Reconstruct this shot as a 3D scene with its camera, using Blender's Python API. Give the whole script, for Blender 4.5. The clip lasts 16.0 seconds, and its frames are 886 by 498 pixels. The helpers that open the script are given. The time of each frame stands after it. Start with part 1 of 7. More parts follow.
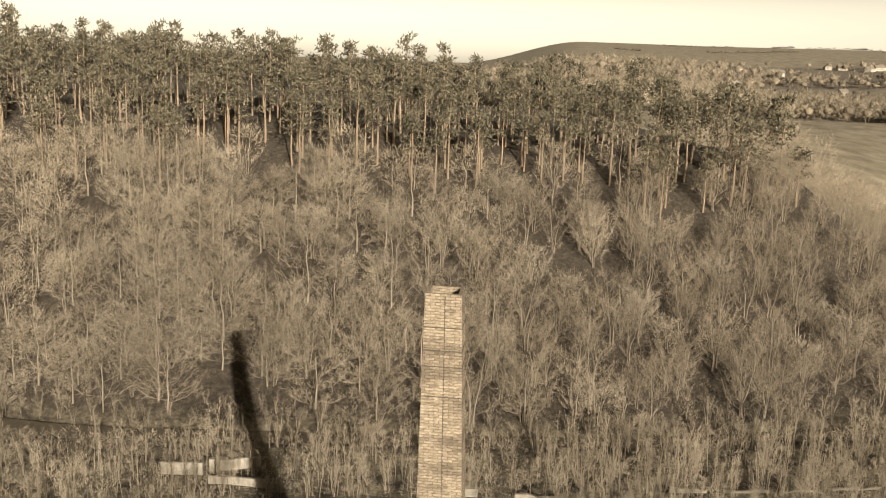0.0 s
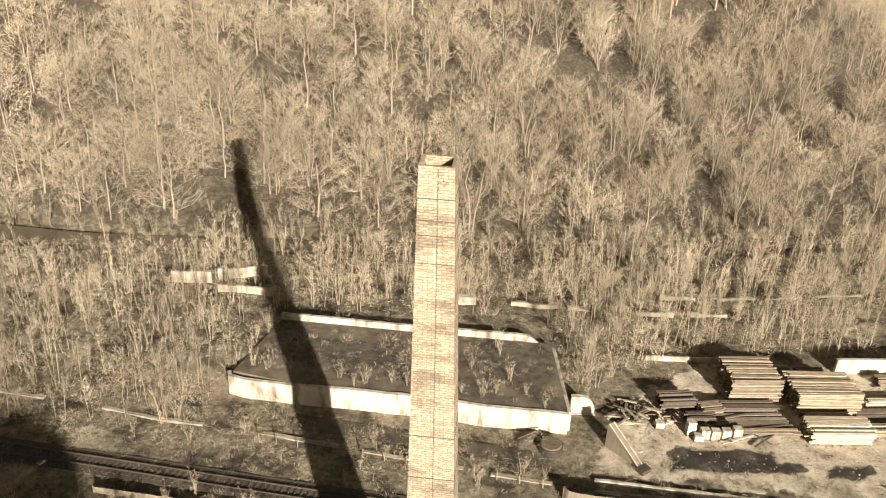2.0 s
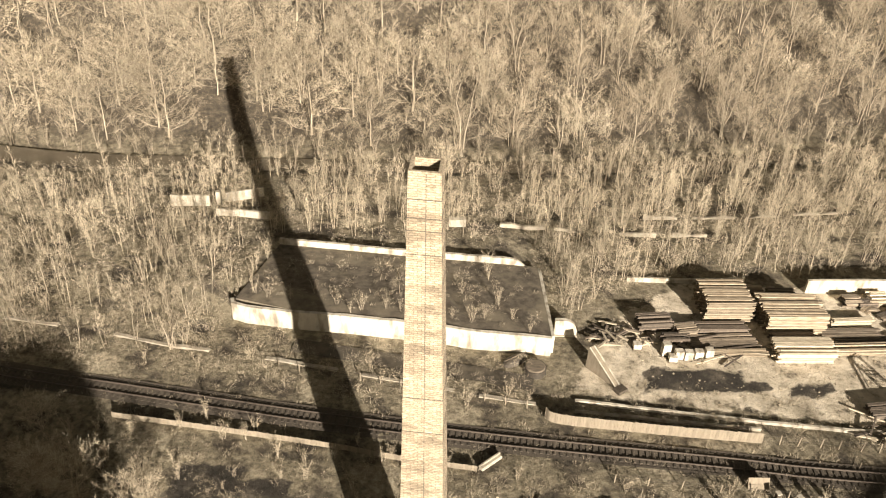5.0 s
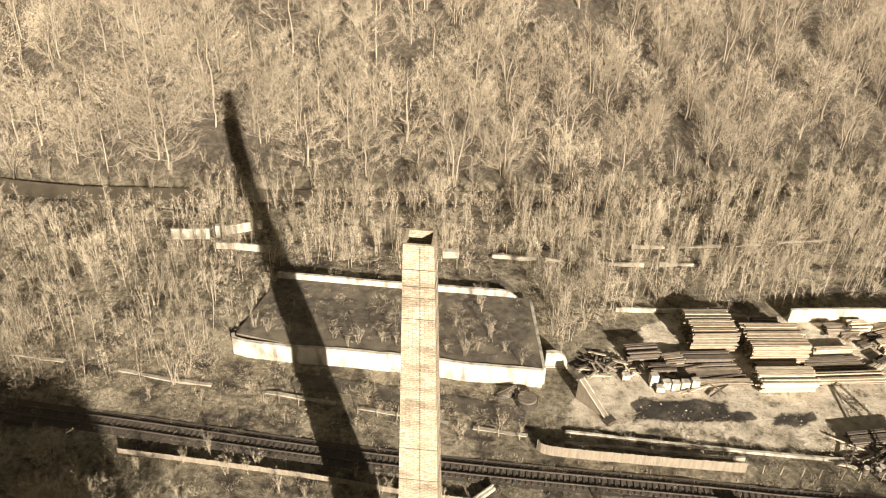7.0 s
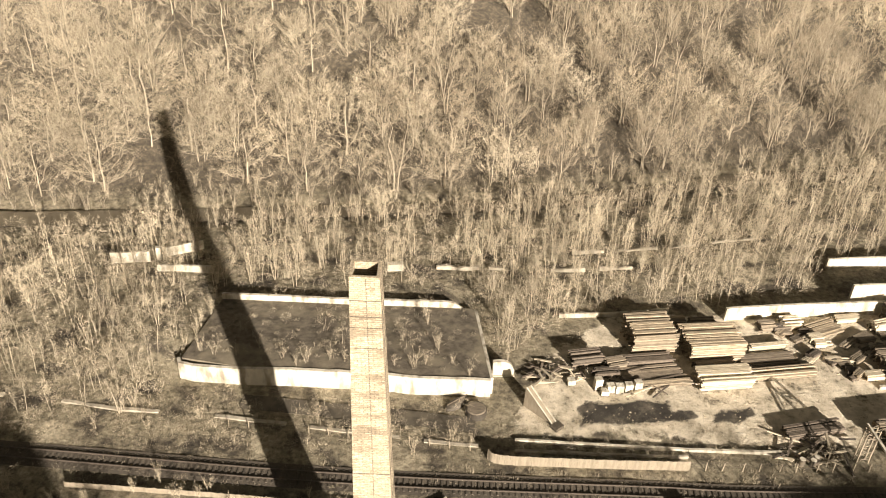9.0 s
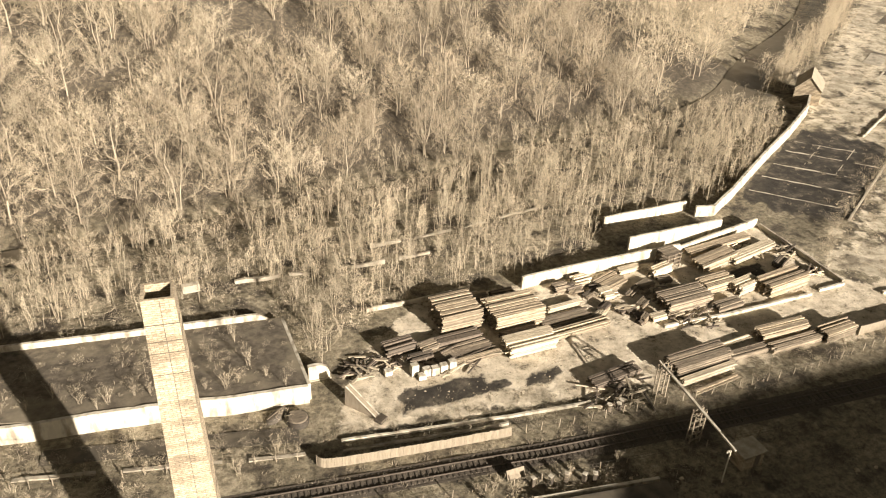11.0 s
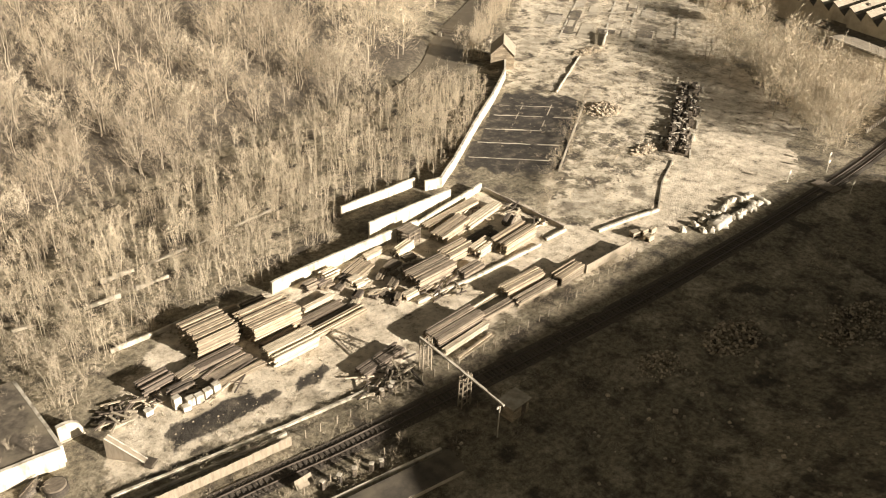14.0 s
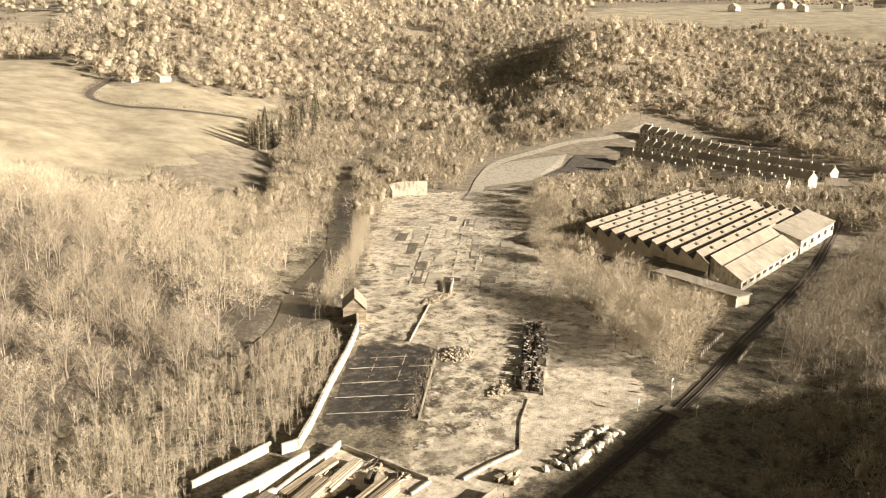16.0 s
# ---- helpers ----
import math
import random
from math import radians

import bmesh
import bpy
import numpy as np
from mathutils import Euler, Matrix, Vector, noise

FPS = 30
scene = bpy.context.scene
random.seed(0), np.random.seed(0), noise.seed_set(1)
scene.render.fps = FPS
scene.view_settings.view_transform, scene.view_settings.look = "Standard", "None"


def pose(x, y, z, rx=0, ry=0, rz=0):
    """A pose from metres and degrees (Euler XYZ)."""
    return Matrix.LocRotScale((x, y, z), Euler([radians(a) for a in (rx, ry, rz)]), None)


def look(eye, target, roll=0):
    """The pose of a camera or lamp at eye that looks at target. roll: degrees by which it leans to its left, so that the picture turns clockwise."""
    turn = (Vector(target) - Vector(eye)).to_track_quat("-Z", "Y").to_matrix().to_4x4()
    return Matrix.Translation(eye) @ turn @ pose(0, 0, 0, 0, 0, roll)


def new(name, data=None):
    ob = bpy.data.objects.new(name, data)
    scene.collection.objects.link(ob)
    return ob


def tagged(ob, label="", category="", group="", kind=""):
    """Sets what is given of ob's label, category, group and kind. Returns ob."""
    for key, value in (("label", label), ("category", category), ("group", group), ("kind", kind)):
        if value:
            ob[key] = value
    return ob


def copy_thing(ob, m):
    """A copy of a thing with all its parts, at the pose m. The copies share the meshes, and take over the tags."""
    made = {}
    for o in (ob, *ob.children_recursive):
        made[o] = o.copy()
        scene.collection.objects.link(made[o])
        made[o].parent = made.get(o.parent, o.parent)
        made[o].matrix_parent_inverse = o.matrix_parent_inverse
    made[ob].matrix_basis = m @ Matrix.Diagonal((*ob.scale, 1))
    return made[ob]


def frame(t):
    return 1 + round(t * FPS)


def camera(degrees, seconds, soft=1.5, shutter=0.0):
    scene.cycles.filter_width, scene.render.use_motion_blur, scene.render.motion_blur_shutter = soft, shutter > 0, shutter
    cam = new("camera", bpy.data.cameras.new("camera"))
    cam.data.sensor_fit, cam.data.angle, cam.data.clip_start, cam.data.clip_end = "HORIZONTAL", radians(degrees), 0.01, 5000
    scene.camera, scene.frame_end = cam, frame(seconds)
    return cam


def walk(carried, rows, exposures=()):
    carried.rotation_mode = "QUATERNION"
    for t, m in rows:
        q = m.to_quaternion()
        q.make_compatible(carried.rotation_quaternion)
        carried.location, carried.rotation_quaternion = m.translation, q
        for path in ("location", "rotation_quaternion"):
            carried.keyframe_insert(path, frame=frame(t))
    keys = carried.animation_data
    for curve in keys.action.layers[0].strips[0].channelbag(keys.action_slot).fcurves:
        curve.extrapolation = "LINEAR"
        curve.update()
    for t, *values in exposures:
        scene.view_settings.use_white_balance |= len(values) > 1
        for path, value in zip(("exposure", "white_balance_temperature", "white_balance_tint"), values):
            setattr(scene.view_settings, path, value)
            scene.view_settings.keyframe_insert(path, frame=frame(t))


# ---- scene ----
cam = camera(55.1, 16.0, soft=1.1)
PATH = [
    (0, (-0.336, 0.841, 57.35), (-0.356, 2.804, 56.968), 2.3),
    (0.5, (-0.102, 2.055, 58.222), (-0.126, 3.99, 57.716), 2.2),
    (1, (-0.033, 2.428, 59.255), (-0.052, 4.327, 58.628), 2.3),
    (1.5, (-0.046, 2.205, 60.378), (-0.057, 4.062, 59.636), 2.5),
    (2, (-0.008, 2.03, 61.633), (-0.014, 3.835, 60.771), 2.5),
    (2.5, (0.0, 1.812, 62.934), (0.003, 3.558, 61.959), 2.6),
    (3, (-0.015, 1.558, 64.181), (-0.005, 3.24, 63.099), 2.6),
    (3.5, (-0.027, 1.312, 65.375), (-0.012, 2.973, 64.261), 2.6),
    (4, (0.019, 1.329, 66.616), (0.037, 2.992, 65.504), 2.7),
    (6.5, (0.018, 0.262, 72.831), (0.048, 1.94, 71.743), 2.4),
    (7, (-0.013, -0.024, 74.03), (0.02, 1.656, 72.946), 2.4),
    (7.5, (-0.026, -0.262, 75.284), (0.01, 1.422, 74.206), 2.4),
    (8, (-0.004, -0.23, 76.084), (0.035, 1.454, 75.006), 2.4),
    (10.5, (-0.365, 0.14, 75.778), (0.161, 1.75, 74.715), 2.7),
    (11, (-0.043, -0.065, 75.551), (0.582, 1.513, 74.494), 2.5),
    (11.5, (-0.028, 0.212, 75.387), (0.694, 1.749, 74.332), 2.5),
    (12, (-0.279, 0.687, 75.551), (0.537, 2.175, 74.493), 2.7),
    (12.5, (-0.158, 1.032, 75.707), (0.743, 2.468, 74.646), 2.8),
    (13, (-0.118, 1.196, 75.73), (0.866, 2.576, 74.668), 2.6),
    (13.5, (0.003, 1.207, 75.991), (1.064, 2.528, 74.928), 2.5),
    (14, (0.176, 1.144, 76.28), (1.311, 2.405, 75.221), 2.4),
    (14.5, (0.561, 1.082, 76.625), (1.807, 2.352, 75.711), 2.2),
    (15, (0.941, 0.783, 76.996), (2.293, 2.059, 76.258), 1.9),
    (15.5, (1.379, 0.551, 77.48), (2.827, 1.814, 76.924), 1.6),
    (16, (1.406, 0.413, 77.667), (2.914, 1.618, 77.142), 1.4),
]
EXPOSURES = [(0.0, 0.3), (0.5, 0.55), (1.0, 1.0), (1.5, 1.15), (4.0, 1.32), (6.5, 1.42), (13.0, 1.54), (16.0, 1.62)]
walk(cam, [(t, look(eye, target, roll)) for t, eye, target, roll in PATH], EXPOSURES)

# ---- world and sun ----
SUN_AZ = math.atan2(0.339, -0.941)          # the sun stands behind the camera, to its right
SUN_EL = radians(17.5)
world = bpy.data.worlds.new("world")
scene.world = world
world.use_nodes = True
wn = world.node_tree
wn.nodes.clear()
sky = wn.nodes.new("ShaderNodeTexSky")
sky.sky_type, sky.sun_disc = "NISHITA", False
sky.sun_elevation, sky.sun_rotation = SUN_EL, SUN_AZ
sky.dust_density, sky.air_density, sky.ozone_density = 3.0, 1.2, 0.5
hsv = wn.nodes.new("ShaderNodeHueSaturation")
hsv.inputs["Saturation"].default_value = 0.15
tintn = wn.nodes.new("ShaderNodeMix")
tintn.data_type, tintn.blend_type = "RGBA", "MULTIPLY"
tintn.inputs["Factor"].default_value = 1.0
tintn.inputs["B"].default_value = (1.0, 0.89, 0.70, 1)
wbg = wn.nodes.new("ShaderNodeBackground")
wbg.inputs["Strength"].default_value = 0.0165
wout = wn.nodes.new("ShaderNodeOutputWorld")
wn.links.new(sky.outputs[0], hsv.inputs["Color"])
wn.links.new(hsv.outputs[0], tintn.inputs["A"])
# winter haze: the air glows towards the horizon, alike all round
wco = wn.nodes.new("ShaderNodeTexCoord")
wsep = wn.nodes.new("ShaderNodeSeparateXYZ")
wmap = wn.nodes.new("ShaderNodeMapRange")
wmap.interpolation_type = "SMOOTHSTEP"
wmap.inputs["From Min"].default_value, wmap.inputs["From Max"].default_value = 0.02, 0.2
wmap.inputs["To Min"].default_value, wmap.inputs["To Max"].default_value = 20.0, 1.0
wmul = wn.nodes.new("ShaderNodeMix")
wmul.data_type, wmul.blend_type = "RGBA", "MULTIPLY"
wmul.inputs["Factor"].default_value = 1.0
wn.links.new(wco.outputs["Generated"], wsep.inputs[0])
wn.links.new(wsep.outputs["Z"], wmap.inputs["Value"])
wn.links.new(tintn.outputs["Result"], wmul.inputs["A"])
wn.links.new(wmap.outputs[0], wmul.inputs["B"])
wn.links.new(wmul.outputs["Result"], wbg.inputs["Color"])
wn.links.new(wbg.outputs[0], wout.inputs[0])
sun_data = bpy.data.lights.new("sun", "SUN")
sun_data.energy, sun_data.angle, sun_data.color = 5.0, radians(0.5), (1.0, 0.90, 0.79)
sun = new("sun", sun_data)
SUN_DIR = Vector((0.339 * math.cos(SUN_EL), -0.941 * math.cos(SUN_EL), math.sin(SUN_EL)))
sun.matrix_world = look(SUN_DIR * 500, (0, 0, 0))


# ---- materials ----
def material(name, colour, colour2=None, scale=1.0, rough=0.9, bump=0.3, detail=8, stain=None, stain_scale=0.2,
             stain_amount=0.5, contrast=0.18, metal=0.0, island=0.0, stretch=(1, 1, 1), per_object=0.0):
    """A two-scale surface: grain from colour to colour2, stains over it, a bump, and some change from piece to piece."""
    m = bpy.data.materials.new(name)
    m.use_nodes = True
    t = m.node_tree
    b = t.nodes["Principled BSDF"]
    b.inputs["Roughness"].default_value, b.inputs["Metallic"].default_value = rough, metal
    co = t.nodes.new("ShaderNodeTexCoord")
    mp = t.nodes.new("ShaderNodeMapping")
    mp.inputs["Scale"].default_value = stretch
    geo = t.nodes.new("ShaderNodeNewGeometry")
    t.links.new(geo.outputs["Position"], mp.inputs["Vector"])
    n1 = t.nodes.new("ShaderNodeTexNoise")
    n1.inputs["Scale"].default_value, n1.inputs["Detail"].default_value = scale, detail
    n1.inputs["Roughness"].default_value = 0.65
    t.links.new(mp.outputs[0], n1.inputs["Vector"])
    r1 = t.nodes.new("ShaderNodeValToRGB")
    r1.color_ramp.elements[0].position, r1.color_ramp.elements[1].position = 0.5 - contrast, 0.5 + contrast
    r1.color_ramp.elements[0].color = (*colour, 1)
    r1.color_ramp.elements[1].color = (*(colour2 or [c * 1.35 for c in colour]), 1)
    t.links.new(n1.outputs["Fac"], r1.inputs["Fac"])
    out = r1.outputs["Color"]
    if stain:
        n2 = t.nodes.new("ShaderNodeTexNoise")
        n2.inputs["Scale"].default_value, n2.inputs["Detail"].default_value = stain_scale, 6
        t.links.new(mp.outputs[0], n2.inputs["Vector"])
        r2 = t.nodes.new("ShaderNodeValToRGB")
        r2.color_ramp.elements[0].position, r2.color_ramp.elements[1].position = 0.48, 0.66
        r2.color_ramp.elements[0].color, r2.color_ramp.elements[1].color = (0, 0, 0, 1), (stain_amount,) * 3 + (1,)
        t.links.new(n2.outputs["Fac"], r2.inputs["Fac"])
        mx = t.nodes.new("ShaderNodeMix")
        mx.data_type = "RGBA"
        mx.inputs["B"].default_value = (*stain, 1)
        t.links.new(r2.outputs["Color"], mx.inputs["Factor"])
        t.links.new(out, mx.inputs["A"])
        out = mx.outputs["Result"]
    for amount, source in ((island, geo.outputs["Random Per Island"]), (per_object, None)):
        if amount:
            if source is None:
                source = t.nodes.new("ShaderNodeObjectInfo").outputs["Random"]
            mr = t.nodes.new("ShaderNodeMapRange")
            mr.inputs["To Min"].default_value, mr.inputs["To Max"].default_value = 1 - amount, 1 + amount
            t.links.new(source, mr.inputs["Value"])
            mv = t.nodes.new("ShaderNodeMix")
            mv.data_type, mv.blend_type = "RGBA", "MULTIPLY"
            mv.inputs["Factor"].default_value = 1
            t.links.new(out, mv.inputs["A"])
            t.links.new(mr.outputs[0], mv.inputs["B"])
            out = mv.outputs["Result"]
    t.links.new(out, b.inputs["Base Color"])
    if bump:
        bp = t.nodes.new("ShaderNodeBump")
        bp.inputs["Strength"].default_value, bp.inputs["Distance"].default_value = bump, 0.05
        t.links.new(n1.outputs["Fac"], bp.inputs["Height"])
        t.links.new(bp.outputs[0], b.inputs["Normal"])
    return m


M_BRICK = material("weathered_brick", (0.27, 0.215, 0.145), (0.54, 0.455, 0.33), 5.0, 0.95, 0.6, stain=(0.11, 0.085, 0.06), stain_scale=0.3, stain_amount=0.6, contrast=0.11, stretch=(1, 1, 3))
bt = M_BRICK.node_tree
bb = bt.nodes["Principled BSDF"]
bgeo, bsep, badd, bvec = (bt.nodes.new("ShaderNode" + k) for k in ("NewGeometry", "SeparateXYZ", "Math", "CombineXYZ"))
courses = bt.nodes.new("ShaderNodeTexBrick")
for key, value in (("Scale", 1.0), ("Brick Width", 0.46), ("Row Height", 0.16), ("Mortar Size", 0.018), ("Mortar Smooth", 0.3), ("Bias", -0.1)):
    courses.inputs[key].default_value = value
courses.inputs["Color1"].default_value, courses.inputs["Color2"].default_value, courses.inputs["Mortar"].default_value = (1.12, 1.1, 1.06, 1), (0.62, 0.6, 0.56, 1), (0.42, 0.4, 0.36, 1)
laid = bt.nodes.new("ShaderNodeMix")
laid.data_type, laid.blend_type = "RGBA", "MULTIPLY"
laid.inputs["Factor"].default_value = 0.85
bt.links.new(bgeo.outputs["Position"], bsep.inputs[0])
bt.links.new(bsep.outputs["X"], badd.inputs[0])
bt.links.new(bsep.outputs["Y"], badd.inputs[1])
bt.links.new(badd.outputs[0], bvec.inputs["X"])
bt.links.new(bsep.outputs["Z"], bvec.inputs["Y"])
bt.links.new(bvec.outputs[0], courses.inputs["Vector"])
bt.links.new(bb.inputs["Base Color"].links[0].from_socket, laid.inputs["A"])
bt.links.new(courses.outputs["Color"], laid.inputs["B"])
bt.links.new(laid.outputs["Result"], bb.inputs["Base Color"])
M_IRON = material("rusty_iron", (0.06, 0.05, 0.036), (0.11, 0.09, 0.066), 6, 0.8, 0.2)
M_LIME = material("limewashed_concrete", (0.44, 0.395, 0.31), (0.60, 0.55, 0.44), 1.5, 0.92, 0.3, stain=(0.15, 0.115, 0.075), stain_scale=0.9, stain_amount=0.75, stretch=(1, 1, 0.35))
M_CONC = material("grey_concrete", (0.32, 0.28, 0.21), (0.46, 0.41, 0.32), 1.8, 0.92, 0.3, stain=(0.12, 0.10, 0.07), stain_scale=0.6, stain_amount=0.5)
M_TIMBER = material("sawn_timber", (0.20, 0.155, 0.10), (0.38, 0.31, 0.215), 3, 0.85, 0.3, island=0.5, per_object=0.4, stretch=(0.3, 1, 1))
M_TIMBER_DARK = material("creosoted_timber", (0.07, 0.055, 0.04), (0.14, 0.11, 0.08), 3, 0.8, 0.3, island=0.5)
M_STEEL = material("worn_rail_steel", (0.10, 0.08, 0.065), (0.17, 0.14, 0.11), 5, 0.45, 0.1, metal=0.6)
M_BALLAST = material("oily_ballast", (0.04, 0.033, 0.025), (0.13, 0.105, 0.075), 9, 0.95, 0.8)
M_SLEEPER = material("sleeper_wood", (0.045, 0.036, 0.026), (0.10, 0.081, 0.058), 4, 0.9, 0.3, per_object=0.3)
M_BARK = material("pale_bark", (0.28, 0.232, 0.165), (0.46, 0.395, 0.29), 3, 0.9, 0.2, island=0.25)
M_TWIG = material("winter_twigs", (0.245, 0.2, 0.136), (0.45, 0.38, 0.268), 0.13, 0.9, 0, detail=4, island=0.3, per_object=0.32)
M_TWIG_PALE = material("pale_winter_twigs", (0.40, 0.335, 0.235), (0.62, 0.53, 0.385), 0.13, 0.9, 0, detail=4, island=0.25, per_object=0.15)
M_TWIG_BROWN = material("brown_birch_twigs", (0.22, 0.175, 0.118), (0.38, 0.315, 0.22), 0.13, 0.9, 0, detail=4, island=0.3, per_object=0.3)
M_PINE = material("pine_needles", (0.095, 0.083, 0.052), (0.20, 0.175, 0.11), 0.4, 0.9, 0, island=0.5)
M_PINEBARK = material("pine_bark", (0.30, 0.22, 0.14), (0.42, 0.32, 0.21), 2, 0.9, 0.2)
M_WATER = material("still_canal_water", (0.12, 0.10, 0.07), (0.16, 0.135, 0.097), 0.3, 0.2, 0.03)


def link_mesh(name, verts, faces, mat, parent=None, label=""):
    me = bpy.data.meshes.new(name)
    me.from_pydata([tuple(v) for v in verts], [], faces)
    me.materials.append(mat)
    ob = new(name, me)
    ob.parent = parent
    if label:
        ob["label"] = label
    return ob


def part(name, bm, mat, parent=None, label=""):
    me = bpy.data.meshes.new(name)
    bm.to_mesh(me)
    bm.free()
    me.materials.append(mat)
    ob = new(name, me)
    ob.parent = parent
    if label:
        ob["label"] = label
    return ob


def box_bm(sx, sy, sz, bevel=0.0, bm=None, m=None):
    """A box that stands on z = 0, centred in x and y."""
    bm = bm or bmesh.new()
    r = bmesh.ops.create_cube(bm, size=1, matrix=(m or Matrix()) @ Matrix.Translation((0, 0, sz / 2)) @ Matrix.Diagonal((sx, sy, sz, 1)))
    if bevel:
        edges = list({e for v in r["verts"] for e in v.link_edges})
        bmesh.ops.bevel(bm, geom=edges, offset=bevel, segments=1, affect="EDGES")
    return bm


# ---- the lie of the land ----
def sstep(x, a, b):
    t = np.clip((np.asarray(x, float) - a) / (b - a), 0, 1)
    return t * t * (3 - 2 * t)


CANAL = [(-300, 168), (-150, 146), (-75, 131.5), (-45, 130.5), (21, 134), (47, 138), (72, 144), (108, 150), (135, 158), (160, 178), (200, 205), (235, 240), (272, 276), (300, 300), (360, 330), (500, 380)]
CX, CY = np.array(CANAL).T
B_AZ = [-180, -110, -90, -40, 0, 8, 22, 32, 45, 60, 80, 105, 130, 180]
B_R = [0, 300, 400, 500, 600, 700, 900, 1200, 1600, 2200, 3200, 4600]
B_Z = np.array([
    [40, 40, 45, 50, 55, 60, 65, 70, 80, 90, 100, 120],
    [10, 30, 40, 45, 50, 55, 65, 75, 90, 110, 130, 150],
    [0, 30, 40, 50, 55, 60, 70, 80, 100, 130, 160, 180],
    [46, 46, 47, 48, 50, 52, 56, 62, 72, 90, 120, 150],
    [44, 44, 44, 46, 48, 50, 54, 60, 72, 95, 130, 170],
    [44, 44, 44, 46, 48, 52, 62, 84, 112, 160, 222, 300],
    [26, 26, 28, 33, 38, 42, 50, 68, 105, 160, 222, 290],
    [8, 8, 14, 22, 30, 36, 52, 84, 115, 155, 210, 270],
    [0, 0, 0, 2, 8, 20, 52, 92, 115, 140, 170, 220],
    [0, 0, 0, 0, 4, 22, 74, 100, 115, 135, 160, 200],
    [0, 0, 0, 0, 10, 32, 80, 100, 115, 130, 150, 200],
    [0, 5, 15, 30, 45, 60, 75, 90, 100, 110, 130, 150],
    [20, 40, 50, 55, 60, 65, 70, 80, 90, 100, 120, 140],
    [40, 40, 45, 50, 55, 60, 65, 70, 80, 90, 100, 120]], float)


def ground_z(x, y):
    x, y = np.broadcast_arrays(np.asarray(x, float), np.asarray(y, float))
    cy = np.interp(x, CX, CY)
    slope = np.gradient(CY, CX)
    d = (y - cy) / np.sqrt(1 + np.interp(x, CX, slope) ** 2)
    crest = np.interp(x, [-300, -60, 30, 70, 88, 110, 140, 180, 230, 280, 340], [54, 48, 43, 42, 38, 22, 12, 9, 6, 3, 0])
    reach = np.interp(x, [-100, 30, 85, 140, 300], [88, 86, 72, 70, 60])
    t = np.clip((d - 6) / reach, 0, 1)
    north = crest * (0.7 * t + 0.3 * t * t * (3 - 2 * t)) + np.clip(d - reach, 0, 120) * 0.02 * (x < 90)
    r = np.hypot(x, y)
    az = np.degrees(np.arctan2(x, y))
    fi = np.interp(az, B_AZ, np.arange(len(B_AZ)))
    fr = np.interp(r, B_R, np.arange(len(B_R)))
    i0, j0 = np.clip(fi.astype(int), 0, len(B_AZ) - 2), np.clip(fr.astype(int), 0, len(B_R) - 2)
    u, v = fi - i0, fr - j0
    u = u * u * (3 - 2 * u)
    far = (B_Z[i0, j0] * (1 - u) + B_Z[i0 + 1, j0] * u) * (1 - v) + (B_Z[i0, j0 + 1] * (1 - u) + B_Z[i0 + 1, j0 + 1] * u) * v
    # spurs of the far hill, steep on their north sides
    for sx, sy, half, high, steep in ((620, 345, 120, 40, 30), (600, 690, 120, 34, 34), (430, 640, 95, 32, 28)):
        along, across = (x - sx) * 0.94 + (y - sy) * 0.34, (y - sy) * 0.94 - (x - sx) * 0.34
        far = far + high * np.exp(-(along / half) ** 2 - (across / np.where(across > 0, steep, 95)) ** 2)
    w = sstep(r, 300, 430)
    # made ground behind the retaining wall of the ruined terrace
    front = np.interp(x, [-30, -18, -3, 15], [88.4, 86.2, 84.9, 82.8])
    made = (1.58 + 1.0 * np.clip(1 - (y - front) / 16.3, 0, 1)) * sstep(y - front, 1.2, 3.6) * (1 - sstep(y, 104, 117)) * (1 - sstep(x, 11.5, 14)) * sstep(x, -41, -30)
    # the wooded hill south of the line, unseen behind the camera, shaped for its shade
    u = x - 0.36 * (66 - y)
    south = np.interp(-y, [-34, -10, 40, 100, 180, 400], [0, 7, 36, 54, 64, 74]) * (0.22 + 0.78 * sstep(u, -5, 52) - 0.58 * sstep(u, 152, 200) + 0.92 * sstep(-u, 12, 41))
    local = np.where(d > 0, north, 0) + south + made
    z = local * (1 - w) + far * w
    # the cut of the canal
    z = z - 1.3 * np.exp(-(d / np.interp(x, [-60, -40, 110, 135], [5.2, 3.6, 3.6, 5.6])) ** 4) * (x < 330) * (r < 420)
    return z


def gz(x, y):
    return float(ground_z(x, y))


# ---- the ground: one sheet to the horizon ----
def inside(px, py, poly):
    r = np.zeros(px.shape, bool)
    n = len(poly)
    for i in range(n):
        (x1, y1), (x2, y2) = poly[i], poly[(i + 1) % n]
        hit = ((y1 > py) != (y2 > py)) & (px < (x2 - x1) * (py - y1) / (y2 - y1 + 1e-9) + x1)
        r ^= hit
    return r


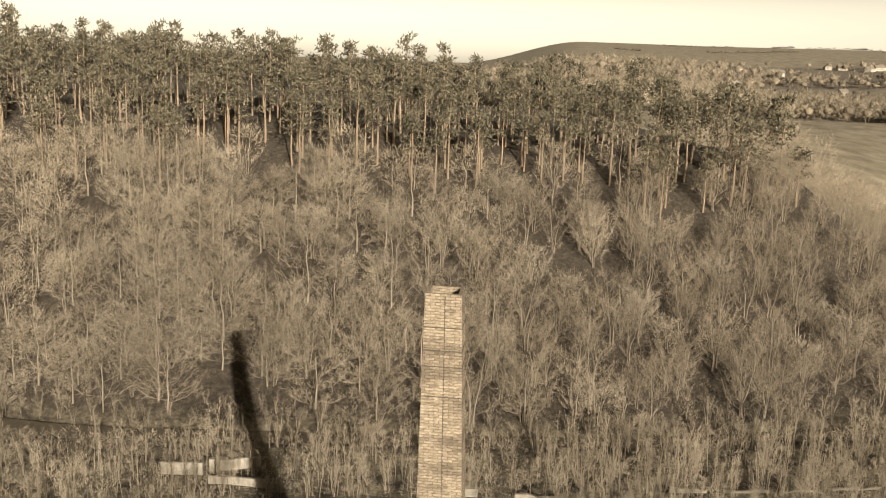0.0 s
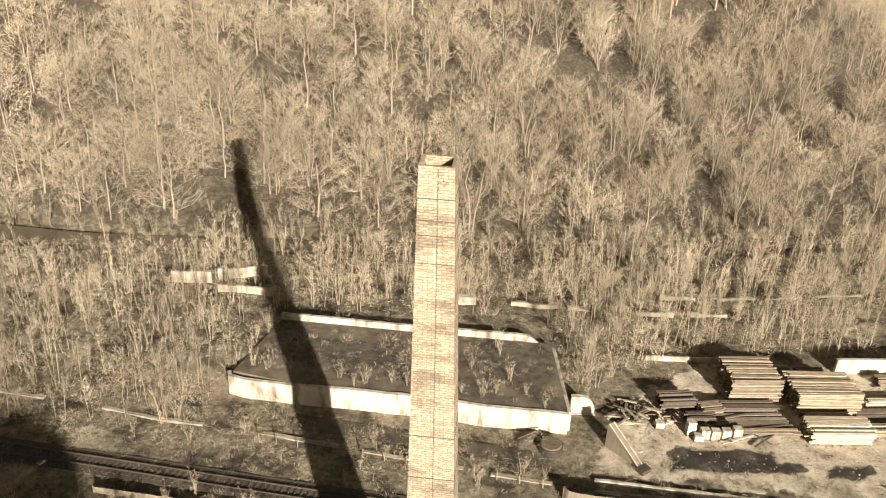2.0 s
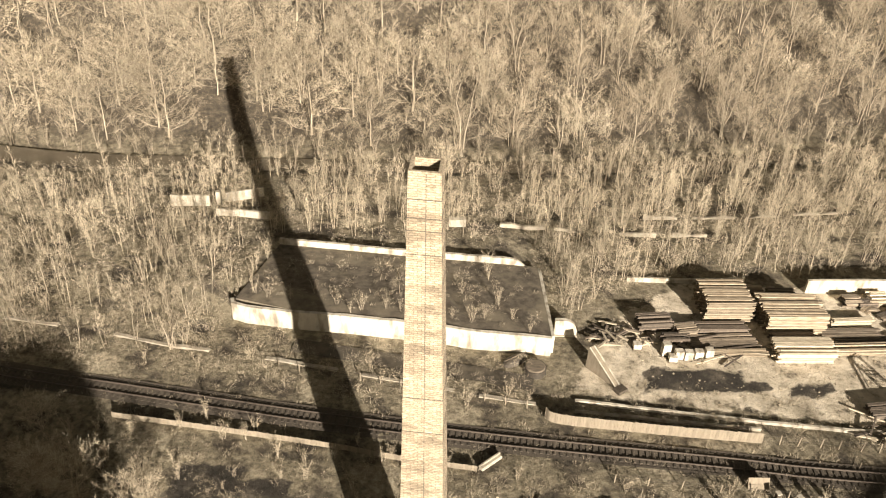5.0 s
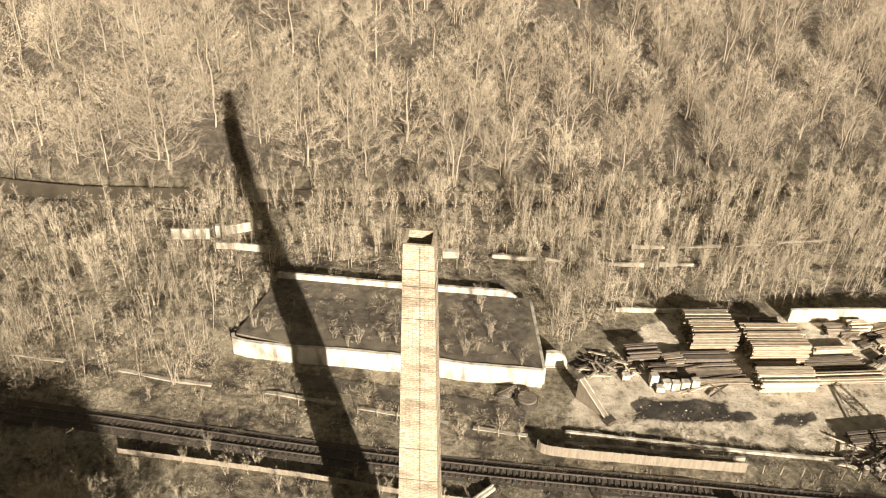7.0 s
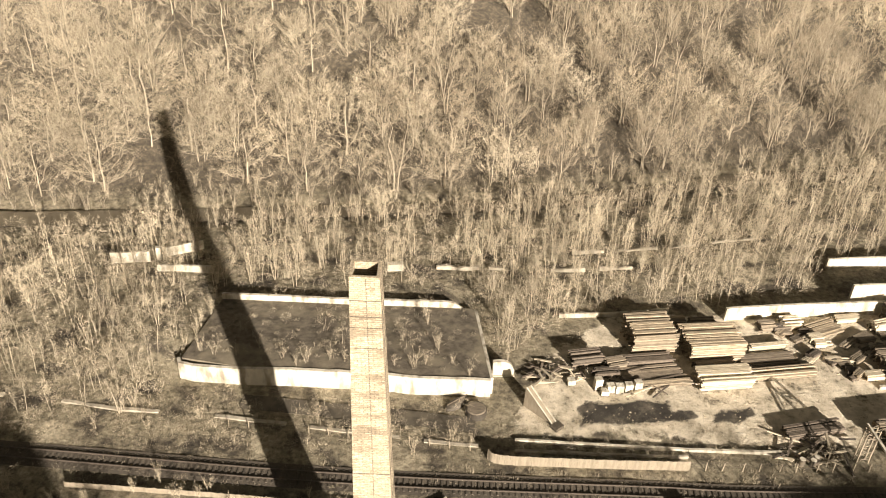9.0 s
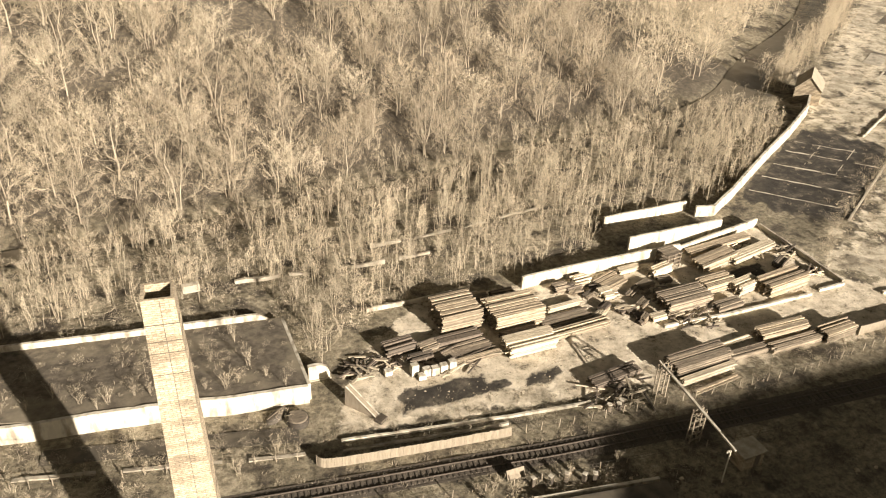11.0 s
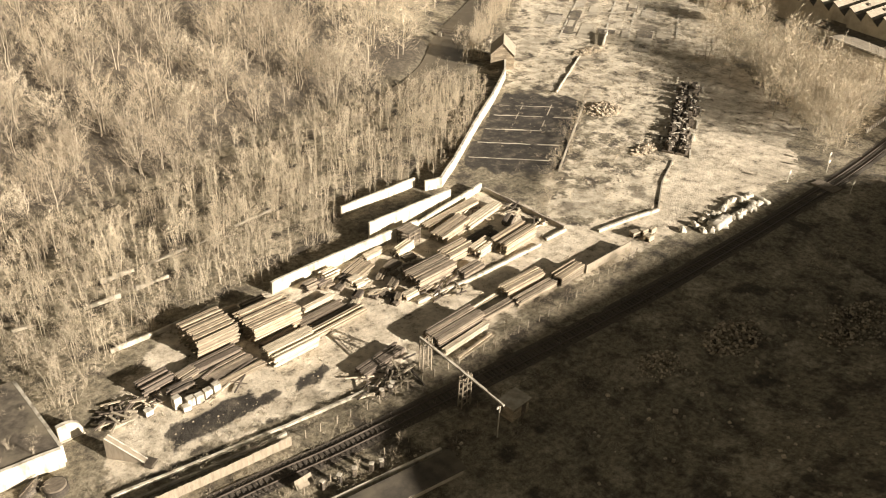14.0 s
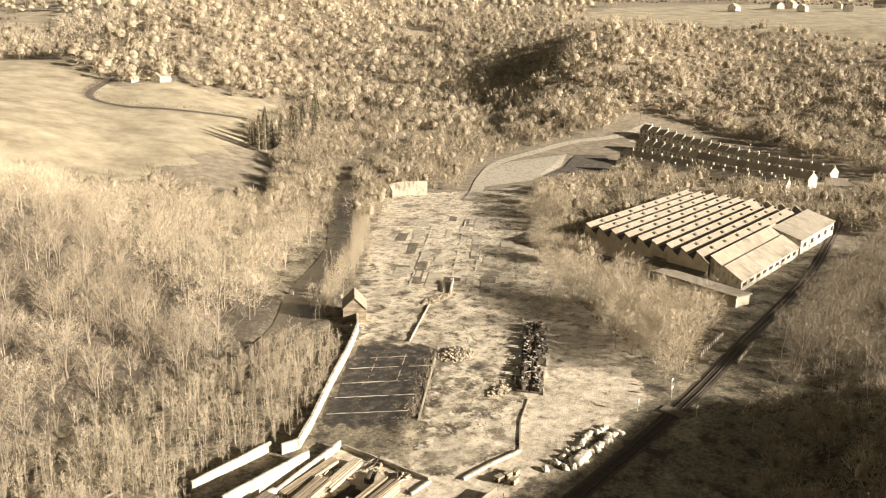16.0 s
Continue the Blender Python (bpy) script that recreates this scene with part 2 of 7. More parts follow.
YARD = [(17, 76), (24, 90), (36, 99), (53, 99), (82, 99), (102, 104), (104, 84), (122, 79), (150, 86), (200, 118), (206, 112), (160, 70), (120, 71), (60, 72), (38, 74)]
LANE = [(100, 90), (125, 80), (150, 74), (185, 84), (205, 116), (300, 190), (330, 212), (326, 222), (205, 140), (178, 118), (142, 86), (112, 90)]
WORKS = [(104, 88), (112, 98), (150, 119), (142, 138), (160, 160), (280, 256), (330, 222), (205, 136), (146, 84), (122, 80)]
SLAB = [(104.5, 113), (140.5, 137.5), (153, 122.5), (118.5, 99)]
FIELDS = [[(60, 360), (112, 330), (150, 314), (190, 312), (222, 330), (250, 345), (282, 356), (319, 403), (348, 425), (399, 443), (419, 465), (356, 475), (349, 512), (300, 505), (300, 525), (315, 584), (302, 622), (200, 640), (120, 560), (60, 430)],
          [(300, 850), (430, 830), (540, 1030), (430, 1120), (330, 1000)], [(775, 475), (800, 410), (800, 345), (820, 300), (830, 250), (802, 195), (810, 90), (1500, 90), (1500, 470), (1000, 540)],
          [(-600, 1500), (2600, 1500), (3500, 4500), (-1200, 4500)], [(650, 610), (655, 560), (700, 545), (705, 600)]]
PUDDLES = [[(-27, 64), (-18, 62), (-8, 58), (-10, 49), (-28, 49)], [(27, 80.5), (37, 81.5), (42, 76), (27, 76.5)], [(45, 79.5), (49, 79), (48.5, 77), (45, 77.4)], [(88, 90), (93, 90), (93, 92.6), (88, 92.4)]]


def soft_inside(px, py, poly, r=2.6):
    """How far inside a polygon points lie, blurred over its edge."""
    ring = [(0, 0)] + [(r * k * math.cos(a), r * k * math.sin(a)) for k in (0.5, 1.0) for a in np.arange(0, 6.28, 0.785)]
    return sum(inside(px + a, py + b, poly) * 1.0 for a, b in ring) / len(ring)


def ticks(spans):
    out = []
    for a, b, step in spans:
        out += list(np.arange(a, b, step))
    return np.array(out + [spans[-1][1]])


def build_ground():
    gx = ticks([(-4600, -1000, 300), (-1000, -300, 40), (-300, -90, 10), (-90, 210, 2.5), (210, 420, 5), (420, 1000, 20), (1000, 4600, 200)])
    gy = ticks([(-4600, -600, 400), (-600, -100, 40), (-100, 40, 8), (40, 160, 2.0), (160, 320, 4), (320, 1000, 15), (1000, 4600, 150)])
    X, Y = np.meshgrid(gx, gy, indexing="ij")
    Z = ground_z(X, Y)
    rng = np.random.default_rng(3)
    Z += rng.normal(0, 0.05, Z.shape) * (np.hypot(X, Y) < 400) * np.where(inside(X, Y, WORKS) | inside(X, Y, YARD) | inside(X, Y, LANE), 0.25, 1.0)
    nx, ny = X.shape
    verts = np.stack([X, Y, Z], -1).reshape(-1, 3)
    i = np.arange(nx * ny).reshape(nx, ny)
    quads = np.stack([i[:-1, :-1], i[1:, :-1], i[1:, 1:], i[:-1, 1:]], -1).reshape(-1, 4)
    me = bpy.data.meshes.new("ground")
    me.vertices.add(len(verts))
    me.vertices.foreach_set("co", verts.ravel())
    me.loops.add(quads.size)
    me.loops.foreach_set("vertex_index", quads.ravel().astype(np.int32))
    me.polygons.add(len(quads))
    me.polygons.foreach_set("loop_start", np.arange(0, quads.size, 4, dtype=np.int32))
    me.update()
    me.polygons.foreach_set("use_smooth", np.ones(len(quads), bool))
    xs, ys = X.ravel(), Y.ravel()
    layers = {
        "dirt": soft_inside(xs, ys, YARD) * 1.0,
        "wood": sstep(ys - np.interp(xs, CX, CY), 3, 9) * (xs < 150) * 1.0,
        "works": soft_inside(xs, ys, WORKS) * np.where((xs < 152) & (xs - 1.6 * (ys - 80) < 152), 0.47, np.where(xs < 196, 0.62, 1.0)) + soft_inside(xs, ys, LANE),
        "tar": inside(xs, ys, SLAB) * 1.0 + sum(inside(xs, ys, q) * 0.9 for q in PUDDLES),
        "far": sstep(np.hypot(xs, ys), 290, 400),
        "field": sum(inside(xs, ys, f) * 1.0 for f in FIELDS)}
    for key, values in layers.items():
        a = me.attributes.new(key, "FLOAT", "POINT")
        a.data.foreach_set("value", np.clip(values, 0, 1).astype(np.float32))
    ob = new("ground", me)
    m = bpy.data.materials.new("valley_ground")
    m.use_nodes = True
    t = m.node_tree
    b = t.nodes["Principled BSDF"]
    b.inputs["Roughness"].default_value = 0.95
    geo = t.nodes.new("ShaderNodeNewGeometry")

    def noise_node(scale, detail=8, rough=0.6):
        n = t.nodes.new("ShaderNodeTexNoise")
        n.inputs["Scale"].default_value, n.inputs["Detail"].default_value, n.inputs["Roughness"].default_value = scale, detail, rough
        t.links.new(geo.outputs["Position"], n.inputs["Vector"])
        return n.outputs["Fac"]

    def ramp(src, *stops):
        r = t.nodes.new("ShaderNodeValToRGB")
        e = r.color_ramp.elements
        while len(e) < len(stops):
            e.new(0.5)
        for el, (p, c) in zip(e, stops):
            el.position, el.color = p, (*c, 1)
        t.links.new(src, r.inputs["Fac"])
        return r.outputs["Color"]

    def mixc(fac, a, b2):
        n = t.nodes.new("ShaderNodeMix")
        n.data_type = "RGBA"
        for k, s in (("Factor", fac), ("A", a), ("B", b2)):
            if isinstance(s, (tuple, float, int)):
                n.inputs[k].default_value = s
            else:
                t.links.new(s, n.inputs[k])
        return n.outputs["Result"]

    def mathn(op, a, b2):
        n = t.nodes.new("ShaderNodeMath")
        n.operation = op
        for k, s in enumerate((a, b2)):
            if isinstance(s, (float, int)):
                n.inputs[k].default_value = s
            else:
                t.links.new(s, n.inputs[k])
        return n.outputs[0]

    def attr(name):
        n = t.nodes.new("ShaderNodeAttribute")
        n.attribute_name = name
        return n.outputs["Fac"]

    fine, mid, big = noise_node(1.1, 12, 0.78), noise_node(0.22, 6), noise_node(0.03, 5)
    litter = ramp(fine, (0.34, (0.026, 0.021, 0.014)), (0.52, (0.075, 0.06, 0.04)), (0.7, (0.19, 0.155, 0.104)))
    grass = ramp(fine, (0.36, (0.06, 0.048, 0.03)), (0.5, (0.19, 0.16, 0.105)), (0.66, (0.36, 0.31, 0.21)))
    base = mixc(ramp(mid, (0.38, (0, 0, 0)), (0.5, (1, 1, 1))), litter, grass)
    patch = noise_node(0.11, 7, 0.62)
    base = mixc(ramp(patch, (0.34, (0.7, 0.7, 0.7)), (0.42, (0, 0, 0))), base, ramp(fine, (0.4, (0.03, 0.025, 0.017)), (0.7, (0.085, 0.07, 0.047))))
    base = mixc(ramp(patch, (0.55, (0, 0, 0)), (0.63, (0.75, 0.75, 0.75))), base, ramp(fine, (0.38, (0.17, 0.14, 0.09)), (0.62, (0.52, 0.45, 0.32))))
    field = ramp(noise_node(0.06, 10, 0.68), (0.36, (0.21, 0.175, 0.112)), (0.5, (0.31, 0.262, 0.172)), (0.64, (0.41, 0.352, 0.24)))
    turn = t.nodes.new("ShaderNodeMapping")
    turn.inputs["Rotation"].default_value = (0, 0, radians(-34.3))
    t.links.new(geo.outputs["Position"], turn.inputs["Vector"])
    bays = t.nodes.new("ShaderNodeTexBrick")
    bays.offset, bays.squash = 0.35, 1.4
    for key, value in (("Scale", 1.0), ("Brick Width", 11.0), ("Row Height", 6.5), ("Mortar Size", 0.22), ("Mortar Smooth", 0.6), ("Bias", -0.25)):
        bays.inputs[key].default_value = value
    bays.inputs["Color1"].default_value, bays.inputs["Color2"].default_value, bays.inputs["Mortar"].default_value = (1, 1, 1, 1), (0.3, 0.29, 0.27, 1), (1.0, 0.98, 0.92, 1)
    wob = t.nodes.new("ShaderNodeVectorMath")
    wob.operation = "ADD"
    wobn = t.nodes.new("ShaderNodeTexNoise")
    wobn.inputs["Scale"].default_value, wobn.inputs["Detail"].default_value = 0.35, 5
    wobs = t.nodes.new("ShaderNodeVectorMath")
    wobs.operation = "SCALE"
    wobs.inputs["Scale"].default_value = 3.2
    t.links.new(geo.outputs["Position"], wobn.inputs["Vector"])
    t.links.new(wobn.outputs["Color"], wobs.inputs[0])
    t.links.new(turn.outputs[0], wob.inputs[0])
    t.links.new(wobs.outputs[0], wob.inputs[1])
    t.links.new(wob.outputs[0], bays.inputs["Vector"])
    rub = noise_node(0.33, 12, 0.72)
    dirt = ramp(rub, (0.36, (0.10, 0.082, 0.055)), (0.42, (0.40, 0.34, 0.245)), (0.5, (0.56, 0.48, 0.355)), (0.62, (0.74, 0.65, 0.50)))
    tar = ramp(rub, (0.4, (0.022, 0.018, 0.012)), (0.52, (0.045, 0.037, 0.026)), (0.66, (0.14, 0.117, 0.084)))
    floor = ramp(rub, (0.36, (0.10, 0.082, 0.055)), (0.41, (0.34, 0.285, 0.20)), (0.48, (0.60, 0.52, 0.385)), (0.60, (0.78, 0.69, 0.53)))
    slabs = t.nodes.new("ShaderNodeMix")
    slabs.data_type, slabs.blend_type = "RGBA", "MULTIPLY"
    slabs.inputs["Factor"].default_value = 0.5
    t.links.new(floor, slabs.inputs["A"])
    t.links.new(bays.outputs["Color"], slabs.inputs["B"])
    floor = slabs.outputs["Result"]
    jag = mathn("SUBTRACT", mid, 0.5)

    def edge(name):
        s = mathn("ADD", mathn("ADD", attr(name), mathn("MULTIPLY", jag, 1.0)), mathn("MULTIPLY", mathn("SUBTRACT", rub, 0.5), 1.6))
        return ramp(s, (0.38, (0, 0, 0)), (0.55, (1, 1, 1)))

    heath = ramp(mid, (0.3, (0.13, 0.107, 0.072)), (0.7, (0.30, 0.25, 0.175)))
    base = mixc(attr("far"), base, heath)
    c = mixc(attr("wood"), base, litter)
    weeds = ramp(patch, (0.38, (0.85, 0.85, 0.85)), (0.47, (0, 0, 0)))
    floor = mixc(weeds, floor, ramp(fine, (0.36, (0.04, 0.033, 0.022)), (0.62, (0.26, 0.215, 0.148))))
    c = mixc(edge("works"), c, mixc(ramp(fine, (0.5, (0, 0, 0)), (0.62, (0.4, 0.4, 0.4))), mixc(ramp(mid, (0.5, (0, 0, 0)), (0.64, (0.35, 0.35, 0.35))), floor, grass), ramp(fine, (0.45, (0.30, 0.25, 0.175)), (0.54, (0.07, 0.057, 0.038)), (0.68, (0.22, 0.18, 0.122)))))
    c = mixc(edge("dirt"), c, mixc(ramp(fine, (0.54, (0, 0, 0)), (0.66, (0.7, 0.7, 0.7))), dirt, litter))
    c = mixc(edge("tar"), c, tar)
    c = mixc(edge("field"), c, field)
    t.links.new(c, b.inputs["Base Color"])
    bp = t.nodes.new("ShaderNodeBump")
    bp.inputs["Strength"].default_value, bp.inputs["Distance"].default_value = 0.9, 0.4
    t.links.new(fine, bp.inputs["Height"])
    t.links.new(bp.outputs[0], b.inputs["Normal"])
    me.materials.append(m)
    return tagged(ob, "rough winter grass, leaf litter and pale trodden dirt", "ground", kind="structure")


build_ground()


def ribbon(name, pts, width, z, mat, label, category="", thick=0.0):
    """A strip along a line on the ground."""
    p = np.array(pts, float)
    tang = np.gradient(p, axis=0)
    tang /= np.linalg.norm(tang, axis=1)[:, None]
    nrm = np.stack([-tang[:, 1], tang[:, 0]], 1)
    w = np.broadcast_to(np.asarray(width, float), (len(p),))[:, None] / 2
    a, b = p + nrm * w, p - nrm * w
    verts = [(x, y, z) for x, y in a] + [(x, y, z) for x, y in b]
    n = len(p)
    faces = [(i + n, i + n + 1, i + 1, i) for i in range(n - 1)]
    ob = link_mesh(name, verts, faces, mat)
    return tagged(ob, label, category or name, kind="structure")


def curve_pts(pts, step=3.0):
    """Evenly spaced points along a smooth line through pts."""
    p = np.array(pts, float)
    out = []
    for i in range(len(p) - 1):
        p0, p1, p2, p3 = p[max(i - 1, 0)], p[i], p[i + 1], p[min(i + 2, len(p) - 1)]
        n = max(2, int(np.linalg.norm(p2 - p1) / step))
        for k in range(n):
            s = k / n
            out.append(0.5 * (2 * p1 + (p2 - p0) * s + (2 * p0 - 5 * p1 + 4 * p2 - p3) * s * s + (3 * p1 - p0 - 3 * p2 + p3) * s ** 3))
    out.append(p[-1])
    q = np.array(out)
    acc = np.concatenate([[0], np.cumsum(np.linalg.norm(np.diff(q, axis=0), axis=1))])
    k = np.arange(0, acc[-1], step)
    return np.stack([np.interp(k, acc, q[:, j]) for j in range(q.shape[1])], 1)


ribbon("water", curve_pts(CANAL[:-2], 4), np.interp(curve_pts(CANAL[:-2], 4)[:, 0], [-300, -60, -40, 110, 135, 165, 230, 272, 300], [4.8, 4.8, 4.4, 4.2, 9.5, 10.5, 10, 8, 6]), -0.5, M_WATER, "still dark canal water between wooded banks", "canal")


# ---- walls ----
def wall(name, pts, height, thick, mat, label, z0=-0.1, coping=None, ragged=0.0, closed_ends=True):
    """A standing wall along a line, with a slightly uneven top."""
    p = np.array(pts, float)
    seg = []
    for i in range(len(p) - 1):
        n = max(1, int(np.linalg.norm(p[i + 1] - p[i]) / 1.5))
        seg += [p[i] + (p[i + 1] - p[i]) * k / n for k in range(n)]
    p = np.array(seg + [p[-1]])
    tang = np.gradient(p, axis=0)
    tang /= np.linalg.norm(tang, axis=1)[:, None]
    nrm = np.stack([-tang[:, 1], tang[:, 0]], 1) * thick / 2
    rng = np.random.default_rng(len(p) + int(abs(p[0, 0]) * 7))
    hs = np.broadcast_to(np.interp(np.linspace(0, 1, len(p)), np.linspace(0, 1, np.size(height)), np.atleast_1d(height)), (len(p),)) + rng.normal(0, 1, len(p)) * (0.03 + ragged)
    v, f = [], []
    for (x, y), (a, b), h in zip(p, nrm, hs):
        g = gz(x, y) + z0
        v += [(x + a, y + b, g), (x - a, y - b, g), (x - a, y - b, g + h), (x + a, y + b, g + h)]
    n = len(p)
    for i in range(n - 1):
        o, q = 4 * i, 4 * i + 4
        for k in range(4):
            f.append((o + k, q + k, q + (k + 1) % 4, o + (k + 1) % 4))
    f += [(0, 1, 2, 3), (4 * n - 1, 4 * n - 2, 4 * n - 3, 4 * n - 4)]
    ob = link_mesh(name, v, f, mat)
    bm = bmesh.new()
    bm.from_mesh(ob.data)
    bmesh.ops.recalc_face_normals(bm, faces=bm.faces)
    bm.to_mesh(ob.data)
    bm.free()
    return tagged(ob, label, "wall", kind="structure")


WHITE_WALL = "whitewashed concrete retaining wall streaked with damp stains"
wall("wall_basin_front", [(-25.7, 88.6), (-25.4, 87.6), (-23.6, 86.9), (-17.7, 86.1), (-10.6, 85.6), (-3.1, 84.8), (6.4, 83.4), (15.1, 82.7)], [2.7, 2.9, 2.95, 2.95], 0.5, M_LIME, WHITE_WALL)
wall("wall_basin_east", [(15.25, 83.1), (14.95, 99.4)], [2.75, 1.75], 0.4, M_LIME, "pale concrete side wall of the ruined terrace")
wall("wall_basin_back", [(-22.0, 102.9), (-13.9, 102.2), (-3.9, 101.2), (6.7, 100.4), (14.8, 99.7)], 1.2, 0.45, M_LIME, WHITE_WALL)
M_TERRACE = material("weedy_dark_concrete", (0.05, 0.041, 0.029), (0.17, 0.14, 0.10), 0.9, 0.95, 0.6, stain=(0.26, 0.22, 0.15), stain_scale=0.25, stain_amount=0.6)
TERRACE = [(-25.2, 88.4), (-17.7, 86.4), (-3.1, 85.1), (6.4, 83.7), (15.0, 83.0), (14.7, 99.5), (-3.9, 101.0), (-22.0, 102.7)]


def terrace_z(x, y):
    front = np.interp(x, [-25.2, -17.7, -3.1, 6.4, 15.0], [88.4, 86.4, 85.1, 83.7, 83.0])
    return 1.72 + 1.0 * np.clip(1 - (y - front) / 16.3, 0, 1)


rim = [(x, y, float(terrace_z(x, y))) for x, y in TERRACE]
tagged(link_mesh("terrace", rim + [(x, y, -0.2) for x, y in TERRACE], [(0, 1, 6, 7), (1, 2, 6), (2, 3, 5, 6), (3, 4, 5)] + [(k, k + 8, (k + 1) % 8 + 8, (k + 1) % 8) for k in range(8)], M_TERRACE), "weedy dark concrete floor of a ruined terrace", "terrace", kind="structure")
wall("wall_west_low", [(-33.4, 112.3), (-25, 111.2)], 1.3, 0.4, M_LIME, "low whitewashed wall end among saplings")
wall("wall_yard_white", [(52.4, 98.2), (60, 98.7), (71, 99), (82, 99.2)], [2.3, 2.5], 0.4, M_LIME, WHITE_WALL)
wall("wall_yard_upper", [(73, 100.9), (94, 104.1)], [4.3, 2.6], 0.4, M_LIME, WHITE_WALL)
wall("wall_yard_back", [(82, 99.6), (101.6, 103.8)], 1.6, 0.4, M_LIME, WHITE_WALL)
wall("wall_canal_west", [(74.6, 111.6), (92.4, 112.6)], 2.0, 0.4, M_LIME, WHITE_WALL)
wall("wall_canal_bend", [(92.8, 110), (96.2, 109.2), (99.4, 111.3), (103.2, 113.6), (119.1, 124.6), (134, 134.4), (146.7, 143.6), (153, 150)], [2.2, 2.6, 2.6], 0.5, M_LIME, WHITE_WALL)


# ---- the chimney ----
def build_chimney():
    root = new("chimney")
    top, rings = 47.0, 24

    def square(z, half, cx):
        rot = radians(-5)
        return [(cx + (sx * half) * math.cos(rot) - (sy * half) * math.sin(rot), 43.1 + (sx * half) * math.sin(rot) + (sy * half) * math.cos(rot), z)
                for sx, sy in ((-1, -1), (1, -1), (1, 1), (-1, 1))]
    v, f = [], []
    for k in range(rings + 1):
        z = -0.3 + (top + 0.3) * k / rings
        v += square(z, 0.5 * (1.86 + (top - z) * 0.0455), 0.42 - 0.98 * z / top)
    inner = len(v)
    v += square(top, 0.74, -0.56) + square(top - 7, 0.74, -0.42)
    for k in range(rings):
        for j in range(4):
            a, b = 4 * k + j, 4 * k + (j + 1) % 4
            f.append((a, b, b + 4, a + 4))
    o = 4 * rings
    for j in range(4):
        b = (j + 1) % 4
        f.append((o + j, o + b, inner + b, inner + j))
        f.append((inner + j, inner + b, inner + 4 + b, inner + 4 + j))
    f.append(tuple(inner + 4 + j for j in range(4)))
    link_mesh("shaft", v, f, M_BRICK, root)
    for z in (45.25, 44.05, 43.2, 41.6, 30.5, 27.5, 17.0):
        half = 0.5 * (1.86 + (top - z) * 0.0455)
        vv = square(z - 0.015, half + 0.025, 0.42 - 0.98 * z / top) + square(z + 0.025, half + 0.025, 0.42 - 0.98 * z / top)
        vv += square(z - 0.015, half - 0.02, 0.42 - 0.98 * z / top) + square(z + 0.025, half - 0.02, 0.42 - 0.98 * z / top)
        ff = []
        for j in range(4):
            b = (j + 1) % 4
            ff += [(j, b, 4 + b, 4 + j), (4 + j, 4 + b, 12 + b, 12 + j), (j, 8 + j, 8 + b, b)]
        link_mesh("iron_band", vv, ff, M_IRON, root)
    # the lightning conductor down the front
    bm = bmesh.new()
    for k in range(20):
        z0, z1 = 46.9 - k * 2.3, 46.9 - (k + 1) * 2.3
        pts = []
        for z in (z0, z1):
            half = 0.5 * (1.86 + (top - z) * 0.0455)
            cx = 0.42 - 0.98 * z / top
            pts += [(cx - 0.016, 43.1 - half - 0.03, z), (cx + 0.016, 43.1 - half - 0.03, z)]
        vs = [bm.verts.new(p) for p in pts] + [bm.verts.new((p[0], p[1] + 0.06, p[2])) for p in pts]
        for q in ((0, 1, 3, 2), (1, 5, 7, 3), (4, 0, 2, 6)):
            bm.faces.new([vs[i] for i in q])
    bmesh.ops.remove_doubles(bm, verts=bm.verts, dist=0.002)
    part("lightning_conductor", bm, M_IRON, root)
    tagged(root, "tall square tapering brick factory chimney with iron bands", "chimney")


build_chimney()

# ---- the railway ----
TRACK = [(-300, 150), (-200, 112), (-130, 92), (-80, 81), (-50, 75.8), (-36.2, 73.75), (-22.9, 71.7), (-10.1, 69.85), (8.45, 67.7), (32.3, 65.6), (47.8, 64.2), (100, 61.8), (160, 63), (205, 66.5), (250, 69.5), (300, 75), (420, 95)]
line = curve_pts(TRACK, 0.72)
ribbon("ballast", line[::4], 3.6, 0.10, M_BALLAST, "dark oily railway ballast", "ballast")
link_dir = np.gradient(line, axis=0)
railway = new("railway_track")
for side in (-0.72, 0.72):
    v, f = [], []
    for (x, y), (dx, dy) in zip(line[::3], link_dir[::3]):
        L = math.hypot(dx, dy)
        nx, ny = -dy / L, dx / L
        for o, z in ((side - 0.07, 0.16), (side + 0.07, 0.16), (side + 0.04, 0.34), (side - 0.04, 0.34)):
            v.append((x + nx * o, y + ny * o, z))
    for i in range(len(v) // 4 - 1):
        for k in range(4):
            f.append((4 * i + k, 4 * i + 4 + k, 4 * i + 4 + (k + 1) % 4, 4 * i + (k + 1) % 4))
    link_mesh("rail", v, f, M_STEEL, railway)
sl_bm = box_bm(0.26, 2.6, 0.12, 0.02)
sl_me = bpy.data.meshes.new("sleeper")
sl_bm.to_mesh(sl_me)
sl_bm.free()
sl_me.materials.append(M_SLEEPER)
rest_v, rest_f = [], []
for (x, y), (dx, dy) in zip(line, link_dir):
    a = math.atan2(dy, dx)
    if -30 < x < 150:
        s = new("sleeper", sl_me)
        s.parent = railway
        s.matrix_basis = Matrix.Translation((x, y, 0.08)) @ Matrix.Rotation(a, 4, "Z")
    elif -120 < x < 330:
        o = len(rest_v)
        for sx, sy in ((-1, -1), (1, -1), (1, 1), (-1, 1)):
            rest_v.append((x + math.cos(a) * sx * 0.13 - math.sin(a) * sy * 1.3, y + math.sin(a) * sx * 0.13 + math.cos(a) * sy * 1.3, 0.19))
        rest_v += [(p[0], p[1], 0.08) for p in rest_v[o:o + 4]]
        rest_f += [(o, o + 1, o + 2, o + 3)] + [(o + k, o + 4 + k, o + 4 + (k + 1) % 4, o + (k + 1) % 4) for k in range(4)]
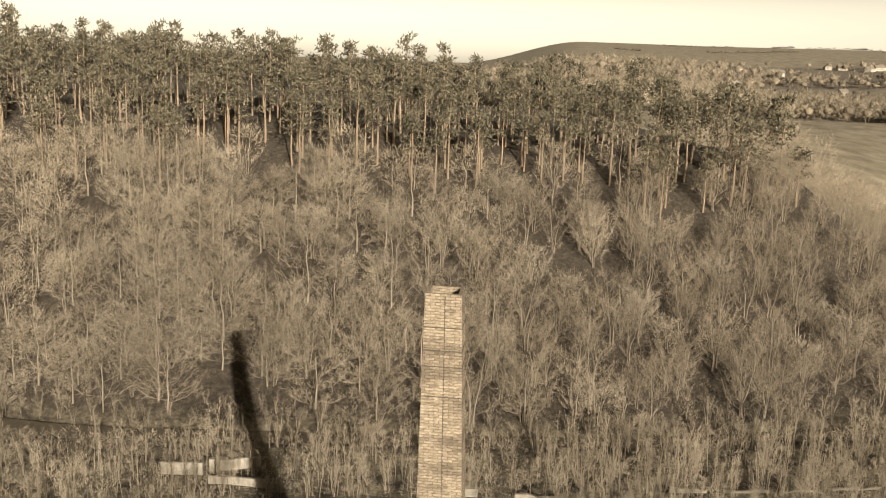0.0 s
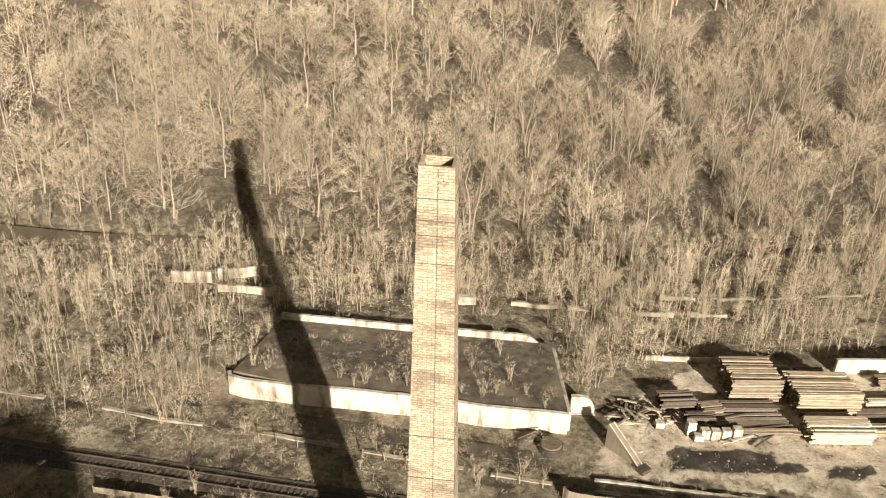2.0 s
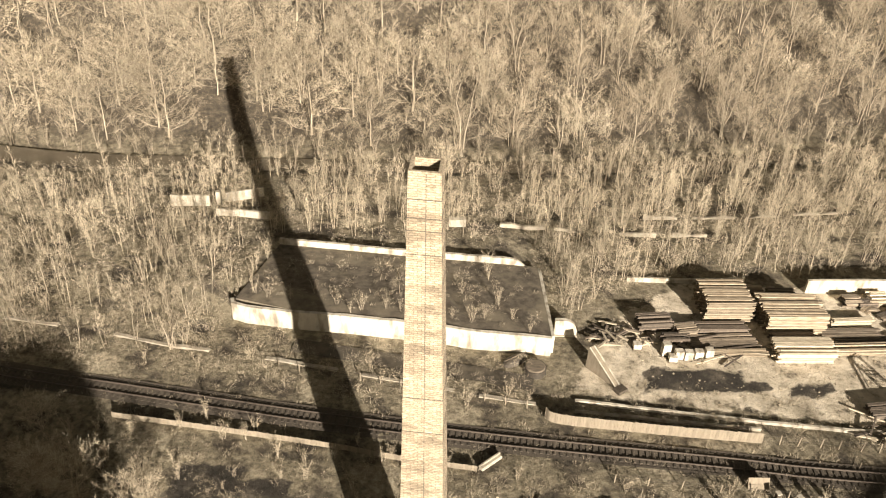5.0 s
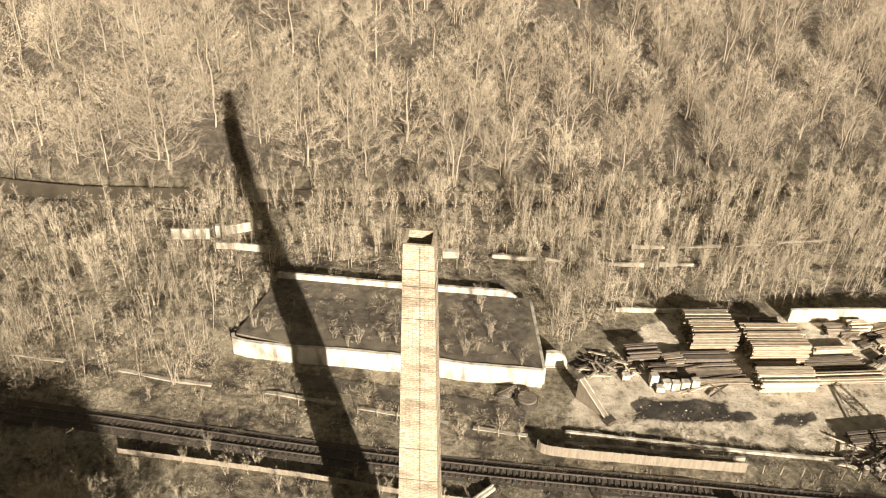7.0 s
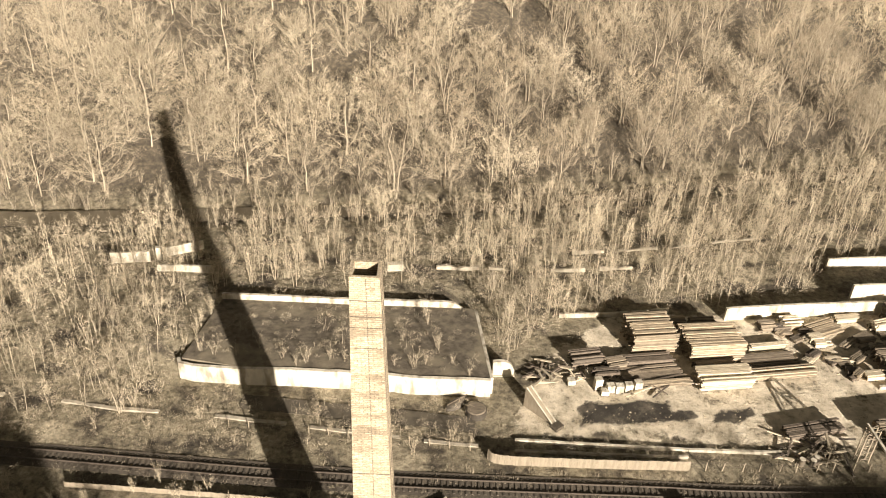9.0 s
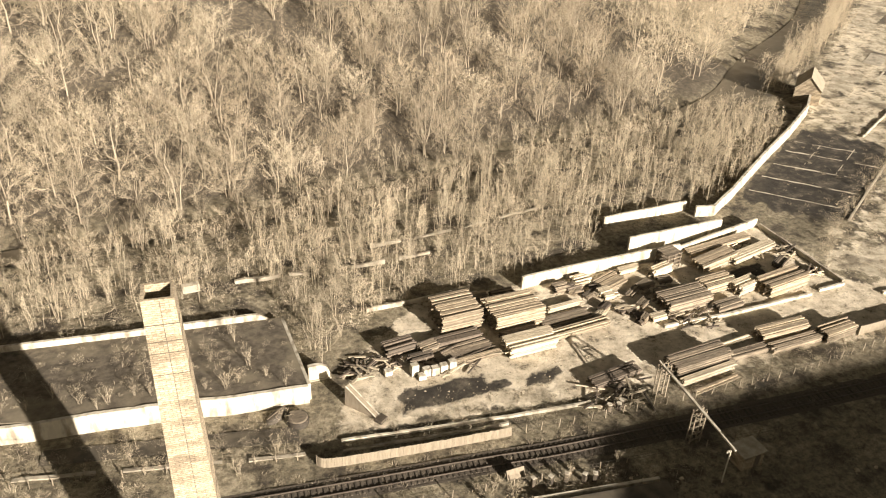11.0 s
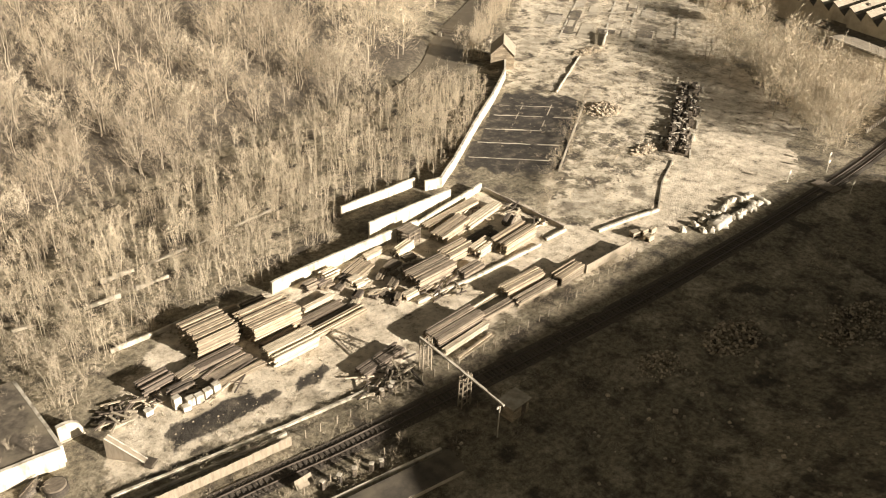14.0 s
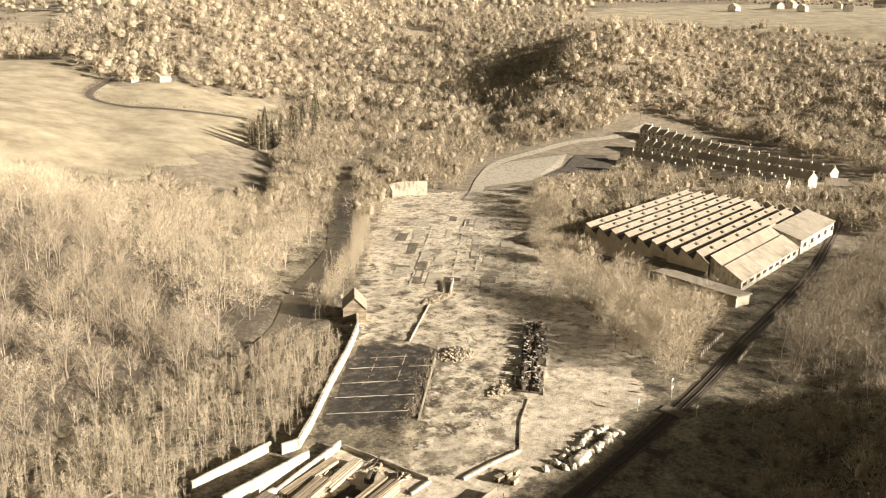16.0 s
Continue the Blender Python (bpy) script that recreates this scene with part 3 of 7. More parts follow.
tagged(link_mesh("sleeper_rows", rest_v, rest_f, M_SLEEPER, railway), kind="stuff")
tagged(railway, "single railway track on timber sleepers", "railway", kind="structure")


# ---- the works: things ----
def thing(name, x, y, rot=0.0, label="", category="", group="", z=None):
    root = new(name)
    root.matrix_basis = Matrix.Translation((x, y, gz(x, y) if z is None else z)) @ Matrix.Rotation(radians(rot), 4, "Z")
    return tagged(root, label, category, group)


def boxes(items, name="body"):
    """One mesh out of boxes (x, y, z of the base's middle, sx, sy, sz, turn about z, tilt)."""
    v, f = [], []
    for x, y, z, sx, sy, sz, turn, tilt in items:
        m = Matrix.Translation((x, y, z)) @ Matrix.Rotation(turn, 4, "Z") @ Matrix.Rotation(tilt, 4, "Y")
        o = len(v)
        for k in range(8):
            v.append(tuple(m @ Vector(((-0.5 + (k & 1)) * sx, (-0.5 + (k >> 1 & 1)) * sy, (k >> 2) * sz))))
        for q in ((0, 2, 3, 1), (4, 5, 7, 6), (0, 1, 5, 4), (1, 3, 7, 5), (3, 2, 6, 7), (2, 0, 4, 6)):
            f.append(tuple(o + i for i in q))
    return v, f


trng = np.random.default_rng(5)
M_TIMBER_PALE = material("pale_new_timber", (0.33, 0.275, 0.19), (0.56, 0.48, 0.35), 3, 0.8, 0.25, island=0.35, per_object=0.3, stretch=(0.3, 1, 1))
M_TIMBER_GREY = material("weathered_grey_timber", (0.12, 0.095, 0.065), (0.26, 0.21, 0.15), 3, 0.88, 0.3, island=0.5, per_object=0.4, stretch=(0.3, 1, 1))
M_SHEET = material("white_sheeting", (0.5, 0.45, 0.36), (0.68, 0.63, 0.52), 2, 0.6, 0.4, stain=(0.3, 0.25, 0.17), stain_scale=1.2, stain_amount=0.5)
M_SCRAP = material("dark_scrap_metal", (0.035, 0.028, 0.02), (0.12, 0.095, 0.065), 3, 0.7, 0.3, island=0.5, per_object=0.5)
M_ROOF = material("pale_asbestos_roof", (0.21, 0.178, 0.128), (0.32, 0.275, 0.205), 0.8, 0.9, 0.2, stain=(0.2, 0.16, 0.11), stain_scale=0.25, stain_amount=0.5)
M_RENDER = material("pale_rendered_wall", (0.40, 0.345, 0.255), (0.50, 0.44, 0.33), 0.6, 0.9, 0.2, stain=(0.13, 0.11, 0.08), stain_scale=0.2, stain_amount=0.4)
M_GLASS = material("dirty_roof_glass", (0.05, 0.045, 0.035), (0.09, 0.08, 0.06), 1.0, 0.25, 0.05)
M_TAR = material("patched_tarmac", (0.05, 0.042, 0.03), (0.085, 0.07, 0.05), 1.0, 0.9, 0.3, stain=(0.18, 0.15, 0.10), stain_scale=0.3, stain_amount=0.5)
M_STONE = material("broken_brick_rubble", (0.24, 0.19, 0.13), (0.46, 0.39, 0.28), 3, 0.95, 0.4, island=0.5)
M_BOARD = material("boarded_fence", (0.18, 0.147, 0.102), (0.26, 0.217, 0.155), 2.5, 0.88, 0.2, island=0.12, stretch=(1, 1, 0.3))


UNIT = {}


def unit_box(mat):
    """A box of one metre on its base, one mesh for each material."""
    if mat.name not in UNIT:
        me = bpy.data.meshes.new("beam")
        me.from_pydata(*(lambda q: (q[0], [], q[1]))(boxes([(0, 0, 0, 1, 1, 1, 0, 0)])))
        me.materials.append(mat)
        UNIT[mat.name] = me
    return UNIT[mat.name]


def timber_stack(x, y, L, D, H, rot=0.0, mat=None, label="", bd=0.24, bh=0.17, ragged=0.35, top=None):
    """Boards in layers on bearers, their ends uneven."""
    root = thing("timber_stack", x, y, rot, label or "stack of sawn timber lying in layers on bearers", "timber stack", "stacks in the timber yard")
    items, bear = [], []
    layers, rows = max(1, int(H / (bh + 0.03))), max(2, int(D / bd))
    for k in range(layers):
        z = 0.14 + k * (bh + 0.03)
        for j in range(rows):
            edge_row = j in (0, rows - 1) or k >= layers - 2 or layers < 4
            if not edge_row and j % 4:
                continue
            if k == layers - 1 and trng.random() < 0.22:
                continue
            items.append((trng.normal(0, ragged * 0.4), -D / 2 + (j + 0.5) * D / rows + trng.normal(0, 0.02), z + trng.normal(0, 0.012), L - abs(trng.normal(0, ragged)), D / rows * trng.uniform(0.6, 0.9), bh, trng.normal(0, 0.008), 0))
    tops = [q for q in items if q[2] > 0.1 + (layers - 1) * (bh + 0.03)] if L > 4.5 else []
    link_mesh("timber_pile", *boxes([q for q in items if q not in tops] or items[:1]), mat or M_TIMBER, root)["kind"] = "stuff"
    for bx, by, bz, sx, sy, sz, turn, tilt in tops:
        beam = new("beam", unit_box(mat or M_TIMBER))
        beam.parent = root
        beam.matrix_basis = Matrix.Translation((bx, by, bz)) @ Matrix.Rotation(turn, 4, "Z") @ Matrix.Diagonal((sx, sy, sz, 1))
    for u in (-0.36, 0, 0.36):
        bear.append((u * L, 0, -0.05, 0.14, D * 1.02, 0.2, 0, 0))
    link_mesh("bearer_set", *boxes(bear), M_TIMBER_DARK, root)["kind"] = "stuff"
    if top:
        link_mesh("cover_sheet", *boxes([(0.0, 0, 0.14 + layers * (bh + 0.03), L * 0.97, D * 1.02, 0.04, 0, 0)]), top, root)
    return root


DARK = "stack of dark creosoted timbers on bearers"
PALE = "stack of pale new boards on bearers"
GREY = "stack of weathered grey timber on bearers"
for row in (
        (39.3, 93.3, 6.6, 5.6, 3.3, 3, M_TIMBER, ""), (47.6, 91.0, 8.2, 5.2, 3.0, 3, M_TIMBER, ""), (47.2, 84.4, 7.8, 3.4, 1.8, 3, M_TIMBER_PALE, PALE),
        (47.0, 87.3, 6.0, 1.6, 0.9, 4, M_TIMBER_DARK, DARK), (48.5, 96.5, 4.2, 2.0, 1.3, 2, M_TIMBER_GREY, GREY), (44.6, 97.2, 3.0, 1.6, 1.0, 2, M_TIMBER, ""),
        (55.8, 85.4, 10.4, 1.7, 1.1, 5, M_TIMBER, ""), (55.3, 88.6, 8.5, 3.0, 0.5, 5, M_TIMBER_GREY, GREY), (56.2, 91.4, 6.0, 1.1, 0.8, 6, M_TIMBER_PALE, PALE),
        (37.6, 86.3, 9.0, 2.6, 0.6, 6, M_TIMBER_GREY, GREY), (38.4, 83.9, 8.6, 1.0, 0.7, 5, M_TIMBER, ""), (38.0, 88.9, 7.0, 1.8, 0.8, 4, M_TIMBER_DARK, DARK),
        (29.2, 89.0, 4.6, 2.2, 1.6, 8, M_TIMBER_DARK, DARK), (33.2, 88.2, 3.0, 2.2, 1.0, 12, M_TIMBER_GREY, GREY), (31.5, 86.3, 3.6, 1.6, 0.9, 5, M_TIMBER_DARK, DARK),
        (90.2, 99.4, 14.0, 1.8, 1.0, 8, M_TIMBER, ""), (86.6, 95.4, 8.8, 2.8, 1.5, 14, M_TIMBER, ""), (94.4, 95.8, 11.0, 2.0, 1.0, 14, M_TIMBER_PALE, PALE),
        (75.8, 95.2, 4.4, 1.7, 1.7, 15, M_TIMBER_PALE, PALE), (74.6, 86.9, 8.4, 4.2, 2.1, 4, M_TIMBER_GREY, GREY), (82.4, 89.2, 6.3, 3.0, 1.6, 6, M_TIMBER, ""),
        (86.6, 87.3, 5.0, 2.4, 1.7, 13, M_TIMBER_PALE, PALE), (92.8, 86.3, 9.0, 3.8, 2.0, 9, M_TIMBER, ""), (81.0, 83.9, 5.2, 1.9, 1.2, 7, M_TIMBER_GREY, GREY),
        (68.0, 73.4, 9.8, 3.2, 2.0, 5, M_TIMBER_GREY, GREY), (68.0, 70.9, 9.6, 0.9, 1.1, 6, M_TIMBER_PALE, PALE), (68.2, 68.9, 8.2, 0.8, 0.6, 9, M_TIMBER, ""),
        (76.6, 73.4, 7.0, 1.8, 0.9, 3, M_TIMBER_GREY, GREY), (84.3, 75.7, 9.0, 2.3, 1.6, 2, M_TIMBER, ""), (84.6, 72.9, 9.4, 1.6, 1.0, 3, M_TIMBER_GREY, GREY),
        (92.2, 73.1, 6.3, 2.4, 1.7, 6, M_TIMBER, ""), (76.0, 76.0, 8.0, 0.7, 0.5, 6, M_TIMBER_PALE, PALE), (55.4, 74.5, 8.0, 2.0, 1.0, 9, M_TIMBER_DARK, DARK),
        (57.9, 95.8, 2.6, 1.7, 1.4, 4, M_TIMBER_GREY, GREY), (62.0, 96.6, 3.0, 1.7, 1.4, 5, M_TIMBER_PALE, PALE), (66.8, 95.4, 5.2, 3.4, 0.5, 20, M_TIMBER, ""),
        (71.2, 97.4, 4.4, 1.2, 0.8, 6, M_TIMBER_PALE, PALE), (88.8, 91.0, 5.0, 2.0, 0.7, 10, M_TIMBER_DARK, DARK), (97.2, 91.6, 3.6, 1.8, 0.9, 30, M_TIMBER_GREY, GREY)):
    timber_stack(*row)

# loose pallets and packs in the middle of the yard
for k in range(40):
    x, y = trng.uniform(60, 76), trng.uniform(84.5, 96)
    if abs(x - 74.6) < 5 and abs(y - 86.9) < 3:
        continue
    timber_stack(x, y, trng.uniform(1.4, 3.2), trng.uniform(0.9, 1.5), trng.uniform(0.4, 1.2), trng.uniform(-15, 40), (M_TIMBER_PALE, M_TIMBER_GREY, M_TIMBER_DARK, M_TIMBER)[k % 4], "small pack of mixed offcuts and pallets", ragged=0.1)


def loose_poles(x, y, n, spread, length, label, group="loose timber"):
    root = thing("timber_heap", x, y, 0, label, "timber heap", group)
    items = []
    for k in range(n):
        items.append((trng.normal(0, spread), trng.normal(0, spread * 0.6), 0.05 + 0.12 * (k % 5) + trng.uniform(0, 0.1), length * trng.uniform(0.5, 1.2), trng.uniform(0.12, 0.3), trng.uniform(0.1, 0.22), trng.normal(0.3, 0.7), trng.normal(0, 0.05)))
    link_mesh("timber_tangle", *boxes(items[: n // 2]), M_TIMBER_PALE, root)["kind"] = "stuff"
    link_mesh("dark_tangle", *boxes(items[n // 2:]), M_TIMBER_DARK, root)["kind"] = "stuff"


loose_poles(23.0, 86.4, 34, 1.7, 2.6, "tumbled heap of broken timbers and pallets")
loose_poles(27.0, 86.5, 14, 0.9, 2.0, "tumbled heap of broken timbers and pallets")
loose_poles(74.0, 82.8, 30, 2.2, 2.2, "untidy heap of timber offcuts by a kerb")
loose_poles(37.0, 85.2, 16, 2.2, 5.0, "loose poles fallen beside the stacks")
loose_poles(54.0, 71.6, 26, 2.4, 3.6, "tangle of dark poles beside the line")
loose_poles(100.6, 95.0, 26, 1.2, 2.5, "dark heap of scrap timber against the yard fence")
loose_poles(101.6, 88.0, 22, 1.0, 2.5, "dark heap of scrap timber against the yard fence")
loose_poles(92.5, 97.2, 20, 1.8, 2.4, "heap of broken pallets by the wall")

# the blocks on pallets
for k, (x, y, h) in enumerate(((29.7, 83.6, 1.9), (31.2, 82.9, 1.2), (32.4, 82.8, 1.3), (33.7, 83.0, 1.3), (35.0, 83.1, 1.5), (30.4, 82.4, 0.8), (26.3, 84.6, 0.9))):
    root = thing("block_pallet", x, y, trng.uniform(-6, 6), "pallet of pale concrete blocks", "pallet", "block pallets")
    link_mesh("pallet", *boxes([(0, -0.35, 0, 1.1, 0.1, 0.12, 0, 0), (0, 0.35, 0, 1.1, 0.1, 0.12, 0, 0), (0, 0, 0.12, 1.1, 0.95, 0.04, 0, 0)]), M_TIMBER_DARK, root)
    items = []
    for r in range(int(h / 0.24)):
        for a in (-0.26, 0.26):
            for b in (-0.22, 0.22):
                items.append((a, b, 0.16 + r * 0.24, 0.5, 0.42, 0.23, trng.normal(0, 0.02), 0))
    for bx, by, bz, sx, sy, sz, turn, tilt in items:
        block = new("block", unit_box(M_LIME))
        block.parent = root
        block.matrix_basis = Matrix.Translation((bx, by, bz)) @ Matrix.Rotation(turn, 4, "Z") @ Matrix.Diagonal((sx, sy, sz, 1))


# the tall rack by the wall
def trestle_rack(x, y, rot):
    root = thing("timber_rack", x, y, rot, "tall open timber drying rack with dark boards", "rack")
    for sx in (-1.4, 0, 1.4):
        for sy in (-1.3, 1.3):
            link_mesh("post", *boxes([(sx, sy, -0.1, 0.16, 0.16, 3.0, 0, 0)]), M_TIMBER_DARK, root)
    for z in (0.6, 1.3, 2.0, 2.7):
        for j in range(11):
            board = new("board", unit_box(M_TIMBER_GREY))
            board.parent = root
            board.matrix_basis = Matrix.Translation((0, -1.3 + 0.26 * j, z)) @ Matrix.Rotation(trng.normal(0, 0.01), 4, "Z") @ Matrix.Diagonal((3.2, 0.22, 0.12, 1))


trestle_rack(78.6, 97.2, 10)

# kerbs and low walls of the yard
wall("wall_yard_kerb", [(68.5, 82.4), (81, 82.1), (96, 82.7)], 0.55, 0.4, M_LIME, "low pale concrete kerb wall along the yard road")
wall("wall_yard_boarding", [(95.6, 72.0), (107.5, 72.4)], 1.7, 0.15, M_BOARD, "pale boarded screen wall beside the yard road")
wall("wall_yard_corner", [(98, 83.2), (103.2, 83.4)], 0.6, 0.4, M_LIME, "low pale concrete wall at the yard corner")
wall("wall_yard_east", [(103.3, 83.8), (101.9, 103.2)], 0.9, 0.3, M_CONC, "grey concrete wall behind dark scrap")
wall("wall_road_kerb", [(107.6, 79.5), (115, 78.9), (122.6, 77.7)], 0.6, 0.45, M_LIME, "low curved pale kerb wall beside the dirt road")
wall("wall_plot_edge", [(122.8, 77.9), (132.5, 84.3), (142.5, 89)], 0.35, 0.3, M_CONC, "low crumbling kerb between rough plots")
wall("wall_slab_edge", [(119.5, 100), (136, 111), (152.5, 121.8)], 0.5, 0.35, M_CONC, "low crumbling kerb along the old factory slab")
wall("wall_plot_stub", [(150.6, 129.5), (175.4, 143.9)], 0.5, 0.3, M_LIME, "low crumbling wall line among rubble", ragged=0.12)
wall("wall_stub", [(187.5, 146), (196.5, 152)], [1.2, 2.0], 0.4, M_LIME, "broken stub of a white wall among rubble", ragged=0.15)
wall("wall_hut_west", [(-41.2, 115.2), (-35.2, 115.5)], 2.0, 0.3, M_LIME, "roofless white hut wall behind saplings")
wall("wall_hut_side", [(-33.0, 117.0), (-27.5, 119.2)], 1.7, 0.3, M_LIME, "roofless white hut wall behind saplings")
wall("wall_pillar", [(-34.3, 116.0), (-33.6, 116.1)], 2.5, 0.7, M_LIME, "square white gate pillar")
HIDDEN = "broken grey wall half hidden in birch thicket"
for pts, h in (([(18.5, 112.3), (22, 112.0)], 0.8), ([(28.5, 111.5), (34, 111.4)], 1.0), ([(36.5, 111.6), (42, 112)], 0.9), ([(33, 116.6), (38.5, 117)], 0.7),
               ([(41, 117.2), (48, 117.9)], 1.0), ([(50, 118.2), (55, 119)], 0.6), ([(58, 119.5), (66, 120.9)], 0.8)):
    wall("wall_bank", pts, [h * 0.75, h * 0.55], 0.35, M_CONC, HIDDEN, ragged=0.16)
wall("wall_block_small", [(2.2, 111.4), (4.7, 111.6)], 1.4, 1.0, M_LIME, "small white concrete block among saplings")
wall("wall_block_long", [(10, 111.8), (17, 112.5)], 0.7, 0.5, M_CONC, "low grey wall half hidden in birch thicket")
wall("wall_stack_back", [(27.5, 99.4), (36, 99.4), (44.5, 100.4)], 0.8, 0.3, M_LIME, "low pale wall behind the timber stacks")
wall("wall_factory_end", [(276, 249), (281, 255.5), (292.5, 243)], [3, 6, 6.5], 0.5, M_LIME, "tall white surviving end wall of the cleared factory")
for pts in ([(-54.5, 86), (-47, 84.8)], [(-39.5, 83.5), (-32, 81.7), (-27, 81.0)], [(-20, 80.1), (-11, 78.3)], [(-8, 77.7), (-3, 76.7), (3, 75.5)], [(6, 74.8), (12.6, 73.8)]):
    wall("wall_rail_path", pts, 0.3, 0.5, M_CONC, "low grey edge wall of an old loading bank", ragged=0.04)
wall("wall_bank_edge", [(17.2, 74.4), (28, 73.1), (40.3, 71.8), (52, 70.9)], 0.5, 0.35, M_LIME, "low pale edge of an old railway platform")
wall("wall_bank_edge_front", [(17.0, 72.7), (27.6, 71.7), (38, 70.8)], 0.45, 0.3, M_CONC, "low pale edge of an old railway platform")
wall("wall_south_roof_edge", [(35.5, 58.2), (51, 56.4)], 0.9, 0.4, M_LIME, "pale parapet of a low shaded building")


# boarded fences
def board_fence(pts, h, label):
    root = new("board_fence")
    p = curve_pts(pts, 0.32)
    for i in range(0, len(p) - 1, 8):
        seg = p[i:i + 9]
        if len(seg) < 3:
            continue
        items = []
        for a, b in zip(seg[:-1], seg[1:]):
            d = b - a
            items.append(((a[0] + b[0]) / 2, (a[1] + b[1]) / 2, 0.05 + trng.normal(0, 0.015), np.linalg.norm(d) * 0.94, 0.03, h + trng.normal(0, 0.02), math.atan2(d[1], d[0]), 0))
        link_mesh("panel", *boxes(items), M_BOARD, root)["kind"] = "stuff"
        link_mesh("post", *boxes([(seg[0][0], seg[0][1] + 0.07, -0.1, 0.12, 0.1, h + 0.2, 0, 0)]), M_TIMBER_GREY, root)
    tagged(root, label, "fence")


board_fence([(13.5, 71.6), (15.5, 70.6), (27.2, 69.5), (37.4, 68.8)], 1.5, "long pale close-boarded fence along the railway")
board_fence([(-35.0, 69.2), (-22.0, 67.5), (-9.7, 65.7), (-2.4, 64.3), (6.0, 63.2)], 0.8, "long pale panel fence below the railway")

# post and wire fences
def post_line(pts, n, h, label, lean=0.06):
    root = new("wire_fence")
    p = curve_pts(pts, 0.5)
    idx = np.linspace(0, len(p) - 1, n).astype(int)
    for i in idx:
        link_mesh("post", *boxes([(p[i][0], p[i][1], -0.1, 0.11, 0.11, h, 0, trng.normal(0, lean))]), M_BOARD, root)
    for z in (0.5 * h, 0.85 * h):
        items = []
        for a, b in zip(idx[:-1], idx[1:]):
            d = p[b] - p[a]
            items.append(((p[a][0] + p[b][0]) / 2, (p[a][1] + p[b][1]) / 2, z - 0.1, np.linalg.norm(d), 0.025, 0.025, math.atan2(d[1], d[0]), 0))
        link_mesh("wire", *boxes(items), M_IRON, root)
    tagged(root, label, "fence")


post_line([(37.5, 68.9), (52.7, 68.0), (70, 67.6), (84.6, 67.8), (107, 70.5)], 32, 1.5, "leaning post and wire fence beside the railway")
post_line([(-20, 78.6), (0, 75.4), (12, 73.0)], 14, 1.3, "broken post and wire fence on a bank")
post_line([(20, 62.5), (45, 60.5), (75, 58.5)], 16, 1.3, "post and wire fence below the railway")

# ---- single things along the line ----
def gantry():
    root = thing("signal_gantry", 0, 0, 0, "pale steel lattice gantry carrying a pipe over the railway", "gantry", z=0)
    for name, x, y, w, h in (("tower", 59.4, 69.6, 1.5, 5.4), ("tower", 58.9, 61.0, 1.5, 5.2)):
        items = []
        for sx in (-1, 1):
            for sy in (-1, 1):
                items.append((x + sx * w / 2, y + sy * 0.35, -0.1, 0.14, 0.14, h, 0, 0))
        for k in range(5):
            z = 0.6 + k * (h - 0.9) / 4
            for sy in (-1, 1):
                items.append((x, y + sy * 0.35, z, w, 0.09, 0.09, 0, 0))
                items.append((x, y + sy * 0.35, z + 0.05, w * 1.1, 0.06, 0.06, 0, (0.55 if k % 2 else -0.55)))
        link_mesh(name, *boxes(items), M_BOARD, root)
    v, f = boxes([((59.4 + 58.3) / 2, (70.4 + 53.8) / 2, 5.2, 0.22, 16.8, 0.22, -0.03, 0), ((59.4 + 58.3) / 2 + 0.4, (70.4 + 57) / 2, 5.1, 0.08, 13, 0.1, -0.03, 0)])
    link_mesh("pipe", v, f, M_LIME, root)
    link_mesh("end_post", *boxes([(58.2, 54.0, -0.1, 0.12, 0.12, 5.3, 0, 0), (58.2, 54.3, 4.5, 0.9, 0.1, 0.35, 0.4, 0.5)]), M_LIME, root)


gantry()


def round_tank(x, y, r, h, label):
    root = thing("tank", x, y, 0, label, "tank")
    bm = bmesh.new()
    bmesh.ops.create_cone(bm, cap_ends=True, segments=20, radius1=r, radius2=r * 0.97, depth=h, matrix=Matrix.Translation((0, 0, h / 2)))
    part("shell", bm, M_SCRAP, root)
    bm = bmesh.new()
    bmesh.ops.create_cone(bm, cap_ends=True, segments=20, radius1=r * 0.93, radius2=r * 0.8, depth=0.16, matrix=Matrix.Translation((0, 0, h + 0.06)))
    part("lid", bm, M_TIMBER_GREY, root)


round_tank(12.9, 79.4, 1.4, 0.9, "low round rusty tank in the grass")
root = thing("boat_hull", 10.6, 81.2, 35, "small upturned dark hull lying in the grass", "hull")
bm = bmesh.new()
bmesh.ops.create_uvsphere(bm, u_segments=14, v_segments=8, radius=1, matrix=Matrix.Diagonal((1.9, 0.85, 0.8, 1)))
bmesh.ops.delete(bm, geom=[v for v in bm.verts if v.co.z < -0.05], context="VERTS")
part("hull", bm, M_SCRAP, root)
part("keel", box_bm(3.4, 0.08, 0.1, 0, None, Matrix.Translation((0, 0, 0.76))), M_TIMBER_GREY, root)

# the white rounded end of the side wall
root = thing("concrete_buttress", 17.3, 86.8, 0, "white rounded concrete end block beside the ruined basin", "block")
bm = bmesh.new()
prof = [(-1.4, 0), (1.4, 0), (1.5, 0.9), (1.1, 1.9), (0.3, 2.4), (-0.7, 2.5), (-1.4, 2.4)]
fr = [bm.verts.new((x, -0.3, z)) for x, z in prof]
bk = [bm.verts.new((x, 0.3, z)) for x, z in prof]
bm.faces.new(fr), bm.faces.new(bk[::-1])
for i in range(len(prof)):
    j = (i + 1) % len(prof)
    bm.faces.new((fr[i], bk[i], bk[j], fr[j]))
part("block", bm, M_LIME, root)
part("foot", box_bm(3.2, 1.0, 0.2, 0.03), M_CONC, root)

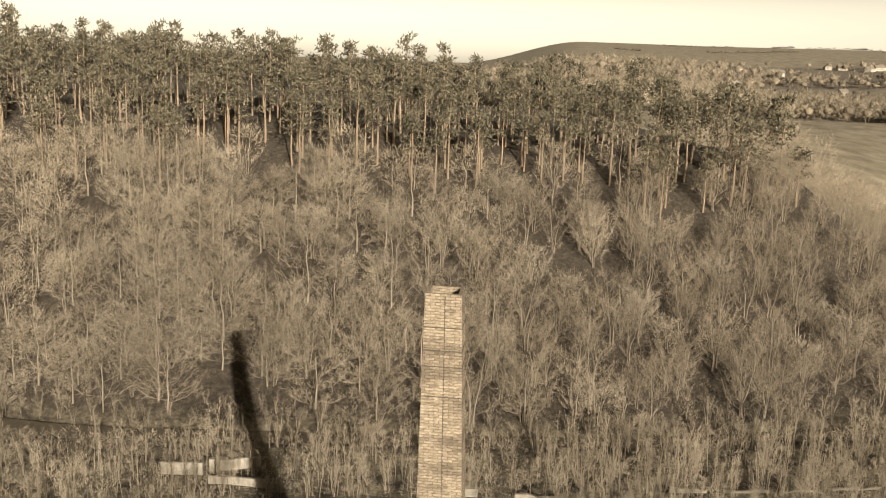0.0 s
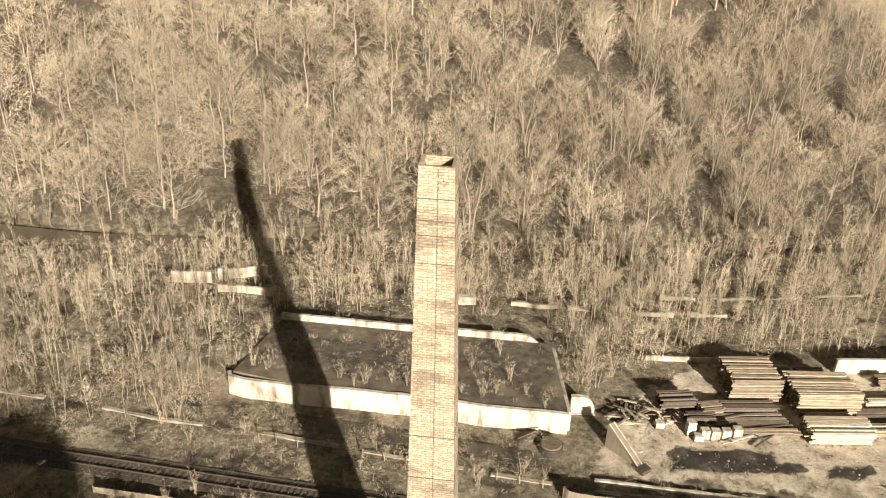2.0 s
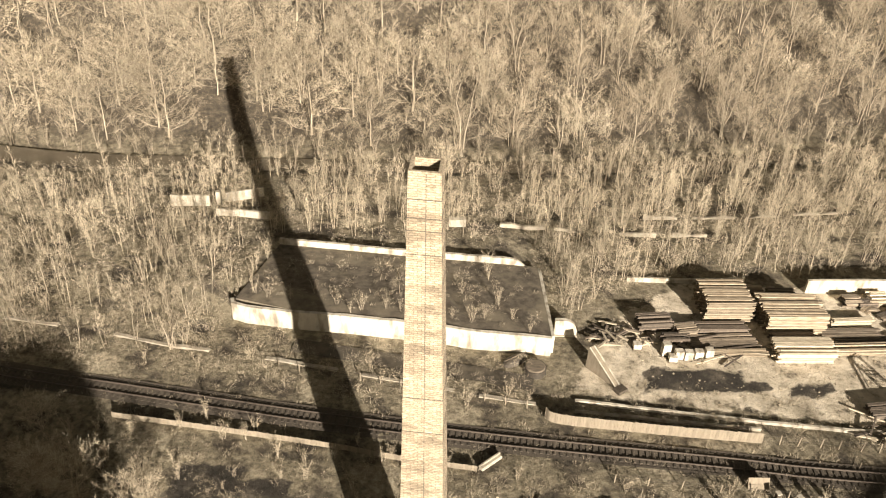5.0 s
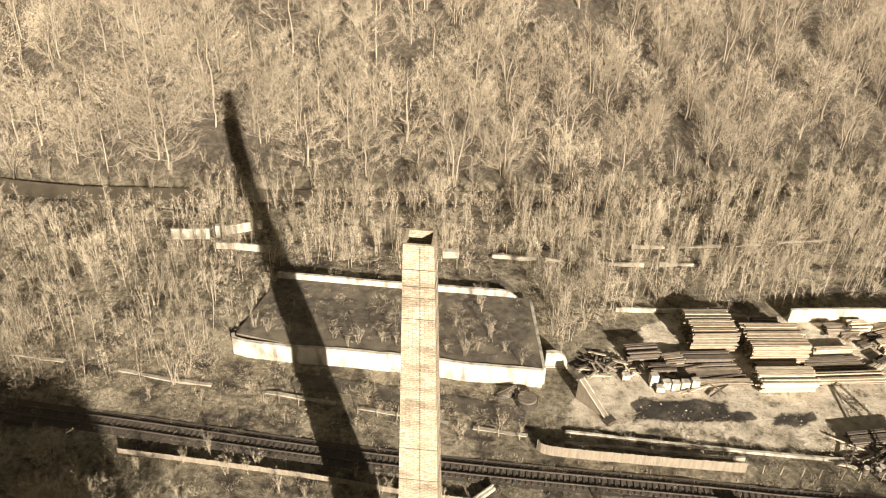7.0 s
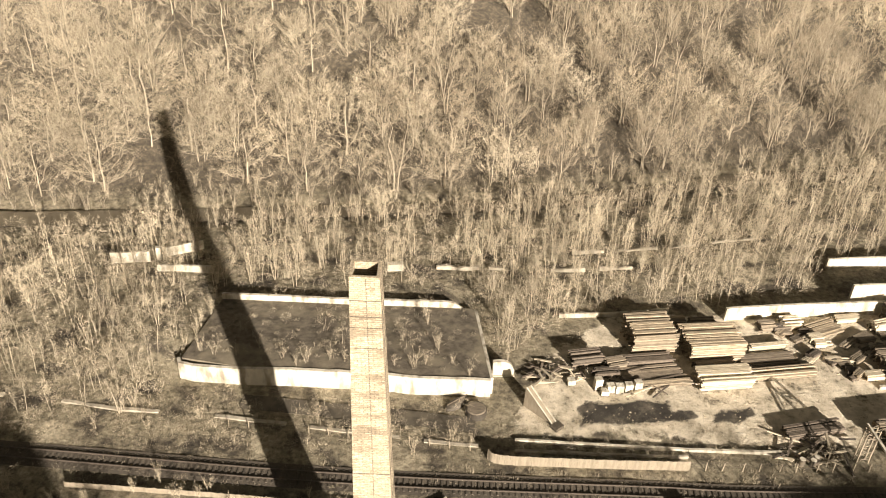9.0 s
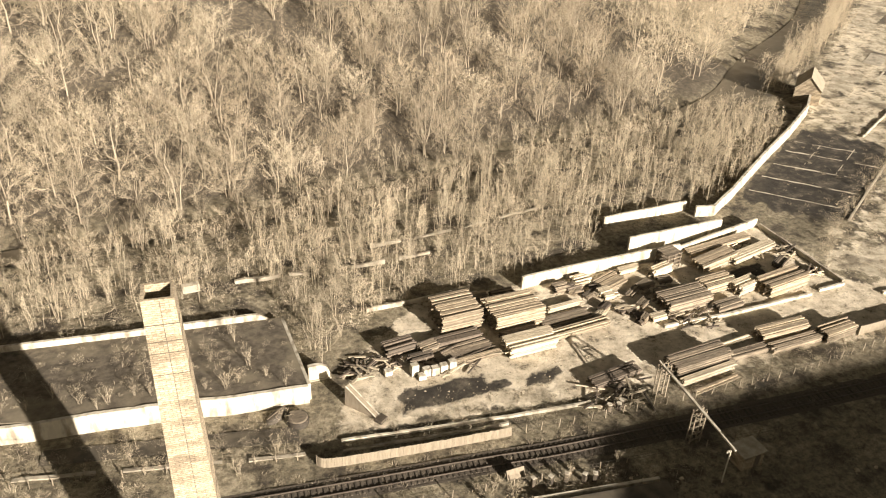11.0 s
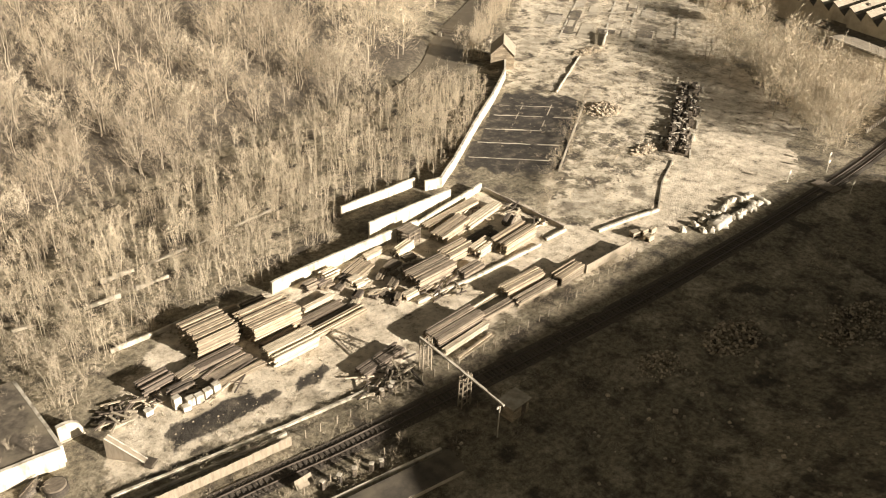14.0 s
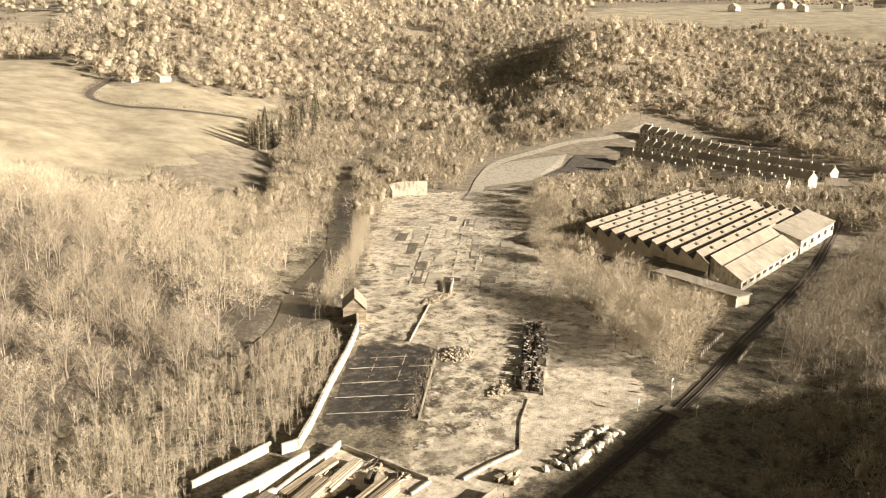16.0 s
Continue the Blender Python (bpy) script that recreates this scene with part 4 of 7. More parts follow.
# the tapering chute lying in the yard
root = thing("loading_chute", 21.0, 79.2, -55, "pale tapering loading chute propped at one end", "chute")
bm = bmesh.new()
vs = [bm.verts.new(p) for p in ((-2.2, -0.6, 0), (-2.2, 0.6, 0), (2.8, 0.2, 0), (2.8, -0.2, 0), (-2.2, -0.5, 3.0), (-2.2, 0.5, 3.0), (2.8, 0.2, 0.35), (2.8, -0.2, 0.35))]
for q in ((0, 1, 2, 3), (4, 7, 6, 5), (0, 3, 7, 4), (3, 2, 6, 7), (2, 1, 5, 6), (1, 0, 4, 5)):
    bm.faces.new([vs[i] for i in q])
part("chute_body", bm, M_BOARD, root)
for sy in (-0.5, 0.5):
    part("rim", box_bm(5.7, 0.12, 0.12, 0, None, Matrix.Translation((0.3, sy * 0.7, 1.62)) @ Matrix.Rotation(0.487, 4, "Y")), M_LIME, root)
part("stop_block", box_bm(1.1, 1.4, 0.5, 0.04, None, Matrix.Translation((3.3, 0, 0))), M_SCRAP, root)

# the skew pipe and signs by the line
root = thing("culvert_head", 7.0, 64.4, 42, "pale curved concrete culvert head beside the fence", "culvert")
part("apron", box_bm(3.0, 0.6, 0.45, 0.1), M_CONC, root)
part("lip", box_bm(3.1, 0.25, 0.2, 0.05, None, Matrix.Translation((0, 0.2, 0.43))), M_CONC, root)
root = thing("notice_board", 35.1, 62.0, 2, "blank pale board leaning beside the track", "board")
part("panel", box_bm(2.3, 0.08, 1.3, 0.02, None, Matrix.Translation((0, 0, 0.2)) @ Matrix.Rotation(-0.5, 4, "X")), M_BOARD, root)
part("prop", box_bm(0.1, 0.1, 0.9, 0, None, Matrix.Translation((0.8, 0.5, -0.05))), M_TIMBER_GREY, root)
part("prop", box_bm(0.1, 0.1, 0.9, 0, None, Matrix.Translation((-0.8, 0.5, -0.05))), M_TIMBER_GREY, root)
for x, y in ((36.5, 60.6), (38.6, 60.2), (40.6, 60.0), (42.6, 59.3), (43.8, 59.0), (31.0, 58.9)):
    root = thing("scrap_drum", x, y, trng.uniform(0, 90), "short pale-topped post block beside the track", "block", "blocks by the line")
    part("drum", box_bm(0.5, 0.5, 1.3, 0.05), M_SCRAP, root)
    part("cap", box_bm(0.56, 0.56, 0.12, 0.02, None, Matrix.Translation((0, 0, 1.3))), M_LIME, root)
for x, y in ((51.6, 69.2), (52.9, 69.0), (53.6, 69.5)):
    root = thing("barrel", x, y, 0, "pale upright barrel beside the line", "barrel", "barrels by the line")
    bm = bmesh.new()
    bmesh.ops.create_cone(bm, cap_ends=True, segments=14, radius1=0.38, radius2=0.38, depth=1.0, matrix=Matrix.Translation((0, 0, 0.5)))
    part("drum", bm, M_SCRAP, root)
    bm = bmesh.new()
    bmesh.ops.create_cone(bm, cap_ends=True, segments=14, radius1=0.36, radius2=0.34, depth=0.06, matrix=Matrix.Translation((0, 0, 1.03)))
    part("lid", bm, M_LIME, root)
root = thing("relay_hut", 63.0, 56.0, 4, "small flat-roofed brick relay hut in shade", "hut")
part("wall_shell", box_bm(3.2, 2.4, 2.2, 0.02), M_BRICK, root)
part("roof", box_bm(3.6, 2.8, 0.18, 0.03, None, Matrix.Translation((0, 0, 2.2))), M_CONC, root)
part("door", box_bm(0.8, 0.06, 1.9, 0.01, None, Matrix.Translation((0.6, -1.22, 0))), M_TIMBER_DARK, root)

# the dark huts and tanks south of the line
root = thing("workshop_hut", 43.0, 54.5, -6, "low dark-roofed workshop in shade below the line", "hut")
part("wall_shell", box_bm(16, 3.2, 1.0, 0.02), M_RENDER, root)
part("roof", box_bm(16.6, 3.8, 0.15, 0.03, None, Matrix.Translation((0, 0, 1.0))), M_TAR, root)
for x, y, r in ((12.2, 57.6, 10), (15.0, 57.2, -20), (18.5, 58.2, 0)):
    root = thing("scrap_heap", x, y, r, "heap of scrap metal sheets and beams", "scrap", "scrap below the line")
    link_mesh("scrap_tangle", *boxes([(trng.normal(0, 0.8), trng.normal(0, 0.5), 0.02 + 0.1 * (k % 4), trng.uniform(0.6, 2.6), trng.uniform(0.1, 0.7), trng.uniform(0.05, 0.25), trng.uniform(0, 3), trng.normal(0, 0.12)) for k in range(22)]), M_SCRAP, root)["kind"] = "stuff"
    link_mesh("pale_sheeting", *boxes([(trng.normal(0, 0.8), trng.normal(0, 0.5), 0.45, trng.uniform(0.6, 1.6), trng.uniform(0.2, 0.6), 0.05, trng.uniform(0, 3), trng.normal(0, 0.12)) for k in range(5)]), M_LIME, root)["kind"] = "stuff"
root = thing("long_pipe", 24.0, 57.9, -2, "long pale pipe lying on blocks", "pipe")
part("pipe", box_bm(17, 0.3, 0.3, 0.08, None, Matrix.Translation((0, 0, 0.15))), M_LIME, root)
for k in range(4):
    part("block", box_bm(0.4, 0.6, 0.2, 0.02, None, Matrix.Translation((-7 + 4.6 * k, 0, -0.03))), M_CONC, root)

# ---- the east ground: scrap row, bags, rubble ----
axis = np.array([0.857, 0.515])
side = np.array([-0.515, 0.857])
for k in range(26):
    c = np.array([146.0, 89.6]) + axis * (k % 13 + 0.4) * 3.3 + side * (0.0 if k < 13 else 2.7) + trng.normal(0, 0.3, 2)
    root = thing("scrap_pallet", c[0], c[1], 31 + trng.normal(0, 8), "dark pallet of scrap machinery and pipes", "scrap", "scrap row on the east ground")
    items = [(0, 0, 0, 3.2, 2.5, 0.35, 0, 0)]
    for j in range(9):
        items.append((trng.uniform(-1.1, 1.1), trng.uniform(-0.8, 0.8), 0.3, trng.uniform(0.3, 1.2), trng.uniform(0.3, 0.9), trng.uniform(0.4, 1.4), trng.uniform(0, 3), 0))
    for bx, by, bz, sx, sy, sz, turn, tilt in items:
        piece = new("scrap_piece", unit_box(M_SCRAP))
        piece.parent = root
        piece.matrix_basis = Matrix.Translation((bx, by, bz)) @ Matrix.Rotation(turn, 4, "Z") @ Matrix.Diagonal((sx, sy, sz, 1))
    link_mesh("pale_load", *boxes([(trng.uniform(-1.1, 1.1), trng.uniform(-0.8, 0.8), 1.2 + 0.4 * trng.random(), trng.uniform(0.3, 1.3), trng.uniform(0.15, 0.5), 0.12, trng.uniform(0, 3), 0) for j in range(3)]), M_LIME, root)["kind"] = "stuff"
for k in range(12):
    c = np.array([146.0, 89.6]) + axis * (2 + 4.0 * k) + side * (4.6 if k % 2 else -2.0) + trng.normal(0, 0.2, 2)
    root = thing("loose_girder", c[0], c[1], 31 + trng.normal(0, 4), "pale girder lying along the scrap row", "girder", "girders of the scrap row")
    link_mesh("girder", *boxes([(0, 0, 0.02, trng.uniform(3, 6), 0.35, 0.3, 0, 0)]), M_LIME, root)
root = thing("beam_bundle", 171.0, 104.5, 31, "bundle of long pale beams beside the scrap row", "beams")
for j in range(5):
    link_mesh("beam", *boxes([(trng.normal(0, 0.4), -0.5 + 0.35 * j, 0.1 + 0.3 * (j % 2), 13, 0.3, 0.28, trng.normal(0, 0.004), 0)]), M_TIMBER_PALE, root)
link_mesh("bearer_set", *boxes([(u, 0.2, -0.05, 0.2, 2.4, 0.16, 0, 0) for u in (-5, 0, 5)]), M_TIMBER_DARK, root)


def bag(x, y, w, d, h, rot, label):
    root = thing("bulk_bag", x, y, rot, label, "bag", "bulk bags beside the track")
    bm = bmesh.new()
    bmesh.ops.create_cube(bm, size=1, matrix=Matrix.Translation((0, 0, h / 2)) @ Matrix.Diagonal((w, d, h, 1)))
    bmesh.ops.subdivide_edges(bm, edges=bm.edges[:], cuts=3, use_grid_fill=True)
    for v in bm.verts:
        v.co += Vector(trng.normal(0, 0.04, 3))
        f = 1 - 0.35 * max(0, v.co.z / h - 0.4)
        v.co.x, v.co.y = v.co.x * f, v.co.y * f
        v.co.z = max(v.co.z, 0) - 0.02
    for fc in bm.faces:
        fc.smooth = True
    part("sack", bm, M_SHEET, root)
    part("tie", box_bm(0.25, 0.25, 0.3, 0.05, None, Matrix.Translation((0, 0, h - 0.06))), M_SHEET, root)


for k in range(18):
    u = k / 17
    bag(120.5 + 22 * u + trng.normal(0, 0.5), 70.6 + trng.normal(0, 0.4), trng.uniform(1.0, 2.0), trng.uniform(0.8, 1.3), trng.uniform(0.35, 0.85), trng.uniform(0, 90), "lumpy white bulk bag of stone")
for k in range(15):
    u = k / 14
    bag(123 + 19 * u + trng.normal(0, 0.5), 67.4 + trng.normal(0, 0.4), trng.uniform(1.1, 2.8), trng.uniform(0.9, 1.5), trng.uniform(0.45, 0.95), trng.uniform(0, 90), "lumpy white bulk bag of stone")
bag(127.5, 67.6, 5.2, 2.2, 1.15, 5, "long heap under white sheeting")
for x, y in ((111.5, 74.6), (113.4, 74.2), (115.0, 73.6), (112.5, 72.2)):
    timber_stack(x, y, 1.6, 1.2, 1.1, trng.uniform(-10, 10), M_TIMBER_PALE, "small stack of pale pallets beside the road", ragged=0.05)


def rubble(name, x, y, rx, ry, n, top, label, smax=0.55):
    v, f = [], []
    for k in range(n):
        a, r = trng.uniform(0, 6.28), math.sqrt(trng.random())
        px, py = x + math.cos(a) * r * rx, y + math.sin(a) * r * ry
        s = trng.uniform(0.12, smax)
        z = gz(px, py) + top * max(0, 1 - r * r) * trng.uniform(0.3, 1) - 0.05
        vv, ff = boxes([(px, py, z, s * trng.uniform(0.6, 1.5), s, s * trng.uniform(0.4, 0.9), trng.uniform(0, 3), trng.normal(0, 0.5))])
        o = len(v)
        v += vv
        f += [tuple(i + o for i in q) for q in ff]
    tagged(link_mesh(name, v, f, M_STONE), label, "rubble", kind="stuff")


rubble("rubble_heap", 151.5, 115.8, 5.0, 3.8, 700, 1.3, "heap of broken brick and concrete rubble")
rubble("rubble_heap", 142.0, 96.0, 4.2, 1.6, 300, 0.7, "heap of broken brick and concrete rubble")
rubble("rubble_heap", 181.0, 145.5, 6.5, 2.2, 400, 0.6, "heap of broken brick and concrete rubble")
rubble("rubble_scatter", 178, 128, 28, 16, 700, 0.05, "scattered bricks over the cleared factory floor", 0.3)
rubble("rubble_scatter", 130, 96, 16, 12, 420, 0.03, "scattered bricks over the rough plot", 0.26)
rubble("rubble_scatter", 90, 85, 40, 12, 260, 0.02, "small offcuts scattered over the yard", 0.2)
rubble("debris_heap", 100, 47, 6, 3.5, 420, 0.7, "heap of pale rubbish on shaded waste ground", 0.4)
rubble("debris_heap", 118, 36, 9, 5, 520, 0.8, "heap of pale rubbish on shaded waste ground", 0.4)
rubble("debris_heap", 86, 50, 4, 2.5, 200, 0.5, "heap of pale rubbish on shaded waste ground", 0.35)
rubble("debris_scatter", 96, 36, 36, 18, 260, 0.1, "pale rubbish strewn over shaded waste ground", 0.5)
rubble("debris_scatter", 20, 56, 34, 5, 300, 0.05, "pale rubbish strewn below the railway", 0.35)
rubble("rubble_scatter", 35, 80, 18, 5, 110, 0.02, "small offcuts scattered over the yard", 0.18)

# worn slabs, tar and rubble patches of the cleared factory floor
floor_u, floor_v = np.array([0.826, 0.563]), np.array([-0.56, 0.83])
works_floor = new("factory_floor")
for k in range(64):
    c = np.array([160.0, 121.0]) + floor_u * trng.uniform(34, 134) + floor_v * round(trng.uniform(-5.4, 4.6)) * 5.5
    if not inside(c[:1], c[1:], WORKS)[0] or inside(c[:1], c[1:], SLAB)[0]:
        continue
    mat = (M_TERRACE, M_CONC, M_RENDER, M_CONC)[int(trng.integers(0, 4))]
    piece = new("floor_slab", unit_box(mat))
    piece.parent = works_floor
    piece.matrix_basis = Matrix.Translation((c[0], c[1], gz(c[0], c[1]) - 0.9)) @ Matrix.Rotation(math.atan2(floor_u[1], floor_u[0]) + trng.normal(0, 0.01), 4, "Z") @ Matrix.Diagonal((trng.uniform(3.0, 17.0), trng.uniform(1.2, 5.0), 0.97 + 0.002 * k % 0.05, 1))
tagged(works_floor, "patchy concrete and tar slabs of a cleared factory floor", "floor", kind="structure")

# lines left on the cleared factory floor and on the slab
for k, off in enumerate((-26, -13, -3, 6, 19)):
    a = np.array([192.0, 142.0]) + np.array([-0.56, 0.83]) * off + trng.normal(0, 2, 2)
    b = a + np.array([0.826, 0.563]) * trng.uniform(70, 130)
    wall("wall_floor_line", [tuple(a), tuple(b)], 0.16, 0.5, M_LIME, "crumbled footing of a cleared factory wall", ragged=0.12)
for k in range(9):
    a = np.array([200.0, 120.0]) + np.array([0.826, 0.563]) * (8 + 15 * k)
    a = a + np.array([-0.56, 0.83]) * trng.uniform(2, 10)
    b = a + np.array([-0.56, 0.83]) * trng.uniform(10, 34)
    wall("wall_floor_cross", [tuple(a), tuple(b)], 0.14, 0.5, M_LIME, "crumbled footing of a cleared factory wall", ragged=0.1)
slab_u, slab_v, slab_o = np.array([36.0, 24.0]), np.array([14.5, -14.5]), np.array([104.5, 113.5])
for s in (0.12, 0.3, 0.47, 0.66, 0.8):
    a, b = slab_o + slab_u * s + slab_v * 0.04, slab_o + slab_u * (s + 0.02) + slab_v * trng.uniform(0.6, 0.98)
    wall("slab_joint", [tuple(a), tuple(b)], 0.16, 0.22, M_CONC, "raised weedy joint across the old factory slab", ragged=0.03)
for s in (0.3, 0.62):
    a, b = slab_o + slab_v * s + slab_u * 0.5, slab_o + slab_v * s + slab_u * 0.85
    wall("slab_joint", [tuple(a), tuple(b)], 0.16, 0.2, M_CONC, "raised weedy joint along the old factory slab", ragged=0.03)


# ---- buildings ----
def gable_house(name, x, y, L, D, eave, ridge, rot, wall_mat, roof_mat, label, z=None, chimney=False, windows=2):
    root = thing(name, x, y, rot, label, "house", z=z)
    v = [(-L / 2, -D / 2, -0.3), (L / 2, -D / 2, -0.3), (L / 2, D / 2, -0.3), (-L / 2, D / 2, -0.3),
         (-L / 2, -D / 2, eave), (L / 2, -D / 2, eave), (L / 2, D / 2, eave), (-L / 2, D / 2, eave), (-L / 2, 0, ridge), (L / 2, 0, ridge)]
    f = [(0, 1, 5, 4), (2, 3, 7, 6), (1, 2, 6, 9, 5), (3, 0, 4, 8, 7)]
    link_mesh("wall_shell", v, f, wall_mat, root)
    o = 0.25
    k = (ridge - eave) / (D / 2)
    for sgn in (-1, 1):
        y1, z1 = sgn * (D / 2 + o), eave - o * k
        vv = [(-L / 2 - o, y1, z1), (L / 2 + o, y1, z1), (L / 2 + o, 0, ridge), (-L / 2 - o, 0, ridge)]
        vv = vv + [(a, b, c + 0.14) for a, b, c in vv]
        ff = [(0, 1, 2, 3), (4, 5, 6, 7), (0, 1, 5, 4), (1, 2, 6, 5), (2, 3, 7, 6), (3, 0, 4, 7)]
        link_mesh("roof", vv, ff, roof_mat, root)
    for i in range(windows):
        px = (i + 1) / (windows + 1) * L - L / 2
        pane = link_mesh("window", *boxes([(px, -D / 2 - 0.02, eave * 0.45, 0.9, 0.08, 1.1, 0, 0)]), M_GLASS, root)
        link_mesh("sill", *boxes([(px, -D / 2 - 0.08, eave * 0.45 - 0.12, 1.1, 0.2, 0.11, 0, 0)]), M_CONC, pane)
    if chimney:
        link_mesh("chimney", *boxes([(L * 0.3, 0, ridge - 0.6, 0.7, 0.6, 1.6, 0, 0)]), M_BRICK, root)
    return root


gable_house("pump_house", 154.5, 152.5, 8.4, 6.0, 3.6, 6.6, 45, M_BRICK, M_ROOF, "small brick pump house with a pale steep roof by the canal")
for x, y, r, s in ((400, 167, 20, 1.0), (417, 141, 20, 0.8), (436, 106, 25, 1.1), (446, 100, 25, 0.8)):
    gable_house("cottage", x, y, 9 * s, 6 * s, 4.2 * s, 7 * s, r + 90, M_LIME, M_ROOF, "small white gabled cottage among trees", chimney=True)


def slab(name, quad, thick, mat, parent):
    """A sloping plate between four corners."""
    v = list(quad) + [(x, y, z + thick) for x, y, z in quad]
    return link_mesh(name, v, [(3, 2, 1, 0), (4, 5, 6, 7), (0, 1, 5, 4), (1, 2, 6, 5), (2, 3, 7, 6), (3, 0, 4, 7)], mat, parent)


def sawtooth_works():
    root = thing("sawtooth_factory", 247.2, 82.2, 0.0, "large grey factory hall with a pale sawtooth roof", "factory")
    teeth, pitch, eave, rise, end, y0 = 9, 5.5, 6.6, 2.7, 99.0, 11.5
    W = y0 + teeth * pitch

    def front(y):
        return 0.2 * y

    prof = [(y0, 0)]
    for k in range(teeth):
        prof += [(y0 + k * pitch, eave), (y0 + (k + 0.8) * pitch, eave + rise)]
    prof += [(W, eave), (W, 0)]
    for lean, x0 in ((0.2, 0.0), (0.0, end)):
        bm = bmesh.new()
        a = [bm.verts.new((x0 + lean * y, y, z - (0.3 if z == 0 else 0))) for y, z in prof]
        b = [bm.verts.new((x0 + lean * y + 0.4, y, z - (0.3 if z == 0 else 0))) for y, z in prof]
        bm.faces.new(a), bm.faces.new(b[::-1])
        for i in range(len(prof)):
            j = (i + 1) % len(prof)
            bm.faces.new((a[i], b[i], b[j], a[j]))
        part("end_wall", bm, M_RENDER, root)
    part("side_wall", box_bm(end - front(W), 0.4, eave, 0, None, Matrix.Translation(((end + front(W)) / 2, W - 0.2, 0))), M_RENDER, root)
    for k in range(teeth):
        ya, yb, yc = y0 + k * pitch, y0 + (k + 0.8) * pitch, y0 + (k + 1) * pitch
        last = end if k > 2 else end - 8
        for j in range(8):
            xa, xb = front(ya) - 0.4 + (last - front(ya)) * j / 8, front(ya) - 0.4 + (last - front(ya)) * (j + 1) / 8 - 0.25
            sh = front(yb) - front(ya)
            ym, zm = ya + (yb - ya) * 0.42, eave + rise * 0.42
            # the lower 42 percent of each slope has the darker colour
            slab("lower_slope", [(xa, ya - 0.2, eave - 0.1), (xb, ya - 0.2, eave - 0.1), (xb + sh * 0.42, ym, zm), (xa + sh * 0.42, ym, zm)], 0.14, M_ROOF_DARK, root)
            slab("roof_slope", [(xa + sh * 0.4, ym - 0.1, zm + 0.05), (xb + sh * 0.4, ym - 0.1, zm + 0.05), (xb + sh, yb + 0.2, eave + rise + 0.08), (xa + sh, yb + 0.2, eave + rise + 0.08)], 0.22, M_ROOF, root)
            link_mesh("roof_vent", *boxes([(xb + sh * 0.8 - 1.0, yb - 0.9, eave + rise - 0.7, 1.3, 1.1, 0.7, 0, 0)]), M_SCRAP, root)
        v = [(front(yb) + 0.1, yb, eave + rise - 0.02), (last, yb, eave + rise - 0.02), (last, yc, eave - 0.1), (front(yc) + 0.1, yc, eave - 0.1)]
        link_mesh("roof_glazing", v, [(0, 1, 2, 3)], M_GLASS, root)
    # lower bays on the railway side
    for xa, x1, ya, yb, za, zb in ((3.0, 63, 6.4, 11.7, 5.6, 8.6), (1.2, 56, 0.4, 6.6, 3.6, 6.6)):
        v = [(xa, ya, -0.3), (x1, ya, -0.3), (x1, ya, za), (xa, ya, za), (xa + 1.1, yb, -0.3), (x1, yb, -0.3), (x1, yb, zb), (xa + 1.1, yb, zb)]
        link_mesh("bay_wall", v, [(0, 1, 2, 3), (0, 3, 7, 4), (1, 5, 6, 2)], M_LIME, root)
        for j in range(6):
            p0, p1 = xa - 0.4 + (x1 - xa) * j / 6, xa - 0.4 + (x1 - xa) * (j + 1) / 6 - 0.12
            slab("bay_roof", [(p0, ya - 0.5, za - 0.2), (p1, ya - 0.5, za - 0.2), (p1 + 1.1, yb, zb + 0.05), (p0 + 1.1, yb, zb + 0.05)], 0.18, M_ROOF_BAY, root)
        for j in range(9):
            link_mesh("window", *boxes([(xa + 3 + j * x1 / 9.5, ya - 0.02, za * 0.4, 3.4, 0.06, za * 0.3, 0, 0)]), M_GLASS, root)
    # the far annexe
    v = [(58, 0.4, -0.3), (end, 0.4, -0.3), (end, 0.4, 5.4), (58, 0.4, 5.4), (58, 11, -0.3), (end, 11, -0.3), (end, 11, 8.2), (58, 11, 8.2)]
    link_mesh("annexe_wall", v, [(0, 1, 2, 3), (0, 3, 7, 4), (1, 5, 6, 2)], M_LIME, root)
    for j in range(5):
        slab("annexe_roof", [(57.6 + 8.4 * j, -0.1, 5.3), (65.9 + 8.4 * j, -0.1, 5.3), (65.9 + 8.4 * j, 11, 8.3), (57.6 + 8.4 * j, 11, 8.3)], 0.18, M_ROOF_BAY, root)
        link_mesh("window", *boxes([(63 + 8.4 * j, 0.37, 2.2, 3.2, 0.06, 1.6, 0, 0)]), M_GLASS, root)
    bm = bmesh.new()
    bmesh.ops.create_cube(bm, size=1.0, matrix=Matrix.Translation((5.5, 29, 2.2)) @ Matrix.Rotation(radians(-11.3), 4, "Z") @ Matrix.Diagonal((0.4, 5, 4.4, 1)))
    part("door", bm, M_ROOF_DARK, root)
    # a low lean-to along the foot of the end wall
    slab("lean_to_roof", [(-1.6, 12, 2.4), (3.0, 35, 2.4), (7.2, 35, 3.4), (2.6, 12, 3.4)], 0.2, M_ROOF_DARK, root)
    link_mesh("lean_to_wall", [(-1.4, 12.2, -0.3), (3.1, 34.8, -0.3), (3.1, 34.8, 2.42), (-1.4, 12.2, 2.42)], [(3, 2, 1, 0)], M_RENDER, root)


